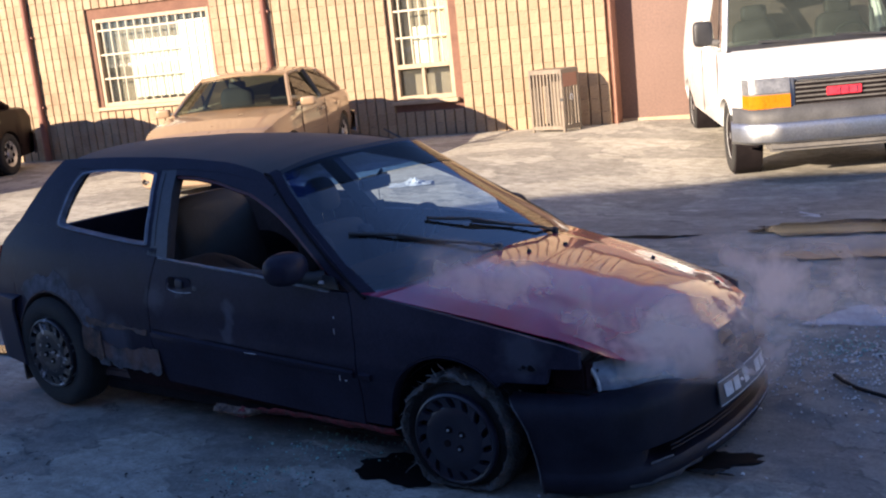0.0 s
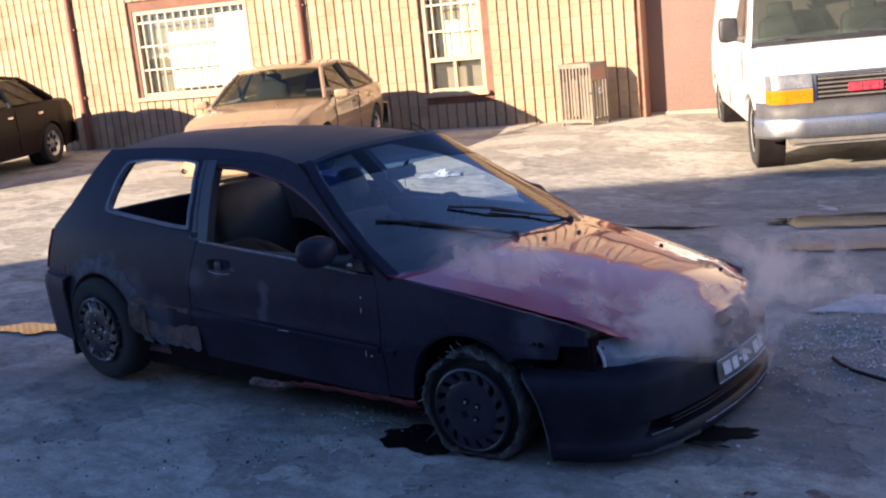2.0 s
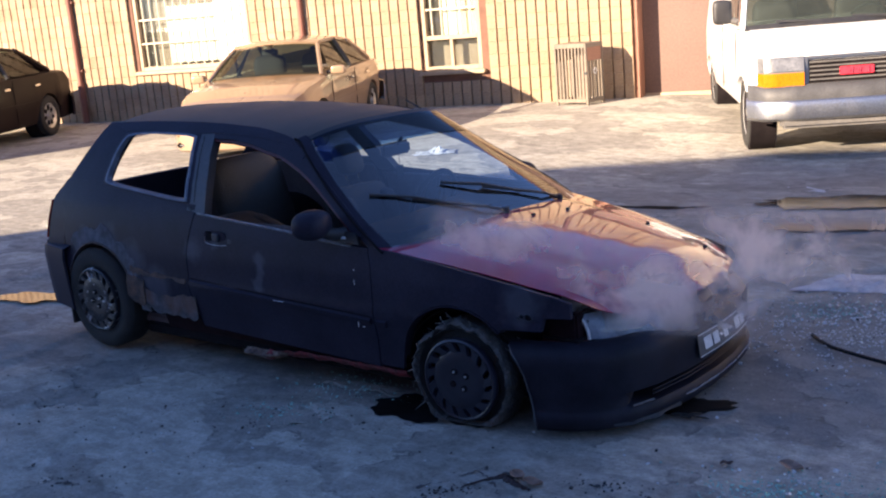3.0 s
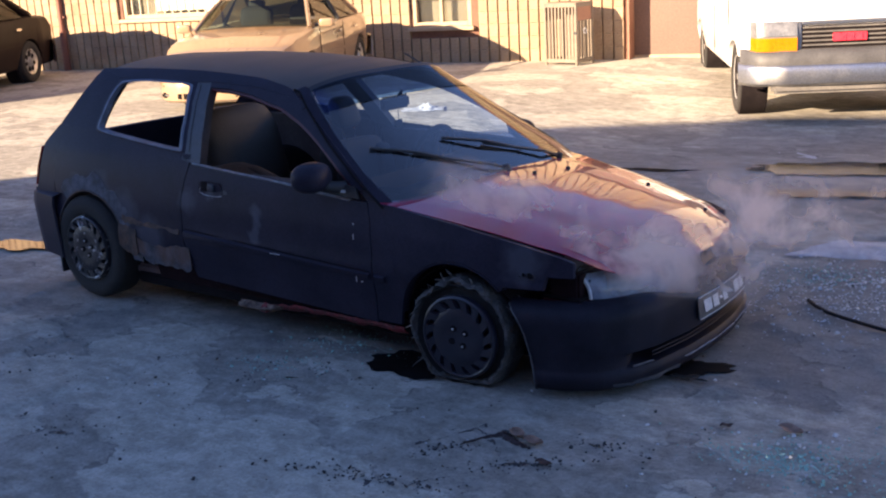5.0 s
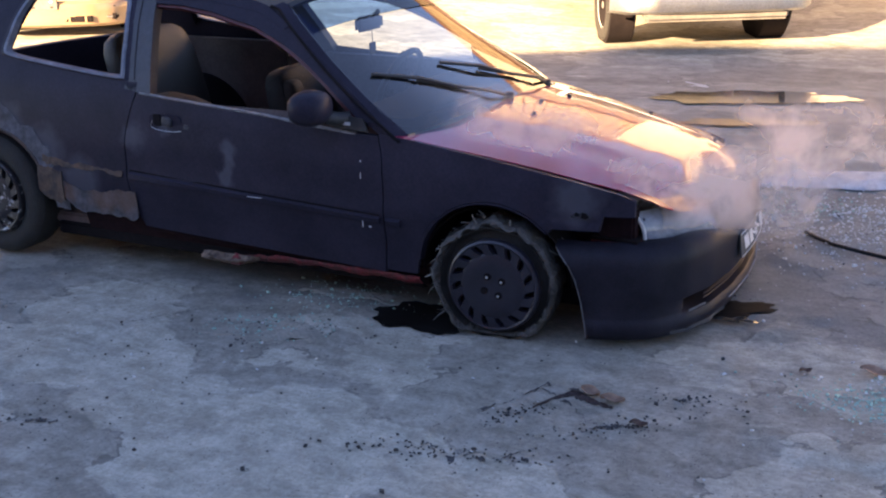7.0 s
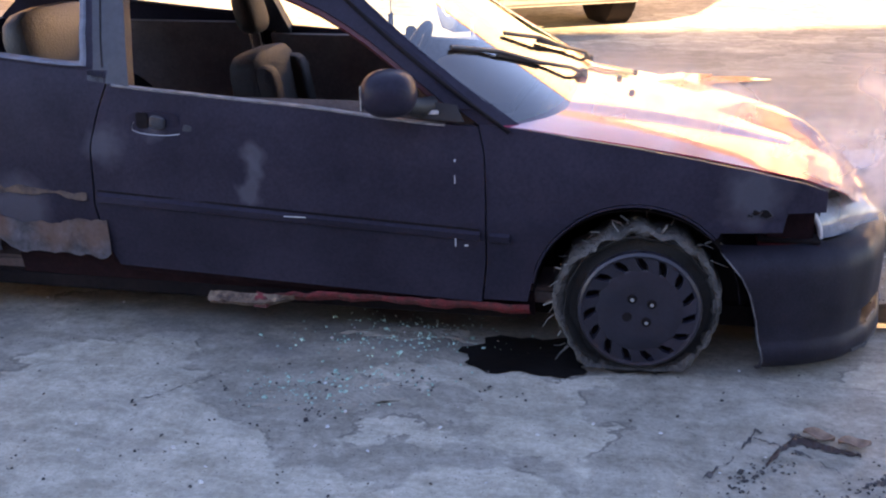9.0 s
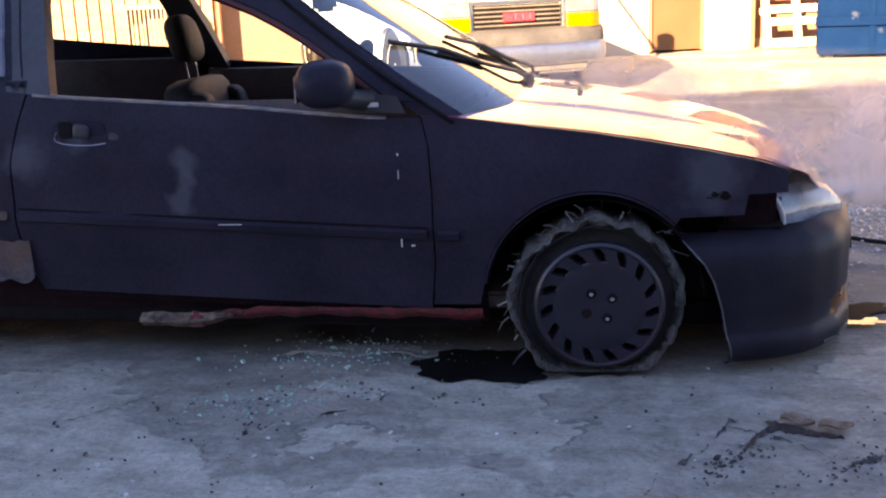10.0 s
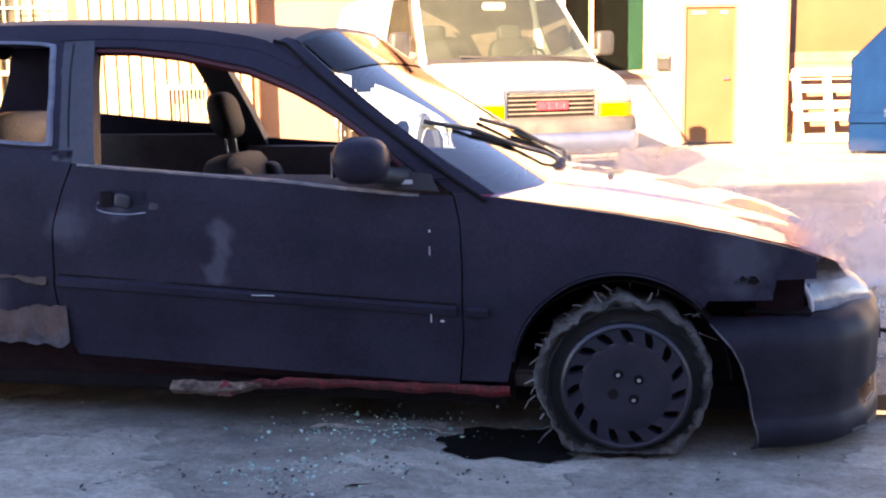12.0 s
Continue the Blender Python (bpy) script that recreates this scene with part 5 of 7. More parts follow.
def front_wheel(s):
    wh = part("wheel", lathe([(0.05, 0.0), (0.17, 0.0), (0.180, -0.03), (0.180, 0.1), (0.05, 0.1)], 32), M["plastic"], car)
    wh.location = (1.285, s * 0.745, 0.200)
    wh.rotation_euler = (0, 0, radians(3) if s < 0 else math.pi)

    def torn(a, k):
        if not 2 <= k <= 8:
            return 0.0
        v = noise.fractal(Vector((math.cos(a) * 3, math.sin(a) * 3, 2.0 + 0.15 * k)), 0.7, 2.0, 5)
        return 0.022 * v + (0.012 * math.cos(a - 2.5) if math.sin(a) > -0.6 else 0)

    bm = lathe([(0.178, -0.05), (0.205, -0.045), (0.219, -0.082), (0.227, -0.093), (0.238, -0.088), (0.244, -0.06), (0.244, 0.06), (0.23, 0.09), (0.20, 0.088), (0.178, 0.07)], 96, torn)
    for v in bm.verts:
        floor = -0.192
        if v.co.z < floor:
            v.co.y *= 1.12
            v.co.z = floor + (v.co.z - floor) * 0.06
    part("tyre", bm, M["torn_rubber"], wh, "flat tyre shredded down to its cords", 60).location = (0, 0.02, 0)
    part("sidewall", lathe([(0.172, -0.062), (0.190, -0.058), (0.206, -0.060), (0.221, -0.088), (0.224, -0.080)], 64, lambda a, k: 0.006 * noise.noise(Vector((math.cos(a) * 4, math.sin(a) * 4, 1))) if k > 1 else 0), M["rubber"], wh, "dark bead of the torn tyre").location = (0, 0.02, 0)
    rng = random.Random(11)
    for i in range(34):
        a = radians(rng.uniform(95, 215)) if i < 26 else radians(rng.uniform(30, 95))
        r = rng.uniform(0.235, 0.262)
        p = Vector((r * math.cos(a), -0.07 + rng.uniform(0, 0.10), r * math.sin(a)))
        out = Vector((math.cos(a), rng.uniform(-0.9, 0.2), math.sin(a) - 0.5)).normalized()
        L = rng.uniform(0.02, 0.06)
        pts = [p, p + out * L * 0.5 + Vector((rng.uniform(-1, 1), rng.uniform(-1, 0), rng.uniform(-1, 1))) * 0.008, p + out * L + Vector((rng.uniform(-1, 1), 0, rng.uniform(-1.5, 0.5))) * 0.02]
        part("cord", tube(pts, 0.0018 if i % 3 else 0.004, 5, taper=0.5), M["cord"] if i % 4 else M["torn_rubber"], wh)
    hubcap(wh, M["hubcap"], False, -0.06)


for s in (-1, 1):
    rear_wheel(s)
    front_wheel(s)
    part("axle", tube([(1.285, 0, 0.2), (1.285, s * 0.7, 0.2)], 0.03), M["dark"], car)
    part("axle", tube([(-1.285, 0, 0.28), (-1.285, s * 0.7, 0.28)], 0.03), M["dark"], car)
    part("mud_flap", boxes((-1.60, -1.585, min(s * 0.80, s * 0.64), max(s * 0.80, s * 0.64), 0.10, 0.42), bevel=0.004), M["plastic"], car)


# the body has sunk and racked towards its far side
def racked(ob, at):
    at = at + ob.location
    if ob.type == "MESH" and ob.data.users == 1:
        for v in ob.data.vertices:
            x, y, z = v.co + at
            k = lerp(x, [(-1.5, 0.010), (0.24, 0.010), (0.55, 0.022), (0.885, 0.030), (1.6, 0.074), (2.1, 0.074)])
            side = max(0.0, (y + 0.8) / 1.6)
            drop = k * 1.6 * side ** lerp(x, [(0.6, 1.5), (1.0, 4.0)]) * min(1.0, max(0.0, (z - 0.34) / 0.14))
            lean = min(1.0, max(0.0, (z - 0.80) / 0.36))
            v.co.z -= drop
            if y > 0:
                v.co.y -= 0.19 * lean * y * min(1, max(0, (x + 1.5) / 0.8))
    for c in ob.children:
        racked(c, at)


for c in car.children:
    if not c.name.startswith("wheel"):
        racked(c, Vector((0, 0, 0)))


# ---- parked vehicles ----
def wheel_set(parent, x, y, r, w, side, rim_mat, spokes):
    wh = part("wheel", lathe([(0.03, -w * 0.30), (r * 0.50, -w * 0.28), (r * 0.60, -w * 0.40), (r * 0.64, -w * 0.42), (r * 0.64, w * 0.3), (0.03, w * 0.3)], 32), rim_mat, parent, "pale wheel")
    wh.location, wh.rotation_euler = (x, y, r), (0, 0.2, math.pi if side > 0 else 0)
    prof = [(r * 0.62, -w * 0.42), (r * 0.70, -w * 0.5), (r * 0.9, -w * 0.5), (r * 0.97, -w * 0.44), (r, -w * 0.33), (r, w * 0.33), (r * 0.97, w * 0.44), (r * 0.8, w * 0.5), (r * 0.62, w * 0.4)]
    part("tyre", lathe(prof, 48), M["rubber"], wh)
    for i in range(spokes):
        a = i * math.tau / spokes
        c, s2 = math.cos(a), math.sin(a)
        part("slot", moved(boxes((r * 0.26, r * 0.50, -0.012, 0.012, -r * 0.085, r * 0.085), bevel=0.006), pose(0, -w * 0.28, 0, 0, -math.degrees(a), 0)), M["dark"], wh)
    part("hub", moved(lathe([(0, -0.03), (r * 0.16, -0.025), (r * 0.18, 0.0)], 16), pose(0, -w * 0.29, 0)), M["alloy"], wh)
    n = 36
    if r > 0.36:
        bm = bmesh.new()
        for i in range(n):
            a = i * math.tau / n
            for k in (-1, 0, 1):
                g = bmesh.ops.create_cube(bm, size=1)
                for v in g["verts"]:
                    v.co = Matrix.Rotation(a + k * 0.07, 3, "Y") @ Vector((r + v.co.x * 0.02, k * w * 0.24 + v.co.y * w * 0.20, v.co.z * 0.045))
        part("tread", bm, M["rubber"], wh)


def shell(stations):
    """Mirrored sections (x, half profile from the bottom to the middle of the top)."""
    rows = []
    for x, prof in stations:
        rows.append([(x, -y, z) for y, z in prof] + [(x, y, z) for y, z in prof[::-1]])
    bm = bmesh.new()
    vs = grid(bm, rows)
    for r in (vs[0], vs[-1]):
        bm.faces.new(r)
    for r, s2 in zip(vs, vs[1:]):
        bm.faces.new((r[0], s2[0], s2[-1], r[-1]))
    bmesh.ops.remove_doubles(bm, verts=bm.verts, dist=1e-4)
    return bm


def over_arch(x, z, wheels, r):
    for wx in wheels:
        d = r * r - (x - wx) ** 2
        if d > 0:
            z = max(z, r_floor(r) + math.sqrt(d))
    return z


def r_floor(r):
    return r * 0.78


def sedan(name, label, m, paint, rim):
    """A rounded four-door saloon; front axle at the origin, nose towards x."""
    c = thing(name, label, "car", "cars parked along the wall", m=m)
    W, WB, R = 0.92, 2.76, 0.315
    top = [(-3.85, 0.78), (-3.8, 0.90), (-3.6, 0.975), (-3.0, 1.0), (-0.55, 0.98), (-0.30, 0.955), (0.3, 0.88), (0.7, 0.77), (0.88, 0.66), (0.97, 0.52)]
    st = []
    xs = frange(-3.85, 0.97, 96)
    for x in xs:
        zt = lerp(x, top)
        k = lerp(x, [(-3.85, 0.72), (-3.7, 0.88), (-3.2, 0.98), (-2.0, 1.0), (0.0, 0.99), (0.5, 0.94), (0.75, 0.86), (0.9, 0.74), (0.97, 0.62)]) * W
        low = [(0.80 * k, 0.20), (0.95 * k, 0.24), (0.99 * k, 0.42), (k, 0.55)]
        prof = [(y, over_arch(x, z, (0, -WB), R * 1.18)) for y, z in low]
        hi = max(zt - 0.12, prof[-1][1] + 0.01)
        prof += [(0.985 * k, hi), (0.94 * k, max(hi + 0.005, zt - 0.035)), (0.85 * k, zt - 0.005), (0.45 * k, zt + 0.02), (0, zt + 0.028)]
        st.append((x, prof))
    part("body", shell(st), paint, c)
    # glasshouse
    base = [(-0.42, 0.99, 0.80), (-0.62, 0.985, 0.84), (-1.65, 0.985, 0.86), (-2.55, 0.99, 0.83), (-3.12, 1.0, 0.72)]
    roofl = [(-1.02, 1.365, 0.60), (-1.12, 1.385, 0.62), (-1.75, 1.41, 0.635), (-2.30, 1.37, 0.615), (-2.48, 1.34, 0.59)]
    rows = []
    for x, z, w in dense3(roofl, 16):
        rows.append([(x + (0.10 * (1 - t * t) if x > -1.2 else (-0.10 * (1 - t * t) if x < -2.3 else 0)), w * t, z + 0.045 * (1 - t * t)) for t in frange(-1, 1, 12)])
    part("roof", sheet(rows, -0.03), paint, c)
    fs = lambda f: [(base[0][0] + (roofl[0][0] - base[0][0]) * f + (0.22 - 0.12 * f) * (1 - t * t), (0.80 + (0.60 - 0.80) * f) * t, 0.965 + (1.365 - 0.965) * f + 0.04 * (1 - t * t)) for t in frange(-1, 1, 12)]
    part("windscreen", sheet([fs(f) for f in frange(0, 1, 6)]), M["car_pane"], c).visible_shadow = False
    rs = lambda f: [(-3.15 + (-2.46 + 3.15) * f - 0.12 * (1 - t * t), (0.74 + (0.60 - 0.74) * f) * t, 0.995 + (1.345 - 0.995) * f) for t in frange(-1, 1, 8)]
    part("rear_window", sheet([rs(f) for f in (0, 0.5, 1)]), M["car_pane"], c).visible_shadow = False
    for s in (-1, 1):
        part("pillar", tube([(-0.40, s * 0.805, 0.955), (-0.72, s * 0.70, 1.19), (-1.04, s * 0.60, 1.37)], 0.028, 8), paint, c)
        part("pillar", tube([(-1.72, s * 0.855, 0.97), (-1.72, s * 0.74, 1.2), (-1.72, s * 0.635, 1.40)], 0.034, 8), M["plastic"], c)
        part("pillar", tube([(-3.10, s * 0.76, 0.99), (-2.75, s * 0.66, 1.20), (-2.46, s * 0.59, 1.345)], 0.06, 8), paint, c)
        part("roof_rail", tube([(x, s * (w + 0.002), z) for x, z, w in roofl], 0.022, 8), paint, c)
        for x0, x1, t0, t1 in ((-0.62, -1.68, -1.06, -1.69), (-1.76, -2.72, -1.75, -2.36)):
            rows = [[(x0 + (t0 - x0) * f, s * (0.852 - 0.225 * f), 0.985 + 0.385 * f), (x1 + (t1 - x1) * f, s * (0.85 - 0.225 * f), 0.985 + 0.385 * f)] for f in frange(0, 1, 5)]
            part("side_window", sheet(rows), M["car_pane"], c).visible_shadow = False
        part("door_seam", boxes((-1.725, -1.715, s * 0.916 - 0.004, s * 0.916 + 0.004, 0.30, 0.95)), M["dark"], c)
        part("door_seam", boxes((-0.52, -0.51, s * 0.912 - 0.004, s * 0.912 + 0.004, 0.42, 0.93)), M["dark"], c)
        for hx in (-1.52, -2.42):
            part("door_handle", boxes((hx - 0.1, hx + 0.06, s * 0.925 - 0.012, s * 0.925 + 0.012, 0.80, 0.835), bevel=0.01), M["chrome"], c)
        part("side_strip", boxes((-2.4, -0.45, s * 0.921 - 0.008, s * 0.921 + 0.008, 0.53, 0.58), bevel=0.004), paint, c)
        part("mirror", cushion(-0.56, s * 1.0, 1.0, 0.10, 0.20, 0.12, pose(0, 0, 0)), paint, c)
        part("mirror_arm", tube([(-0.55, s * 0.84, 0.97), (-0.56, s * 0.93, 0.985)], 0.025), M["plastic"], c)
        lens = [[(lerp(f, [(0, 0.72), (0.3, 0.86), (1, 0.965)]), s * (0.80 - 0.42 * f), z - 0.015 * f) for f in frange(0, 1, 8)] for z in (0.43, 0.62)]
        hl = part("headlamp", sheet(lens, 0.02), M["lamp_lens"], c)
        part("indicator", sheet([[(x + 0.004, y * 1.01, z) for x, y, z in r[:3]] for r in lens], 0.02), M["amber"], hl)
        part("tail_lamp", boxes((-3.84, -3.72, s * 0.60 - 0.15, s * 0.60 + 0.15, 0.68, 0.84), bevel=0.02), M["tail_red"], c)
    grille = [[(0.972, y, z) for y in frange(-0.32, 0.32, 6)] for z in (0.52, 0.65)]
    g = part("grille", sheet(grille, 0.02), M["dark"], c)
    for k in range(5):
        part("slat", boxes((0.975, 0.995, -0.32, 0.32, 0.535 + k * 0.024, 0.541 + k * 0.024)), M["chrome"], g)
    part("badge", boxes((0.99, 1.0, -0.05, 0.05, 0.56, 0.62), bevel=0.01), M["chrome"], g)
    rows = [[(lerp(abs(t), [(0, 1.06), (0.5, 1.02), (0.8, 0.90), (1, 0.62)]) + o, 0.90 * math.copysign(abs(t) ** 0.85, t), z) for t in frange(-1, 1, 24)] for z, o in ((0.15, -0.05), (0.18, 0), (0.34, 0.01), (0.39, 0.0), (0.42, -0.05))]
    fb = part("front_bumper", sheet(rows, -0.02), paint, c)
    part("air_intake", boxes((1.00, 1.066, -0.52, 0.52, 0.195, 0.265), bevel=0.006), M["dark"], fb)
    for k in range(6):
        y = -0.45 + 0.18 * k
        part("intake_rib", boxes((1.05, 1.070, y - 0.010, y + 0.010, 0.196, 0.264)), paint, fb)
    part("rub_strip", sheet([[(lerp(abs(t), [(0, 1.072), (0.5, 1.032), (0.8, 0.912), (1, 0.70)]), 0.905 * math.copysign(abs(t) ** 0.85, t), z) for t in frange(-0.8, 0.8, 20)] for z in (0.352, 0.362)], -0.01), M["dark"], fb)
    bracket = part("plate_bracket", boxes((1.065, 1.092, -0.165, 0.165, 0.345, 0.475), bevel=0.006), M["grey_trim"], fb, "empty grey plate bracket")
    for y in (-0.115, 0.085):
        part("bracket_slot", boxes((1.088, 1.094, y, y + 0.035, 0.37, 0.385)), M["dark"], bracket)
        part("bracket_clip", boxes((1.090, 1.098, y, y + 0.03, 0.43, 0.452), bevel=0.002), M["paper"], bracket)
    for q in (-1, 1):
        part("fog_recess", boxes((0.86, 0.965, q * 0.68 - 0.09, q * 0.68 + 0.09, 0.205, 0.275), bevel=0.02), M["dark"], fb)
        part("fog_lamp", boxes((0.94, 0.972, q * 0.67 - 0.06, q * 0.67 + 0.06, 0.222, 0.258), bevel=0.012), M["chrome"], fb)
    rows = [[(lerp(abs(t), [(0, -3.98), (0.6, -3.94), (0.85, -3.8), (1, -3.5)]) - o, 0.90 * math.copysign(abs(t) ** 0.85, t), z) for t in frange(-1, 1, 20)] for z, o in ((0.24, -0.03), (0.30, 0.0), (0.52, 0.01), (0.58, -0.04))]
    part("rear_bumper", sheet(rows, -0.02), paint, c)
    part("cabin", boxes((-2.9, -0.6, -0.72, 0.72, 0.35, 0.80)), M["cabin"], c)
    part("dashboard", boxes((-0.9, -0.45, -0.74, 0.74, 0.80, 0.93), bevel=0.03), M["cabin"], c)
    for y in (-0.37, 0.37):
        part("seat", cushion(-1.75, y, 0.95, 0.16, 0.48, 0.55, pose(0, 0, 0, 0, -12)), M["seat_dark"], c)
        part("headrest", cushion(-1.83, y, 1.24, 0.1, 0.24, 0.14, pose(0, 0, 0, 0, -12)), M["seat_dark"], c)
    for x in (0, -WB):
        for s in (-1, 1):
            wheel_set(c, x, s * 0.80, R, 0.20, s, rim, 7)
            part("wheel_well", moved(lathe([(0.0, -0.1), (R * 1.13, -0.1), (R * 1.13, 0.1), (0, 0.1)], 24), pose(x, s * 0.70, R)), M["dark"], c)
    return c


def dense3(line, n):
    out = []
    for i in range(n + 1):
        t = i / n * (len(line) - 1)
        j = min(int(t), len(line) - 2)
        out.append(tuple(a + (b - a) * (t - j) for a, b in zip(line[j], line[j + 1])))
    return out


sedan("saloon_car", "beige saloon car parked with its tail to the brick wall", pose(-7.0, 5.70, 0, 0, 0, -62) @ Matrix.Diagonal((1, 1, 0.935, 1)), M["beige"], M["alloy"])
sedan("saloon_car", "dark brown saloon car parked by the brick wall", pose(-12.44, 3.41, 0, 0, 0, -60) @ Matrix.Scale(1.09, 4), M["maroon"], M["alloy"])


def van():
    c = thing("cargo_van", "white cargo van with a black grille and chrome bumper", "van", "cars parked along the wall", m=pose(-0.207, 8.185, -0.19, 0, 0, -60) @ Matrix.Scale(1.07, 4))
    WB, R = 3.50, 0.375
    AR = R * 1.14

    def low(x, w):
        return [(y, over_arch(x, z, (0, -WB), AR)) for y, z in ((0.80 * w, 0.40), (0.96 * w, 0.43), (w, 0.62), (w * 1.005, 0.80))]
    st = []
    for x in frange(-4.05, -1.62, 60):
        k = lerp(x, [(-4.05, 0.93), (-3.95, 0.99), (-3.8, 1.0)])
        st.append((x, low(x, 1.0 * k) + [(1.0 * k, 1.10), (0.975 * k, 1.30), (0.90 * k, 1.78), (0.83 * k, 1.97), (0.68 * k, 2.06), (0, 2.09)]))
    part("cargo_body", shell(st), M["white"], c)
    st = []
    for x in frange(-1.62, 0.84, 60):
        zt = lerp(x, [(-1.62, 1.26), (-0.2, 1.26), (0.1, 1.22), (0.5, 1.14), (0.72, 1.08), (0.80, 1.03), (0.84, 0.99)])
        w = lerp(x, [(-1.62, 1.0), (-0.3, 1.0), (0.3, 0.975), (0.6, 0.905), (0.84, 0.84)])
        pr = low(x, w)
        h2 = max(zt - 0.16, pr[-1][1] + 0.01)
        st.append((x, pr + [(w * 0.995, h2), (w * 0.965, max(h2 + 0.01, zt - 0.06)), (w * 0.88, zt - 0.012), (w * 0.5, zt + 0.01), (w * 0.3, zt + 0.018), (0, zt + 0.02)]))
    part("front_body", shell(st), M["white"], c)
    rows = []
    for x, z, w in dense3([(-0.78, 1.93, 0.80), (-0.95, 1.98, 0.83), (-1.63, 2.0, 0.84)], 8):
        rows.append([(x + (0.07 * (1 - t * t) if x > -0.9 else 0), w * t, z + 0.09 * (1 - abs(t) ** 2.5)) for t in frange(-1, 1, 14)])
    part("cab_roof", sheet(rows, -0.04), M["white"], c)

    def ws(f, t):
        return (-0.08 - 0.70 * f + (0.20 - 0.1 * f) * (1 - t * t), (0.93 - 0.14 * f) * t, 1.235 + 0.71 * f + (0.03 + 0.04 * f) * (1 - t * t))
    part("windscreen", sheet([[ws(f, t) for t in frange(-1, 1, 16)] for f in frange(0, 1, 8)]), M["van_pane"], c).visible_shadow = False
    part("screen_frame", sheet([[tuple(Vector(ws(f, t)) + Vector((0.006, 0, 0.006))) for t in frange(-1, 1, 16)] for f in (-0.03, 0.03)], 0.01), M["plastic"], c)
    part("dashboard", boxes((-0.75, -0.15, -0.86, 0.86, 1.0, 1.2), bevel=0.05), M["dash_grey"], c)
    part("cab_floor", boxes((-1.6, -0.2, -0.9, 0.9, 0.5, 0.9)), M["cabin"], c)
    part("bulkhead", boxes((-1.60, -1.57, -0.86, 0.86, 0.9, 1.95)), M["cabin"], c)
    for y in (-0.45, 0.45):
        part("seat", cushion(-1.25, y, 1.15, 0.2, 0.5, 0.7, pose(0, 0, 0, 0, -8)), M["seat_dark"], c)
        part("headrest", cushion(-1.30, y, 1.56, 0.12, 0.28, 0.18, pose(0, 0, 0, 0, -8)), M["seat_dark"], c)
    part("steering_wheel", moved(tube([(0.19 * math.cos(a), 0.19 * math.sin(a), 0) for a in frange(0, math.tau, 24)], 0.015), pose(-0.72, 0.45, 1.22, 0, -60, 0)), M["plastic"], c)
    part("rear_view_mirror", boxes((-0.62, -0.58, -0.13, 0.13, 1.78, 1.86), bevel=0.015), M["paper"], c)
    for y, a in ((-0.35, 0.05), (0.40, 0.05)):
        part("wiper", tube([(0.10, y + 0.35, 1.265), (0.09, y, 1.285), (0.07, y - 0.28, 1.30)], 0.012), M["plastic"], c)
    for s in (-1, 1):
        part("pillar", sheet([[(-0.08 - 0.70 * f + d, s * ((0.93 - 0.14 * f) + o), 1.235 + 0.72 * f) for d, o in ((0.02, 0.0), (-0.02, 0.03), (-0.09, 0.035))] for f in frange(0, 1, 8)], 0.02), M["white"], c)
        part("pillar", tube([(-1.60, s * 0.97, 1.26), (-1.60, s * 0.90, 1.7), (-1.60, s * 0.84, 1.98)], 0.045), M["white"], c)
        part("side_window", sheet([[(-0.20 - 0.62 * f, s * (0.985 - 0.13 * f), 1.27 + 0.66 * f), (-1.55, s * (0.985 - 0.13 * f), 1.27 + 0.66 * f)] for f in frange(0, 1, 5)]), M["car_pane"], c).visible_shadow = False
        part("window_strip", sheet([[(-0.20 - 0.62 * f, s * (0.99 - 0.13 * f), 1.27 + 0.66 * f), (-0.26 - 0.62 * f, s * (0.99 - 0.13 * f), 1.27 + 0.66 * f)] for f in frange(0, 1, 5)], 0.008), M["plastic"], c)
        mir = part("mirror", cushion(-0.30, s * 1.13, 1.42, 0.13, 0.20, 0.26, pose(0, 0, 0)), M["plastic"], c, "dark door mirror")
        part("mirror_glass", boxes((-0.372, -0.366, s * 1.13 - 0.08, s * 1.13 + 0.08, 1.32, 1.52)), M["silver"], mir)
        part("mirror_arm", tube([(-0.28, s * 0.97, 1.31), (-0.28, s * 1.08, 1.34)], 0.035), M["grey_trim"], mir)
        part("door_seam", boxes((-0.30, -0.29, s * 1.003 - 0.004, s * 1.003 + 0.004, 0.75, 1.2)), M["dark"], c)
        part("door_seam", boxes((-1.63, -1.62, s * 1.003 - 0.004, s * 1.003 + 0.004, 0.5, 1.2)), M["dark"], c)
        # stacked lamps
        def corner(f):
            return lerp(f, [(0, 0.86), (0.75, 0.835), (0.9, 0.80), (1, 0.70)]), s * lerp(f, [(0, 0.49), (0.75, 0.78), (0.9, 0.84), (1, 0.885)])
        lamp = part("headlamp", sheet([[(corner(f)[0] + o, corner(f)[1], z) for f in frange(0, 1, 10)] for z, o in ((0.845, 0.018), (0.985, -0.012))], -0.03), M["van_lens"], c)
        part("lamp_trim", sheet([[(corner(f)[0] + 0.012, corner(f)[1], z) for f in frange(0, 1, 10)] for z in (0.835, 0.847)], -0.03), M["grey_trim"], lamp)
        part("indicator", sheet([[(corner(f)[0] + 0.018, corner(f)[1], z) for f in frange(0, 1, 10)] for z in (0.705, 0.835)], -0.03), M["amber"], lamp, "amber indicator")
        part("wheel_well", moved(lathe([(0.0, -0.14), (AR * 0.97, -0.14), (AR * 0.97, 0.12), (0, 0.12)], 24), pose(0, s * 0.80, R)), M["dark"], c)
        part("wheel_well", moved(lathe([(0.0, -0.14), (AR * 0.97, -0.14), (AR * 0.97, 0.12), (0, 0.12)], 24), pose(-WB, s * 0.80, R)), M["dark"], c)
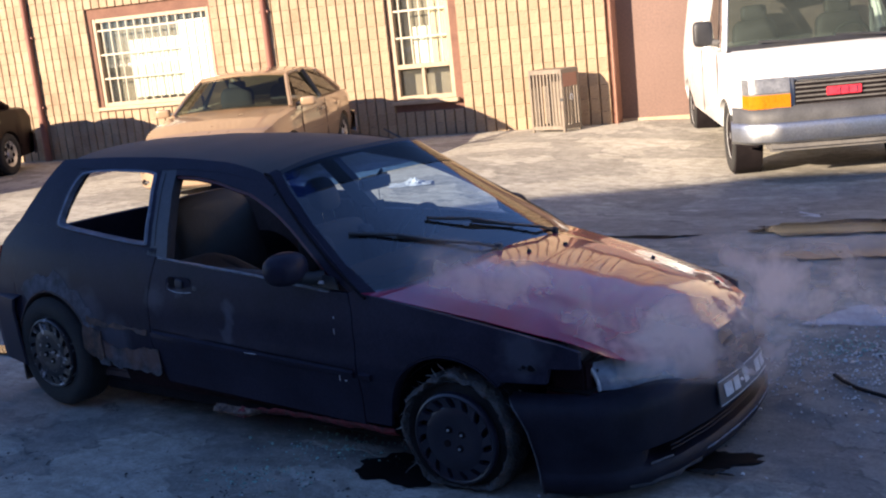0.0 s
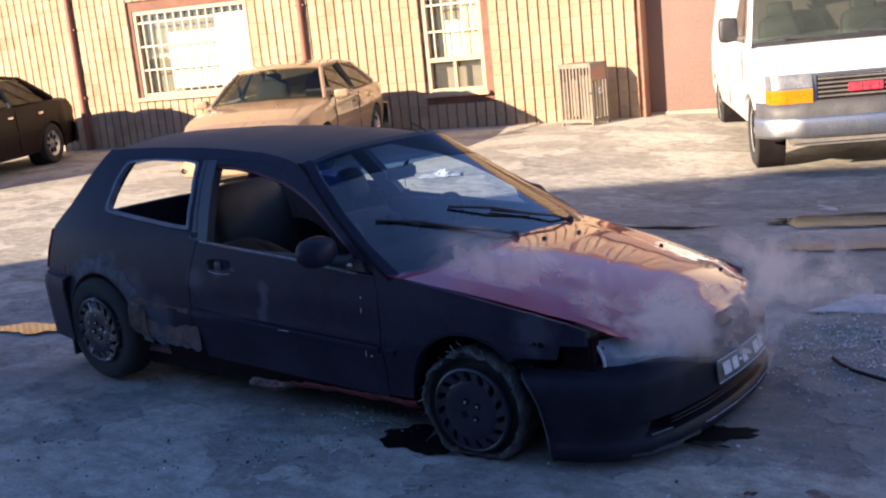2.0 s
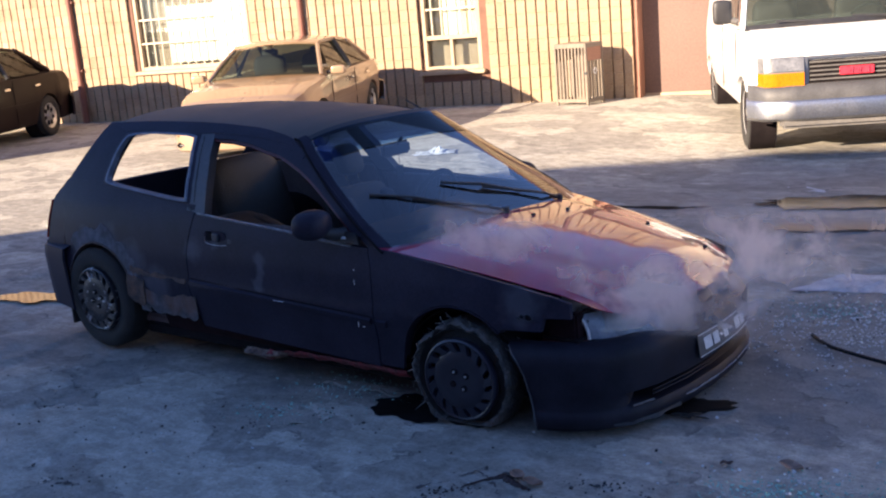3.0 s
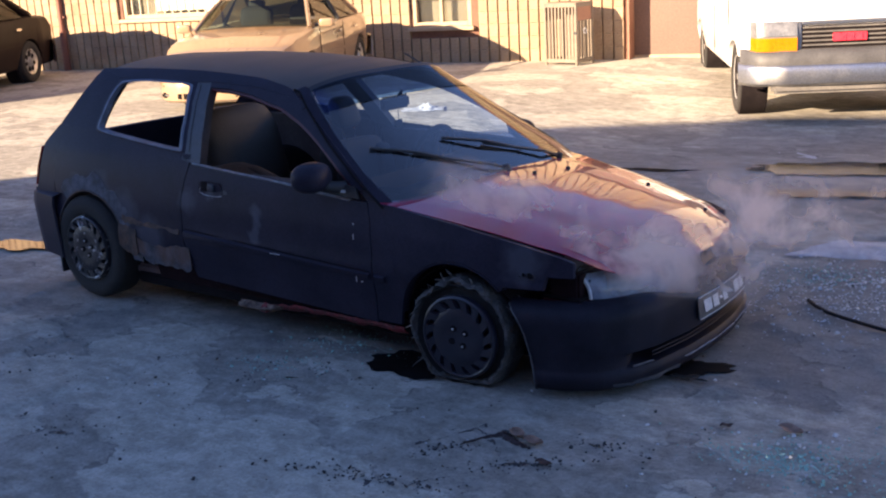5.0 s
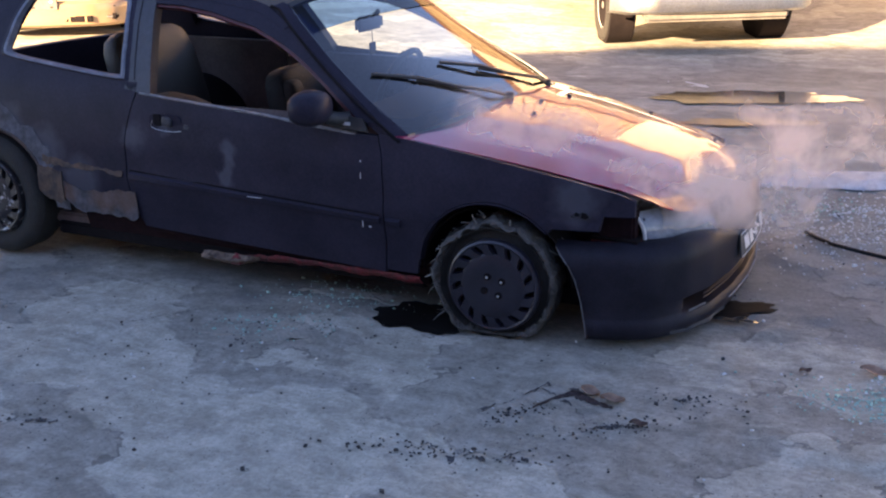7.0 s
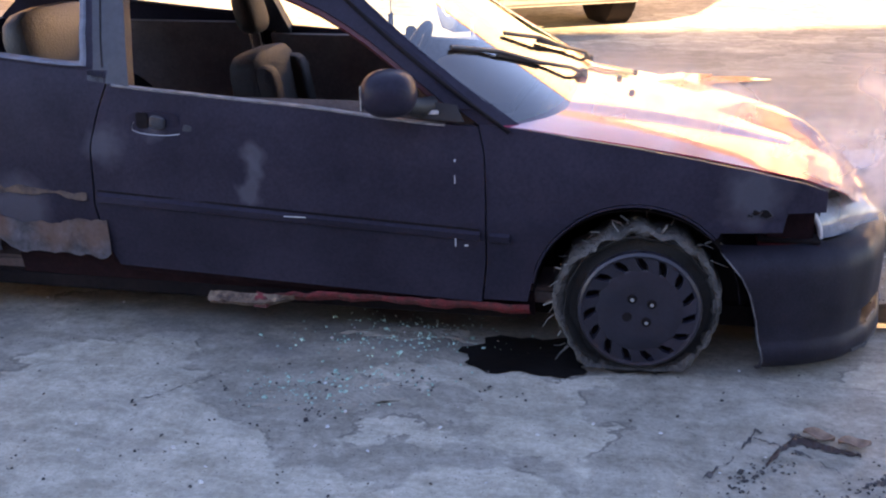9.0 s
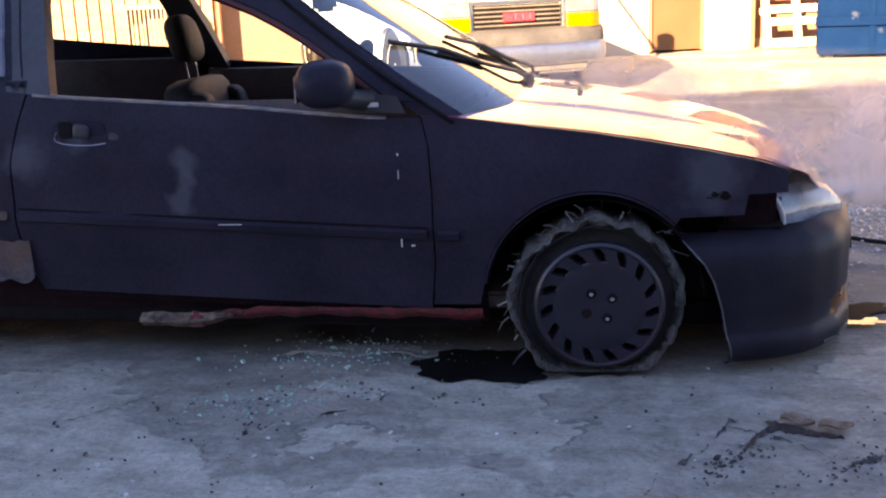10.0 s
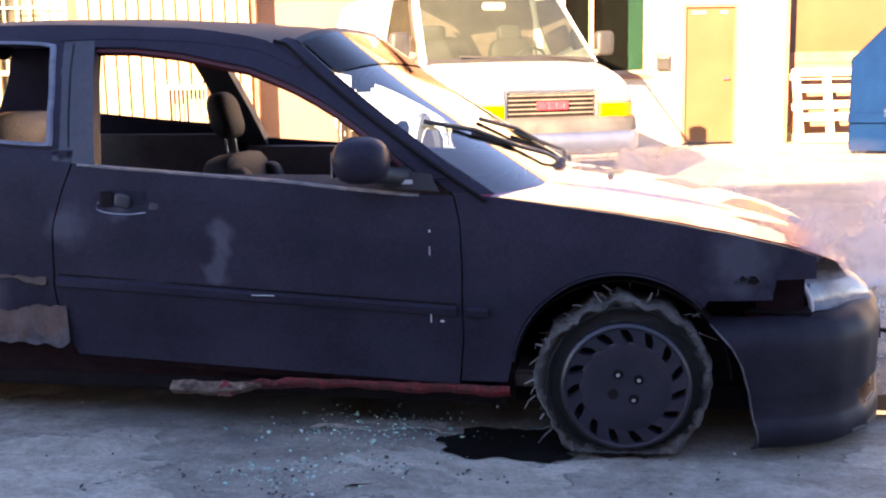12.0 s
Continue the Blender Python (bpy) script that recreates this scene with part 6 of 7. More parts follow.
        wheel_set(c, 0, s * 0.845, R, 0.235, s, M["white"], 8)
        wheel_set(c, -WB, s * 0.845, R, 0.235, s, M["white"], 8)
    gr = part("grille", boxes((0.80, 0.855, -0.46, 0.46, 0.68, 0.96), bevel=0.02), M["dark"], c)
    for k in range(6):
        part("slat", boxes((0.85, 0.878, -0.44, 0.44, 0.705 + k * 0.042, 0.719 + k * 0.042), bevel=0.003), M["grey_trim"], gr)
    part("grille_frame", boxes((0.84, 0.875, -0.49, -0.45, 0.67, 0.985), (0.84, 0.875, 0.45, 0.49, 0.67, 0.985), (0.84, 0.875, -0.45, 0.45, 0.955, 0.985), (0.84, 0.875, -0.45, 0.45, 0.67, 0.697), bevel=0.006), M["bumper_chrome"], gr, "chrome grille surround")
    part("emblem", boxes((0.875, 0.895, -0.16, 0.16, 0.785, 0.865), bevel=0.006), M["emblem"], gr, "plain red emblem bar")
    for y in (-0.075, 0.0, 0.075):
        part("emblem_edge", boxes((0.893, 0.899, y + 0.032, y + 0.042, 0.795, 0.855)), M["chrome"], gr)
    rows = [[(lerp(abs(t), [(0, 0.97), (0.6, 0.955), (0.85, 0.88), (1, 0.66)]) + o, 1.0 * math.copysign(abs(t) ** 0.9, t), z) for t in frange(-1, 1, 30)] for z, o in ((0.385, -0.06), (0.41, 0.0), (0.46, 0.01), (0.515, 0.004), (0.545, 0.0), (0.56, -0.012), (0.575, -0.05))]
    bp = part("front_bumper", sheet(rows, -0.02), M["bumper_chrome"], c, "chrome front bumper")
    rows = [[(lerp(abs(t), [(0, 0.93), (0.6, 0.915), (0.85, 0.85), (1, 0.64)]) + o, 0.985 * math.copysign(abs(t) ** 0.9, t), z) for t in frange(-1, 1, 30)] for z, o in ((0.555, 0.02), (0.60, 0.026), (0.66, 0.012), (0.69, -0.02), (0.70, -0.06))]
    part("bumper_top", sheet(rows, -0.02), M["bumper_top"], bp, "dark grey step above the chrome")
    part("air_dam", boxes((0.78, 0.90, -0.72, 0.72, 0.29, 0.40), bevel=0.03), M["grey_trim"], bp)
    for y in (-0.12, 0.12):
        for z in (0.44, 0.53):
            part("bolt", moved(lathe([(0, 0.014), (0.012, 0.010), (0.014, 0)], 10), pose(0.975, y, z, 0, 0, -90)), M["plate_bar"], bp)


van()


# ---- things by the wall ----
def cage():
    c = thing("metal_cage", "pale steel barred cage standing by the brick wall", "cage", m=pose(-5.15, 10.13, 0, 0, 0, -5))
    w, d, h, r = 0.56, 0.40, 0.90, 0.018
    for x in (0, w):
        for y in (0, d):
            part("post", boxes((x - r, x + r, y - r, y + r, 0, h), bevel=0.004), M["cage"], c)
    for z in (0.07, h - 0.02):
        for y in (0, d):
            part("rail", boxes((r, w - r, y - r, y + r, z - 0.025, z + 0.025)), M["cage"], c)
        for x in (0, w):
            part("rail", boxes((x - r, x + r, r, d - r, z - 0.025, z + 0.025)), M["cage"], c)
    for i in range(1, 9):
        x = w * i / 9
        for y in (0, d):
            part("bar", boxes((x - 0.014, x + 0.014, y - 0.006, y + 0.006, 0.09, h - 0.04)), M["cage"], c)
    for i in range(1, 6):
        y = d * i / 6
        for x in (0, w):
            part("bar", boxes((x - 0.006, x + 0.006, y - 0.014, y + 0.014, 0.09, h - 0.22)), M["cage"], c)
    part("top_panel", boxes((-r, w + r, -r, d + r, h, h + 0.02), bevel=0.004), M["cage"], c)
    for x in (0, w):
        part("side_panel", boxes((x - 0.008, x + 0.008, 0, d, h - 0.24, h - 0.03)), M["frame_brown"], c)
    part("back_panel", boxes((0, w, d + 0.02, d + 0.03, 0.05, h)), M["frame_brown"], c)
    part("latch", boxes((w - 0.03, w + 0.03, -0.03, -0.018, 0.46, 0.50), bevel=0.004), M["plastic"], c)
    part("ring", moved(lathe([(0.035, -0.008), (0.05, 0), (0.035, 0.008), (0.03, 0), (0.035, -0.008)], 16), pose(w + 0.02, 0.2, 0.5, 0, 0, 90)), M["plate_bar"], c)


cage()


def pallet():
    c = thing("pallet", "pale wooden pallet leaning on the loading door", "pallet", m=WALL @ pose(7.70, -0.30, -0.08, -14, 0, 0))
    for x in (0.0, 0.46, 0.93):
        part("stringer", boxes((x, x + 0.09, 0.0, 0.09, 0, 1.10), bevel=0.004), M["wood"], c)
    for z in (0.0, 0.32, 0.50, 0.74, 0.98):
        part("board", boxes((-0.02, 1.04, -0.022, 0.0, z, z + 0.11), bevel=0.003), M["wood"], c)
    for z in (0.05, 0.5, 0.95):
        part("board", boxes((-0.02, 1.04, 0.09, 0.11, z, z + 0.1), bevel=0.003), M["wood"], c)


pallet()


def dumpster():
    c = thing("dumpster", "blue steel dumpster with a sloping lid and scuffs", "dumpster", m=pose(3.70, 11.2, -0.12, 0, 0, -8))
    # sloping side towards the door, body in sheet steel
    body = [[(0.0, 0.0, 0.06), (1.9, 0.0, 0.06), (1.9, 1.25, 0.06), (0.0, 1.25, 0.06)],
            [(0.0, 0.0, 1.22), (1.9, 0.0, 1.22), (1.9, 1.25, 1.22), (0.0, 1.25, 1.22)],
            [(0.50, 0.0, 1.74), (1.9, 0.0, 1.74), (1.9, 1.25, 1.74), (0.50, 1.25, 1.74)]]
    bm = bmesh.new()
    vs = grid(bm, body, True)
    bm.faces.new(vs[-1])
    bm.faces.new(vs[0][::-1])
    bmesh.ops.bevel(bm, geom=bm.edges[:], offset=0.012, segments=2, affect="EDGES")
    part("bin_body", bm, M["dumpster"], c)
    for x in (0.62, 1.2):
        part("rib", boxes((x, x + 0.07, -0.04, 0.0, 0.1, 1.15), bevel=0.008), M["dumpster"], c)
    part("rim", boxes((0.46, 1.95, -0.05, 1.3, 1.74, 1.80), bevel=0.012), M["dumpster"], c)
    part("lid_hinge", tube([(0.46, -0.03, 1.79), (0.56, -0.03, 1.84)], 0.035), M["dumpster"], c)
    part("side_pocket", boxes((-0.03, 0.9, -0.06, -0.002, 0.42, 0.54), bevel=0.006), M["dumpster"], c)
    part("label_plate", boxes((0.98, 1.15, -0.006, 0.0, 0.55, 0.75)), M["tarp"], c, "pale scuffed patch")
    for x in (0.15, 1.75):
        for y in (0.2, 1.05):
            part("foot", boxes((x - 0.06, x + 0.06, y - 0.06, y + 0.06, 0, 0.07), bevel=0.006), M["plastic"], c)


dumpster()

# ---- on the ground ----
def ground_flat(name, outline, material, label, category, z):
    ob = flat(outline, z, material, None, name, label, name == "puddle")
    tagged(ob, category=category, kind="stuff")


# Real oil by the tyre, stretched inward to paint the shade under the car.
ground_flat("oil_stain", blob_outline(0.95, -0.73, 0.21, 0.14, 3, 48, 0.15, 0.45), M["oil"], "black oil stain beneath the flat tyre, widened as painted under-car shade", "stain", 0.006)
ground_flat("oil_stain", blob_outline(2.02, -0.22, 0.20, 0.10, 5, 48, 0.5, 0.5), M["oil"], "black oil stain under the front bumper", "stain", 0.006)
ground_flat("puddle", blob_outline(2.10, -0.34, 0.065, 0.03, 9, 40, 0.2, 0.9), M["puddle"], "small puddle that mirrors the sunlit wall", "puddle", 0.009)
ground_flat("puddle", blob_outline(1.18, 4.70, 0.85, 0.34, 12, 110, 0.5, 0.35), M["puddle"], "shallow puddle in the shaded yard", "puddle", 0.013)
ground_flat("puddle", blob_outline(1.40, 3.42, 0.48, 0.15, 15, 110, 0.45, 0.45), M["mud"], "shallow muddy puddle in the shaded yard", "puddle", 0.014)
ground_flat("puddle", blob_outline(-2.75, -0.30, 0.45, 0.13, 18, 110, 0.4, 0.5), M["puddle"], "shallow puddle behind the wreck", "puddle", 0.004)
ground_flat("oil_stain", blob_outline(-0.35, 3.9, 0.40, 0.05, 21, 40, 0.34, 0.6), M["oil"], "thin wet streak across the asphalt", "stain", 0.005)


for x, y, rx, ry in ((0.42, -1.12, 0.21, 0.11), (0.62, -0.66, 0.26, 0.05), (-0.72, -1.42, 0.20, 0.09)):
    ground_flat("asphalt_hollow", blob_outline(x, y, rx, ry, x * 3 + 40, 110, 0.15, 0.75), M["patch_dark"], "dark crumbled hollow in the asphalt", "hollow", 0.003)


def scatter(name, label, category, material, spots, size, seed, lift=0.0):
    """Countless small pieces: (x, y, spread x, spread y, turn, number)."""
    rng = random.Random(seed)
    verts, faces = [], []
    for cx, cy, sx, sy, turn, n in spots:
        for _ in range(n):
            a, b = rng.gauss(0, sx), rng.gauss(0, sy)
            x, y = cx + a * math.cos(turn) - b * math.sin(turn), cy + a * math.sin(turn) + b * math.cos(turn)
            s = size * rng.uniform(0.4, 1.0) * (1.8 if rng.random() < 0.08 else 1)
            rot = Euler((rng.uniform(-0.6, 0.6), rng.uniform(-0.6, 0.6), rng.uniform(0, 6.3))).to_matrix()
            k, base = len(verts), lift + ground_z(x, y)
            for p in ((-1, -0.7, 0), (0.8, -0.9, 0.1), (1, 0.8, 0), (-0.7, 0.9, 0.1), (-0.6, -0.5, 0.7), (0.5, -0.5, 0.8), (0.6, 0.5, 0.6), (-0.5, 0.6, 0.75)):
                v = rot @ (Vector(p) * s * 0.5)
                verts.append((x + v.x, y + v.y, max(0.0, v.z + s * 0.25) + base))
            faces += [tuple(k + i for i in f) for f in ((0, 1, 2, 3), (4, 5, 6, 7), (0, 1, 5, 4), (1, 2, 6, 5), (2, 3, 7, 6), (3, 0, 4, 7))]
    me = bpy.data.meshes.new(name)
    me.from_pydata(verts, [], faces)
    me.materials.append(material)
    tagged(new(name, me), label, category, kind="stuff")


scatter("broken_glass", "scattered cubes of shattered greenish window glass", "broken glass", M["shard"],
        [(0.50, -0.66, 0.16, 0.10, 0.2, 220), (0.42, -1.08, 0.13, 0.06, 0.1, 260), (0.75, -0.70, 0.15, 0.05, 0, 110),
         (2.68, -0.84, 0.13, 0.08, 0.1, 420), (2.95, -0.85, 0.2, 0.14, 0.1, 220), (2.1, 1.35, 0.14, 0.12, 0.4, 260)], 0.0105, 4)
scatter("broken_glass", "bright splinters of clear glass strewn before the bumper", "broken glass", M["clear_shard"],
        [(2.2, 1.15, 0.30, 0.30, 0.4, 420), (2.55, 0.95, 0.35, 0.25, 0.4, 520), (2.45, 1.4, 0.35, 0.2, 0.4, 220), (2.6, -0.4, 0.4, 0.5, 0, 70), (2.75, -0.85, 0.2, 0.15, 0, 60), (1.0, -1.4, 1.4, 0.6, 0, 70)], 0.0145, 14)
scatter("grit", "dark stones and crumbs of broken asphalt", "grit", M["stone"],
        [(1.50, -1.70, 0.16, 0.03, 0.25, 130), (1.62, -1.36, 0.10, 0.025, 0.9, 70), (1.95, -1.33, 0.16, 0.03, 0.7, 90), (2.12, -1.05, 0.07, 0.03, 0.3, 50),
         (0.10, -2.02, 0.09, 0.06, 0.2, 26), (0.55, -1.05, 0.18, 0.05, 0.1, 70), (0.40, -1.12, 0.05, 0.10, 0, 40), (0.5, -1.5, 1.3, 0.6, 0, 220), (2.0, 0.9, 1.0, 0.7, 0, 160), (1.75, -2.05, 0.08, 0.02, 0.3, 30)], 0.0105, 8)


def leaf(x, y, turn, size, curl, label, material="leaf"):
    rows = []
    for f in frange(0, 1, 8):
        w = size * 0.32 * math.sin(math.pi * min(1, f * 0.95 + 0.03)) ** 0.8
        rows.append([(size * (f - 0.5), w * t, 0.010 + curl * (t * t) * size * 0.14 + 0.004 * math.sin(f * 7)) for t in frange(-1, 1, 6)])
    ob = part("dry_leaf", sheet(rows, 0.0012), M[material], None, label)
    ob.matrix_basis = pose(x, y, ground_z(x, y), 0, 0, turn)
    tagged(ob, category="leaf", group="dry leaves on the asphalt")


leaf(2.64, -0.61, -12, 0.10, 0.6, "dry tan leaf lying flat on the asphalt", "tan_leaf")
leaf(1.785, -1.142, -24, 0.085, 0.9, "curled pale brown leaf on a dark strip of bark", "tan_leaf")
leaf(1.872, -1.168, 4, 0.085, 0.9, "pale brown leaf beside a dark strip of bark", "tan_leaf")
leaf(2.42, -0.68, 40, 0.05, 0.8, "small reddish leaf in the dust")
leaf(2.0, -1.30, 10, 0.06, 0.8, "torn dark leaf among grit")


def bark():
    """A wet strip of bark, arched and frayed, lying on the asphalt."""
    rows = [[], [], [], [], []]
    line = dense([(1.64, -1.305), (1.683, -1.213), (1.727, -1.155), (1.761, -1.169), (1.796, -1.187), (1.838, -1.199), (1.885, -1.21)], 60)
    for i, (x, y) in enumerate(line):
        f = i / (len(line) - 1)
        wide = (0.004 + 0.024 * math.sin(math.pi * min(1, f * 0.85 + 0.12))) * (0.75 + 0.7 * noise.noise(Vector((f * 14, 2, 0))))
        for k, v in enumerate((-1, -0.5, 0, 0.5, 1)):
            rough = 0.004 * noise.noise(Vector((f * 22, v * 2, 4)))
            rows[k].append((x, y + wide * v + 0.006 * noise.noise(Vector((f * 30, v, 7))), ground_z(x, y) + 0.003 + max(0.0, 0.010 * (1 - v * v) * math.sin(math.pi * f) + rough)))
    tagged(part("bark_strip", sheet(rows, 0.002), M["bark"], None, "frayed wet dark brown strip of bark on the asphalt"), category="bark")


bark()


def ragged_hole():
    """The broken edge of an old patch: a dark crust along a wandering crack."""
    rng = random.Random(2)
    lines = [([(1.40, -1.60), (1.45, -1.47), (1.55, -1.30), (1.62, -1.14), (1.72, -1.13), (1.82, -1.15)], 0.022),
             ([(1.60, -1.16), (1.72, -1.22), (1.80, -1.30), (1.84, -1.37)], 0.012),
             ([(1.44, -1.68), (1.55, -1.72), (1.63, -1.70), (1.72, -1.60)], 0.026),
             ([(1.86, -1.37), (1.93, -1.34), (2.0, -1.28)], 0.022),
             ([(1.72, -1.60), (1.80, -1.50), (1.86, -1.37)], 0.006),
             ([(0.05, -2.07), (0.16, -2.05), (0.24, -2.02)], 0.020),
             ([(0.24, -1.95), (0.30, -1.90)], 0.014),
             ([(-0.92, -1.52), (-0.93, -1.36), (-0.80, -1.27), (-0.70, -1.29)], 0.012),
             ([(-0.90, -1.55), (-0.70, -1.56), (-0.47, -1.50)], 0.009),
             ([(-0.30, -1.42), (-0.06, -1.25), (0.04, -1.02), (0.14, -0.86)], 0.006)]
    for line, wide in lines:
        left, right = [], []
        pts = dense(line, 22 * len(line))
        for i, (x, y) in enumerate(pts):
            k = math.sin(math.pi * i / (len(pts) - 1))
            n1 = noise.fractal(Vector((x * 14, y * 14, 0)), 0.6, 2, 5) * 0.03
            w = wide * min(1.0, max(0.0, 0.35 + 1.6 * noise.noise(Vector((x * 31, y * 31, wide * 90))))) * (0.4 + 0.6 * rng.random()) * k ** 0.6
            left.append((x, y + n1 + w, 0.004 + ground_z(x, y)))
            right.append((x, y + n1 - w, 0.004 + ground_z(x, y)))
        ob = part("crack", sheet([left, right]), M["stone"], None, "dark ragged crack in the asphalt")
        tagged(ob, category="crack", kind="stuff")


ragged_hole()


def rag():
    """A crumpled white sheet lying in the yard."""
    rows = []
    for j in frange(-1, 1, 14):
        row = []
        for i in frange(-1, 1, 20):
            x, y = 0.24 * i + 0.05 * noise.noise(Vector((i * 2, j * 2, 1))), 0.16 * j + 0.05 * noise.noise(Vector((i * 2, j * 2, 5)))
            row.append((x, y, 0.006 + 0.09 * max(0.0, noise.fractal(Vector((i * 1.3, j * 1.3, 3)), 0.8, 2, 4) + 0.25) * (1 - i * i) * (1 - j * j)))
        rows.append(row)
    ob = part("crumpled_sheet", sheet(rows, 0.002), M["tarp"], None, "crumpled white sheet lying on the asphalt")
    ob.matrix_basis = pose(-4.12, 5.78, ground_z(-4.12, 5.78), 0, 0, 35)
    tagged(ob, category="sheet")


rag()
for line in ([(0.29, 5.40), (0.38, 5.20), (0.47, 5.17)], [(0.44, 5.44), (0.56, 5.33), (0.67, 5.26)], [(0.50, 5.20), (0.60, 5.24), (0.70, 5.20)]):
    left = [(x, y + 0.03, ground_z(x, y) + 0.004) for x, y in dense(line, 12)]
    right = [(x + 0.01, y - 0.03, ground_z(x, y) + 0.004) for x, y in dense(line, 12)]
    tagged(part("chalk_mark", sheet([left, right]), M["tarp"], None, "pale scraped mark on the asphalt"), category="mark", kind="stuff")
hose = thing("hose", "thin black hose trailing over the asphalt", "hose")
part("hose_run", tube([(2.18, 0.86, 0.012), (2.24, 0.79, 0.012), (2.32, 0.72, 0.012), (2.40, 0.68, 0.012), (2.52, 0.63, 0.012), (2.75, 0.55, 0.012), (3.2, 0.5, 0.012)], 0.009, 10), M["hose"], hose)


def slush():
    rows = []
    for j in frange(0, 1, 14):
        row = []
        for i in frange(0, 1, 26):
            x, y = 1.75 + 1.0 * i + 0.2 * j, 1.62 + 0.45 * j + 0.25 * i
            e = math.sin(math.pi * i) ** 0.5 * math.sin(math.pi * j) ** 0.5
            row.append((x + 0.06 * noise.noise(Vector((x * 5, y * 5, 1))), y + 0.05 * noise.noise(Vector((x * 5, y * 5, 7))), -0.004 + e * (0.02 + 0.025 * noise.noise(Vector((x * 6, y * 6, 3))))))
        rows.append(row)
    ob = part("slush", sheet(rows), M["tarp"], None, "pale grey crust of dried slush on the asphalt")
    tagged(ob, category="slush", kind="stuff")


slush()

# ---- steam over the bonnet ----
def steam_material(strength, seed):
    m = bpy.data.materials.new("steam")
    m.use_nodes = True
    n, l = m.node_tree.nodes, m.node_tree.links
    n.remove(n["Principled BSDF"])
    tr, df, tl, mx, both = n.new("ShaderNodeBsdfTransparent"), n.new("ShaderNodeBsdfDiffuse"), n.new("ShaderNodeBsdfTranslucent"), n.new("ShaderNodeMixShader"), n.new("ShaderNodeMixShader")
    for b in (df, tl):
        b.inputs[0].default_value = (0.95, 0.86, 0.80, 1)
    both.inputs[0].default_value = 0.5
    l.new(df.outputs[0], both.inputs[1])
    l.new(tl.outputs[0], both.inputs[2])
    tc, uv = n.new("ShaderNodeTexCoord"), n.new("ShaderNodeSeparateXYZ")
    nz = n.new("ShaderNodeTexNoise")
    nz.noise_dimensions = "4D"
    nz.inputs["W"].default_value, nz.inputs["Scale"].default_value, nz.inputs["Detail"].default_value, nz.inputs["Distortion"].default_value = seed, 4.6, 4.5, 0.3
    l.new(tc.outputs["Object"], nz.inputs["Vector"])
    l.new(tc.outputs["UV"], uv.inputs[0])

    def calc(op, a, b):
        k = n.new("ShaderNodeMath")
        k.operation, k.use_clamp = op, False
        for i, v in ((0, a), (1, b)):
            if isinstance(v, (int, float)):
                k.inputs[i].default_value = v
            else:
                l.new(v, k.inputs[i])
        return k.outputs[0]
    fade = None
    for o in (0, 1):
        c = calc("MULTIPLY", calc("MULTIPLY", uv.outputs[o], calc("SUBTRACT", 1.0, uv.outputs[o])), 4.0)
        fade = c if fade is None else calc("MULTIPLY", fade, c)
    cloud = n.new("ShaderNodeMapRange")
    cloud.interpolation_type = "SMOOTHSTEP"
    cloud.inputs[1].default_value, cloud.inputs[2].default_value, cloud.inputs[4].default_value = 0.40, 0.67, strength
    l.new(nz.outputs[0], cloud.inputs[0])
    l.new(calc("MULTIPLY", calc("POWER", fade, 0.8), cloud.outputs[0]), mx.inputs[0])
    l.new(tr.outputs[0], mx.inputs[1])
    l.new(both.outputs[0], mx.inputs[2])
    l.new(mx.outputs[0], n["Material Output"].inputs[0])
    return m


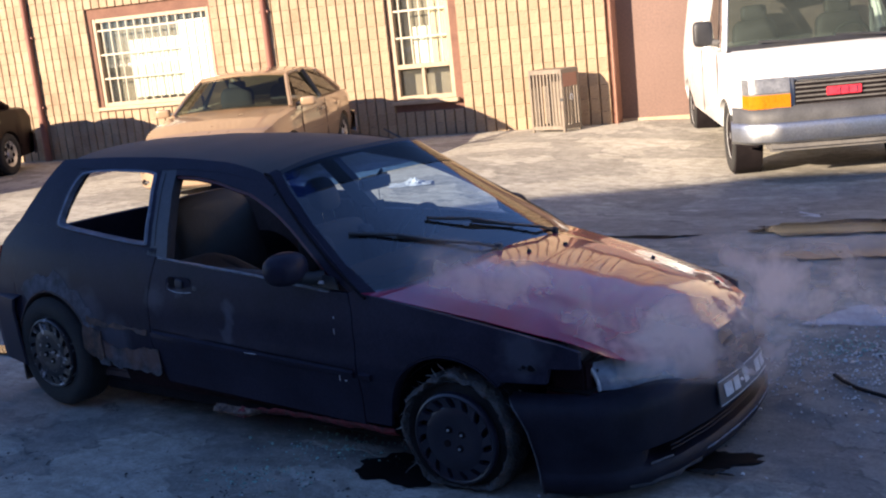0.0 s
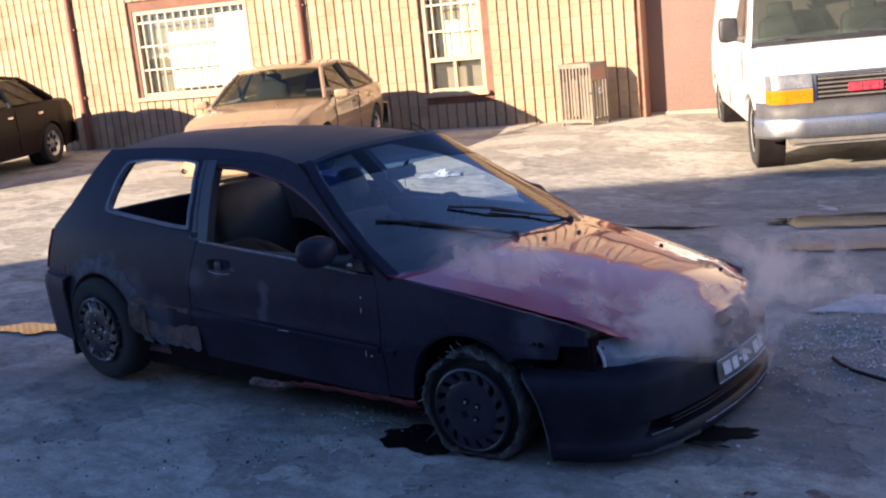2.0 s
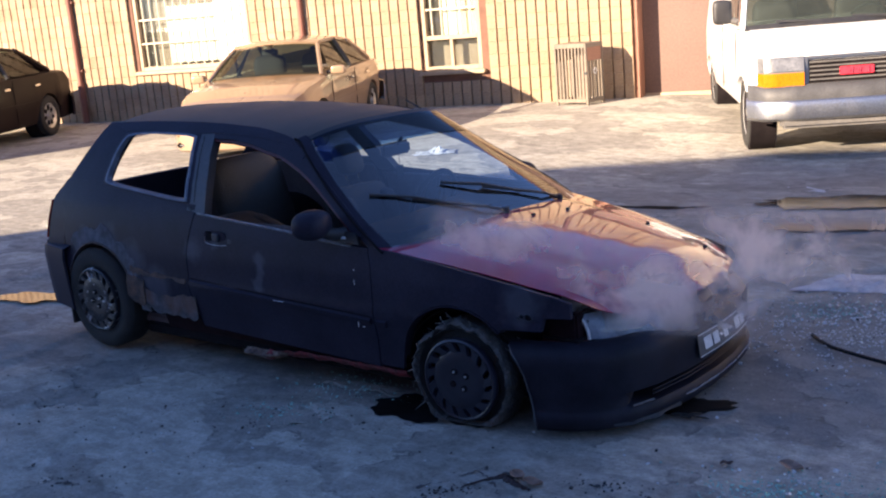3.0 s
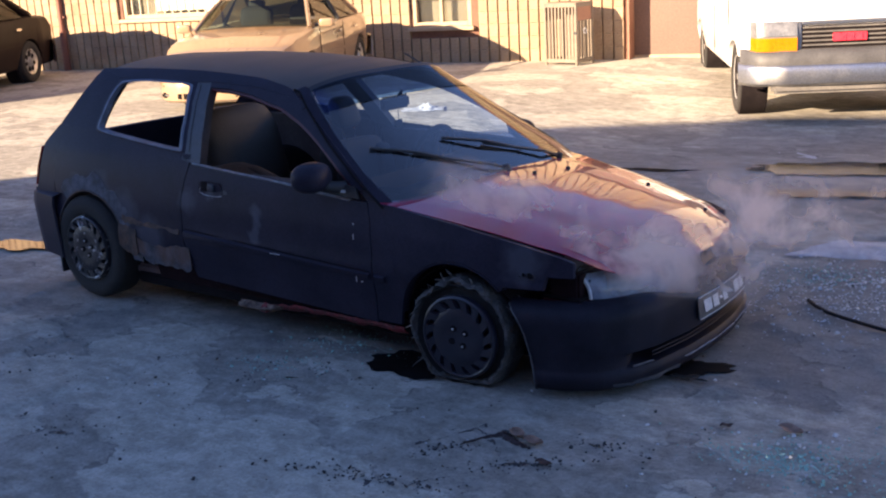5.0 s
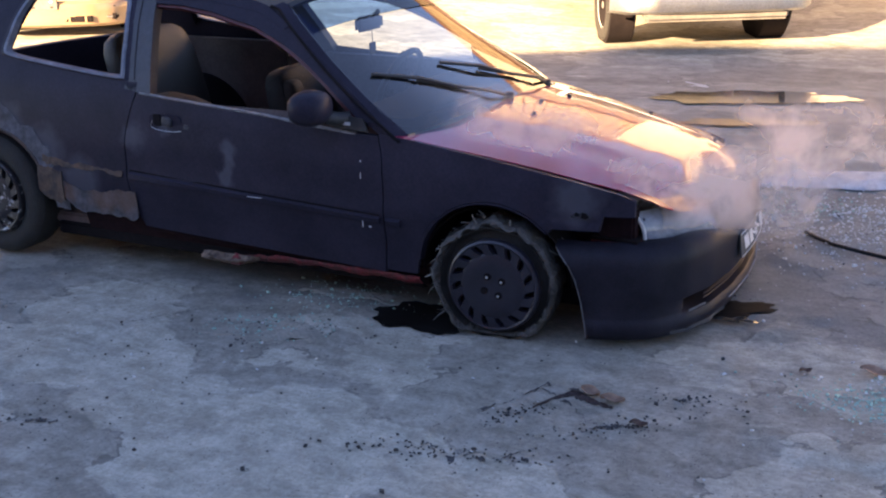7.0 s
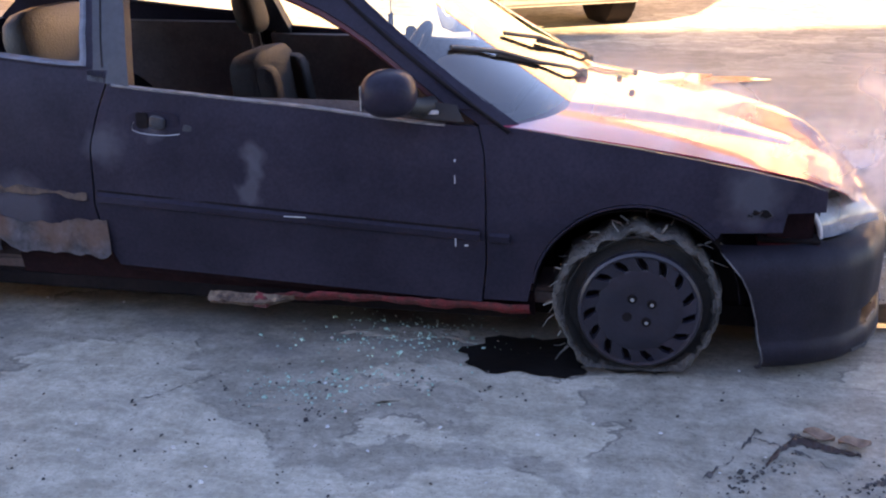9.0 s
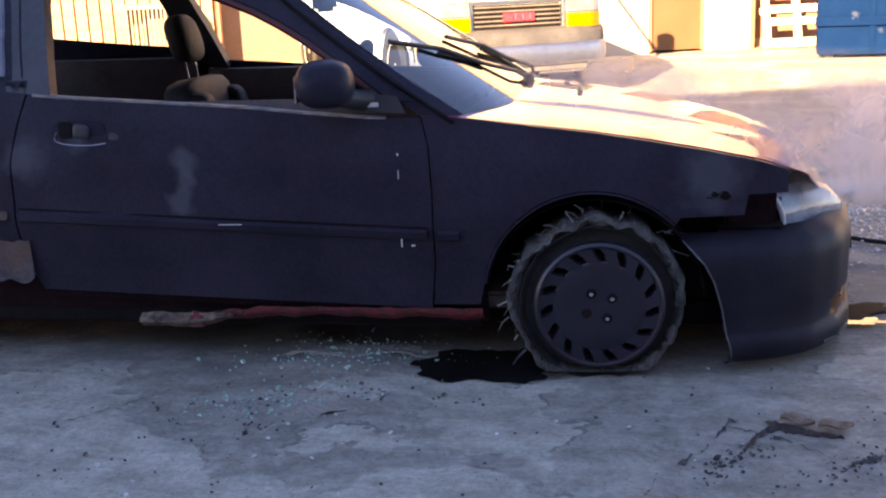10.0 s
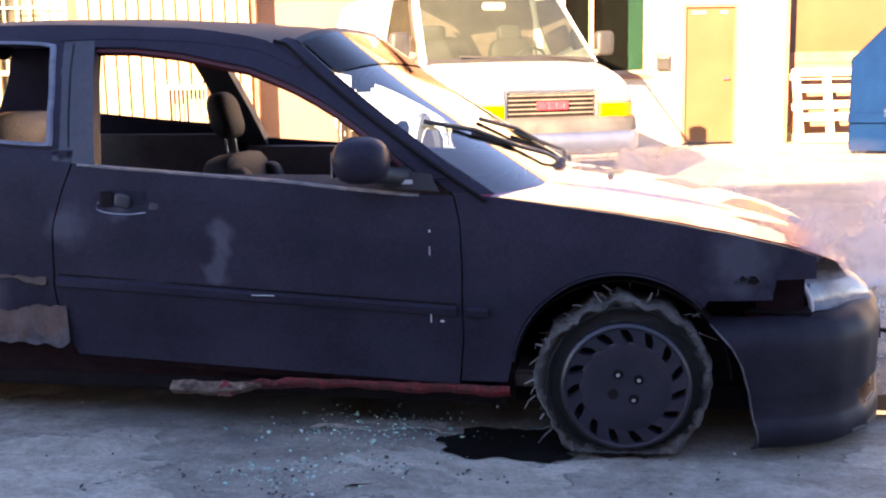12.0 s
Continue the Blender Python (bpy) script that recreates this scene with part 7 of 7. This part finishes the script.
def steam():
    """Layers of thin wisps that rise along the bonnet's edge and drift off past the nose."""
    st = thing("steam", "pale wisps of steam rising from the bonnet", "steam", kind="stuff")
    plumes = [([(0.92, -0.68, 0.74), (1.28, -0.64, 0.69), (1.62, -0.58, 0.60), (1.95, -0.44, 0.46)], 0.24, 0.60, 2),
              ([(1.45, -0.40, 0.66), (1.68, -0.34, 0.62), (1.90, -0.24, 0.54), (2.12, -0.10, 0.46)], 0.24, 0.50, 1),
              ([(1.62, -0.66, 0.42), (1.86, -0.56, 0.43), (2.08, -0.40, 0.41), (2.34, -0.22, 0.34)], 0.38, 1.0, 2),
              ([(1.75, 0.10, 0.50), (2.02, 0.16, 0.46), (2.32, 0.22, 0.42), (2.8, 0.30, 0.38)], 0.44, 0.9, 1),
              ([(1.90, 1.00, 0.24), (2.4, 1.10, 0.26), (3.0, 1.2, 0.30), (3.9, 1.35, 0.36)], 0.50, 0.45, 1)]
    for number, (line, high, strength, layers) in enumerate(plumes):
        for layer in range(layers):
            seed = number * 4.3 + layer * 1.7
            side = Vector((0.03 * layer, 0.055 * layer, 0.012 * layer))
            bm = bmesh.new()
            uvl = bm.loops.layers.uv.new("UVMap")
            nu, nv = 36, 12
            vs = []
            for j in range(nv + 1):
                row = []
                for i in range(nu + 1):
                    t = i / nu * (len(line) - 1)
                    k = min(int(t), len(line) - 2)
                    p = Vector(line[k]).lerp(Vector(line[k + 1]), t - k) + side
                    v = j / nv
                    w = noise.noise_vector(Vector((p.x * 1.6, p.y * 1.6, v + seed)))
                    row.append(bm.verts.new(p + Vector((0.05 * w.x * (0.4 + v) + 0.10 * v, 0.04 * w.y * (0.4 + v), (v - 0.12) * high * (1 + 0.3 * w.z)))))
                vs.append(row)
            for j in range(nv):
                for i in range(nu):
                    f = bm.faces.new((vs[j][i], vs[j][i + 1], vs[j + 1][i + 1], vs[j + 1][i]))
                    for lo, (a, b) in zip(f.loops, ((i, j), (i + 1, j), (i + 1, j + 1), (i, j + 1))):
                        lo[uvl].uv = (a / nu, b / nv)
            ob = part("wisp", bm, steam_material(strength, seed), st, "", 180)
            ob.visible_shadow = False


steam()

# ---- fluted blocks of the brick wall ----
def blocks():
    pitch, course, w, d = 0.1672, 0.2, 0.150, 0.05
    rng = random.Random(7)
    shapes = []
    for k in range(5):
        j = lambda a: rng.uniform(-a, a)
        f = [(-w / 2 + 0.006 + j(0.003), -0.004 + j(0.006), 0.002), (w / 2 - 0.006 + j(0.003), -0.004 + j(0.006), 0.002), (w / 2 - 0.006 + j(0.003), -0.004 + j(0.006), course - 0.003), (-w / 2 + 0.006 + j(0.003), -0.004 + j(0.006), course - 0.003)]
        m1 = [(-w / 2, 0.010, 0.001), (w / 2, 0.010, 0.001), (w / 2, 0.010, course - 0.002), (-w / 2, 0.010, course - 0.002)]
        b = [(x, d, z) for x, _, z in m1]
        shapes.append((f + m1 + b, [(0, 1, 2, 3)] + [(i, (i + 1) % 4, 4 + (i + 1) % 4, 4 + i) for i in range(4)] + [(4 + i, 4 + (i + 1) % 4, 8 + (i + 1) % 4, 8 + i) for i in range(4)]))
    meshes = []
    for vs, fs in shapes:
        me = bpy.data.meshes.new("brick")
        me.from_pydata(vs, [], fs)
        me.materials.append(M["brick"])
        meshes.append(me)
    verts, faces, made = [], [], 0
    cols = int(21.8 / pitch)
    for c in range(cols):
        u = -0.165 - c * pitch
        for r in range(int(WALL_TOP / course)):
            z = r * course
            if any(a - 0.075 < u < b + 0.075 and lo - 0.10 < z + 0.1 < hi + 0.1 for a, b, lo, hi in (OPEN_1, OPEN_2)):
                continue
            k = rng.randrange(5)
            if u > -5.0 and z < 2.3 and made < 300:
                ob = new("brick", meshes[k])
                ob.parent = wall_north
                ob.location = (u, 0, z)
                made += 1
            else:
                n = len(verts)
                verts += [(x + u, y, zz + z) for x, y, zz in shapes[k][0]]
                faces += [tuple(n + i for i in f) for f in shapes[k][1]]
    over, over_faces = [], []
    for c in range(int(3.9 / pitch)):
        for r in range(18, int(WALL_TOP / course)):
            k, n = rng.randrange(5), len(over)
            over += [(x + 0.09 + c * pitch, y, zz + r * course) for x, y, zz in shapes[k][0]]
            over_faces += [tuple(n + i for i in f) for f in shapes[k][1]]
    for pts, fs, parent in ((verts, faces, wall_north), (over, over_faces, lintel_brick)):
        me = bpy.data.meshes.new("brickwork")
        me.from_pydata(pts, [], fs)
        me.materials.append(M["brick"])
        ob = new("brickwork", me)
        ob.parent = parent
        tagged(ob, kind="stuff")


blocks()
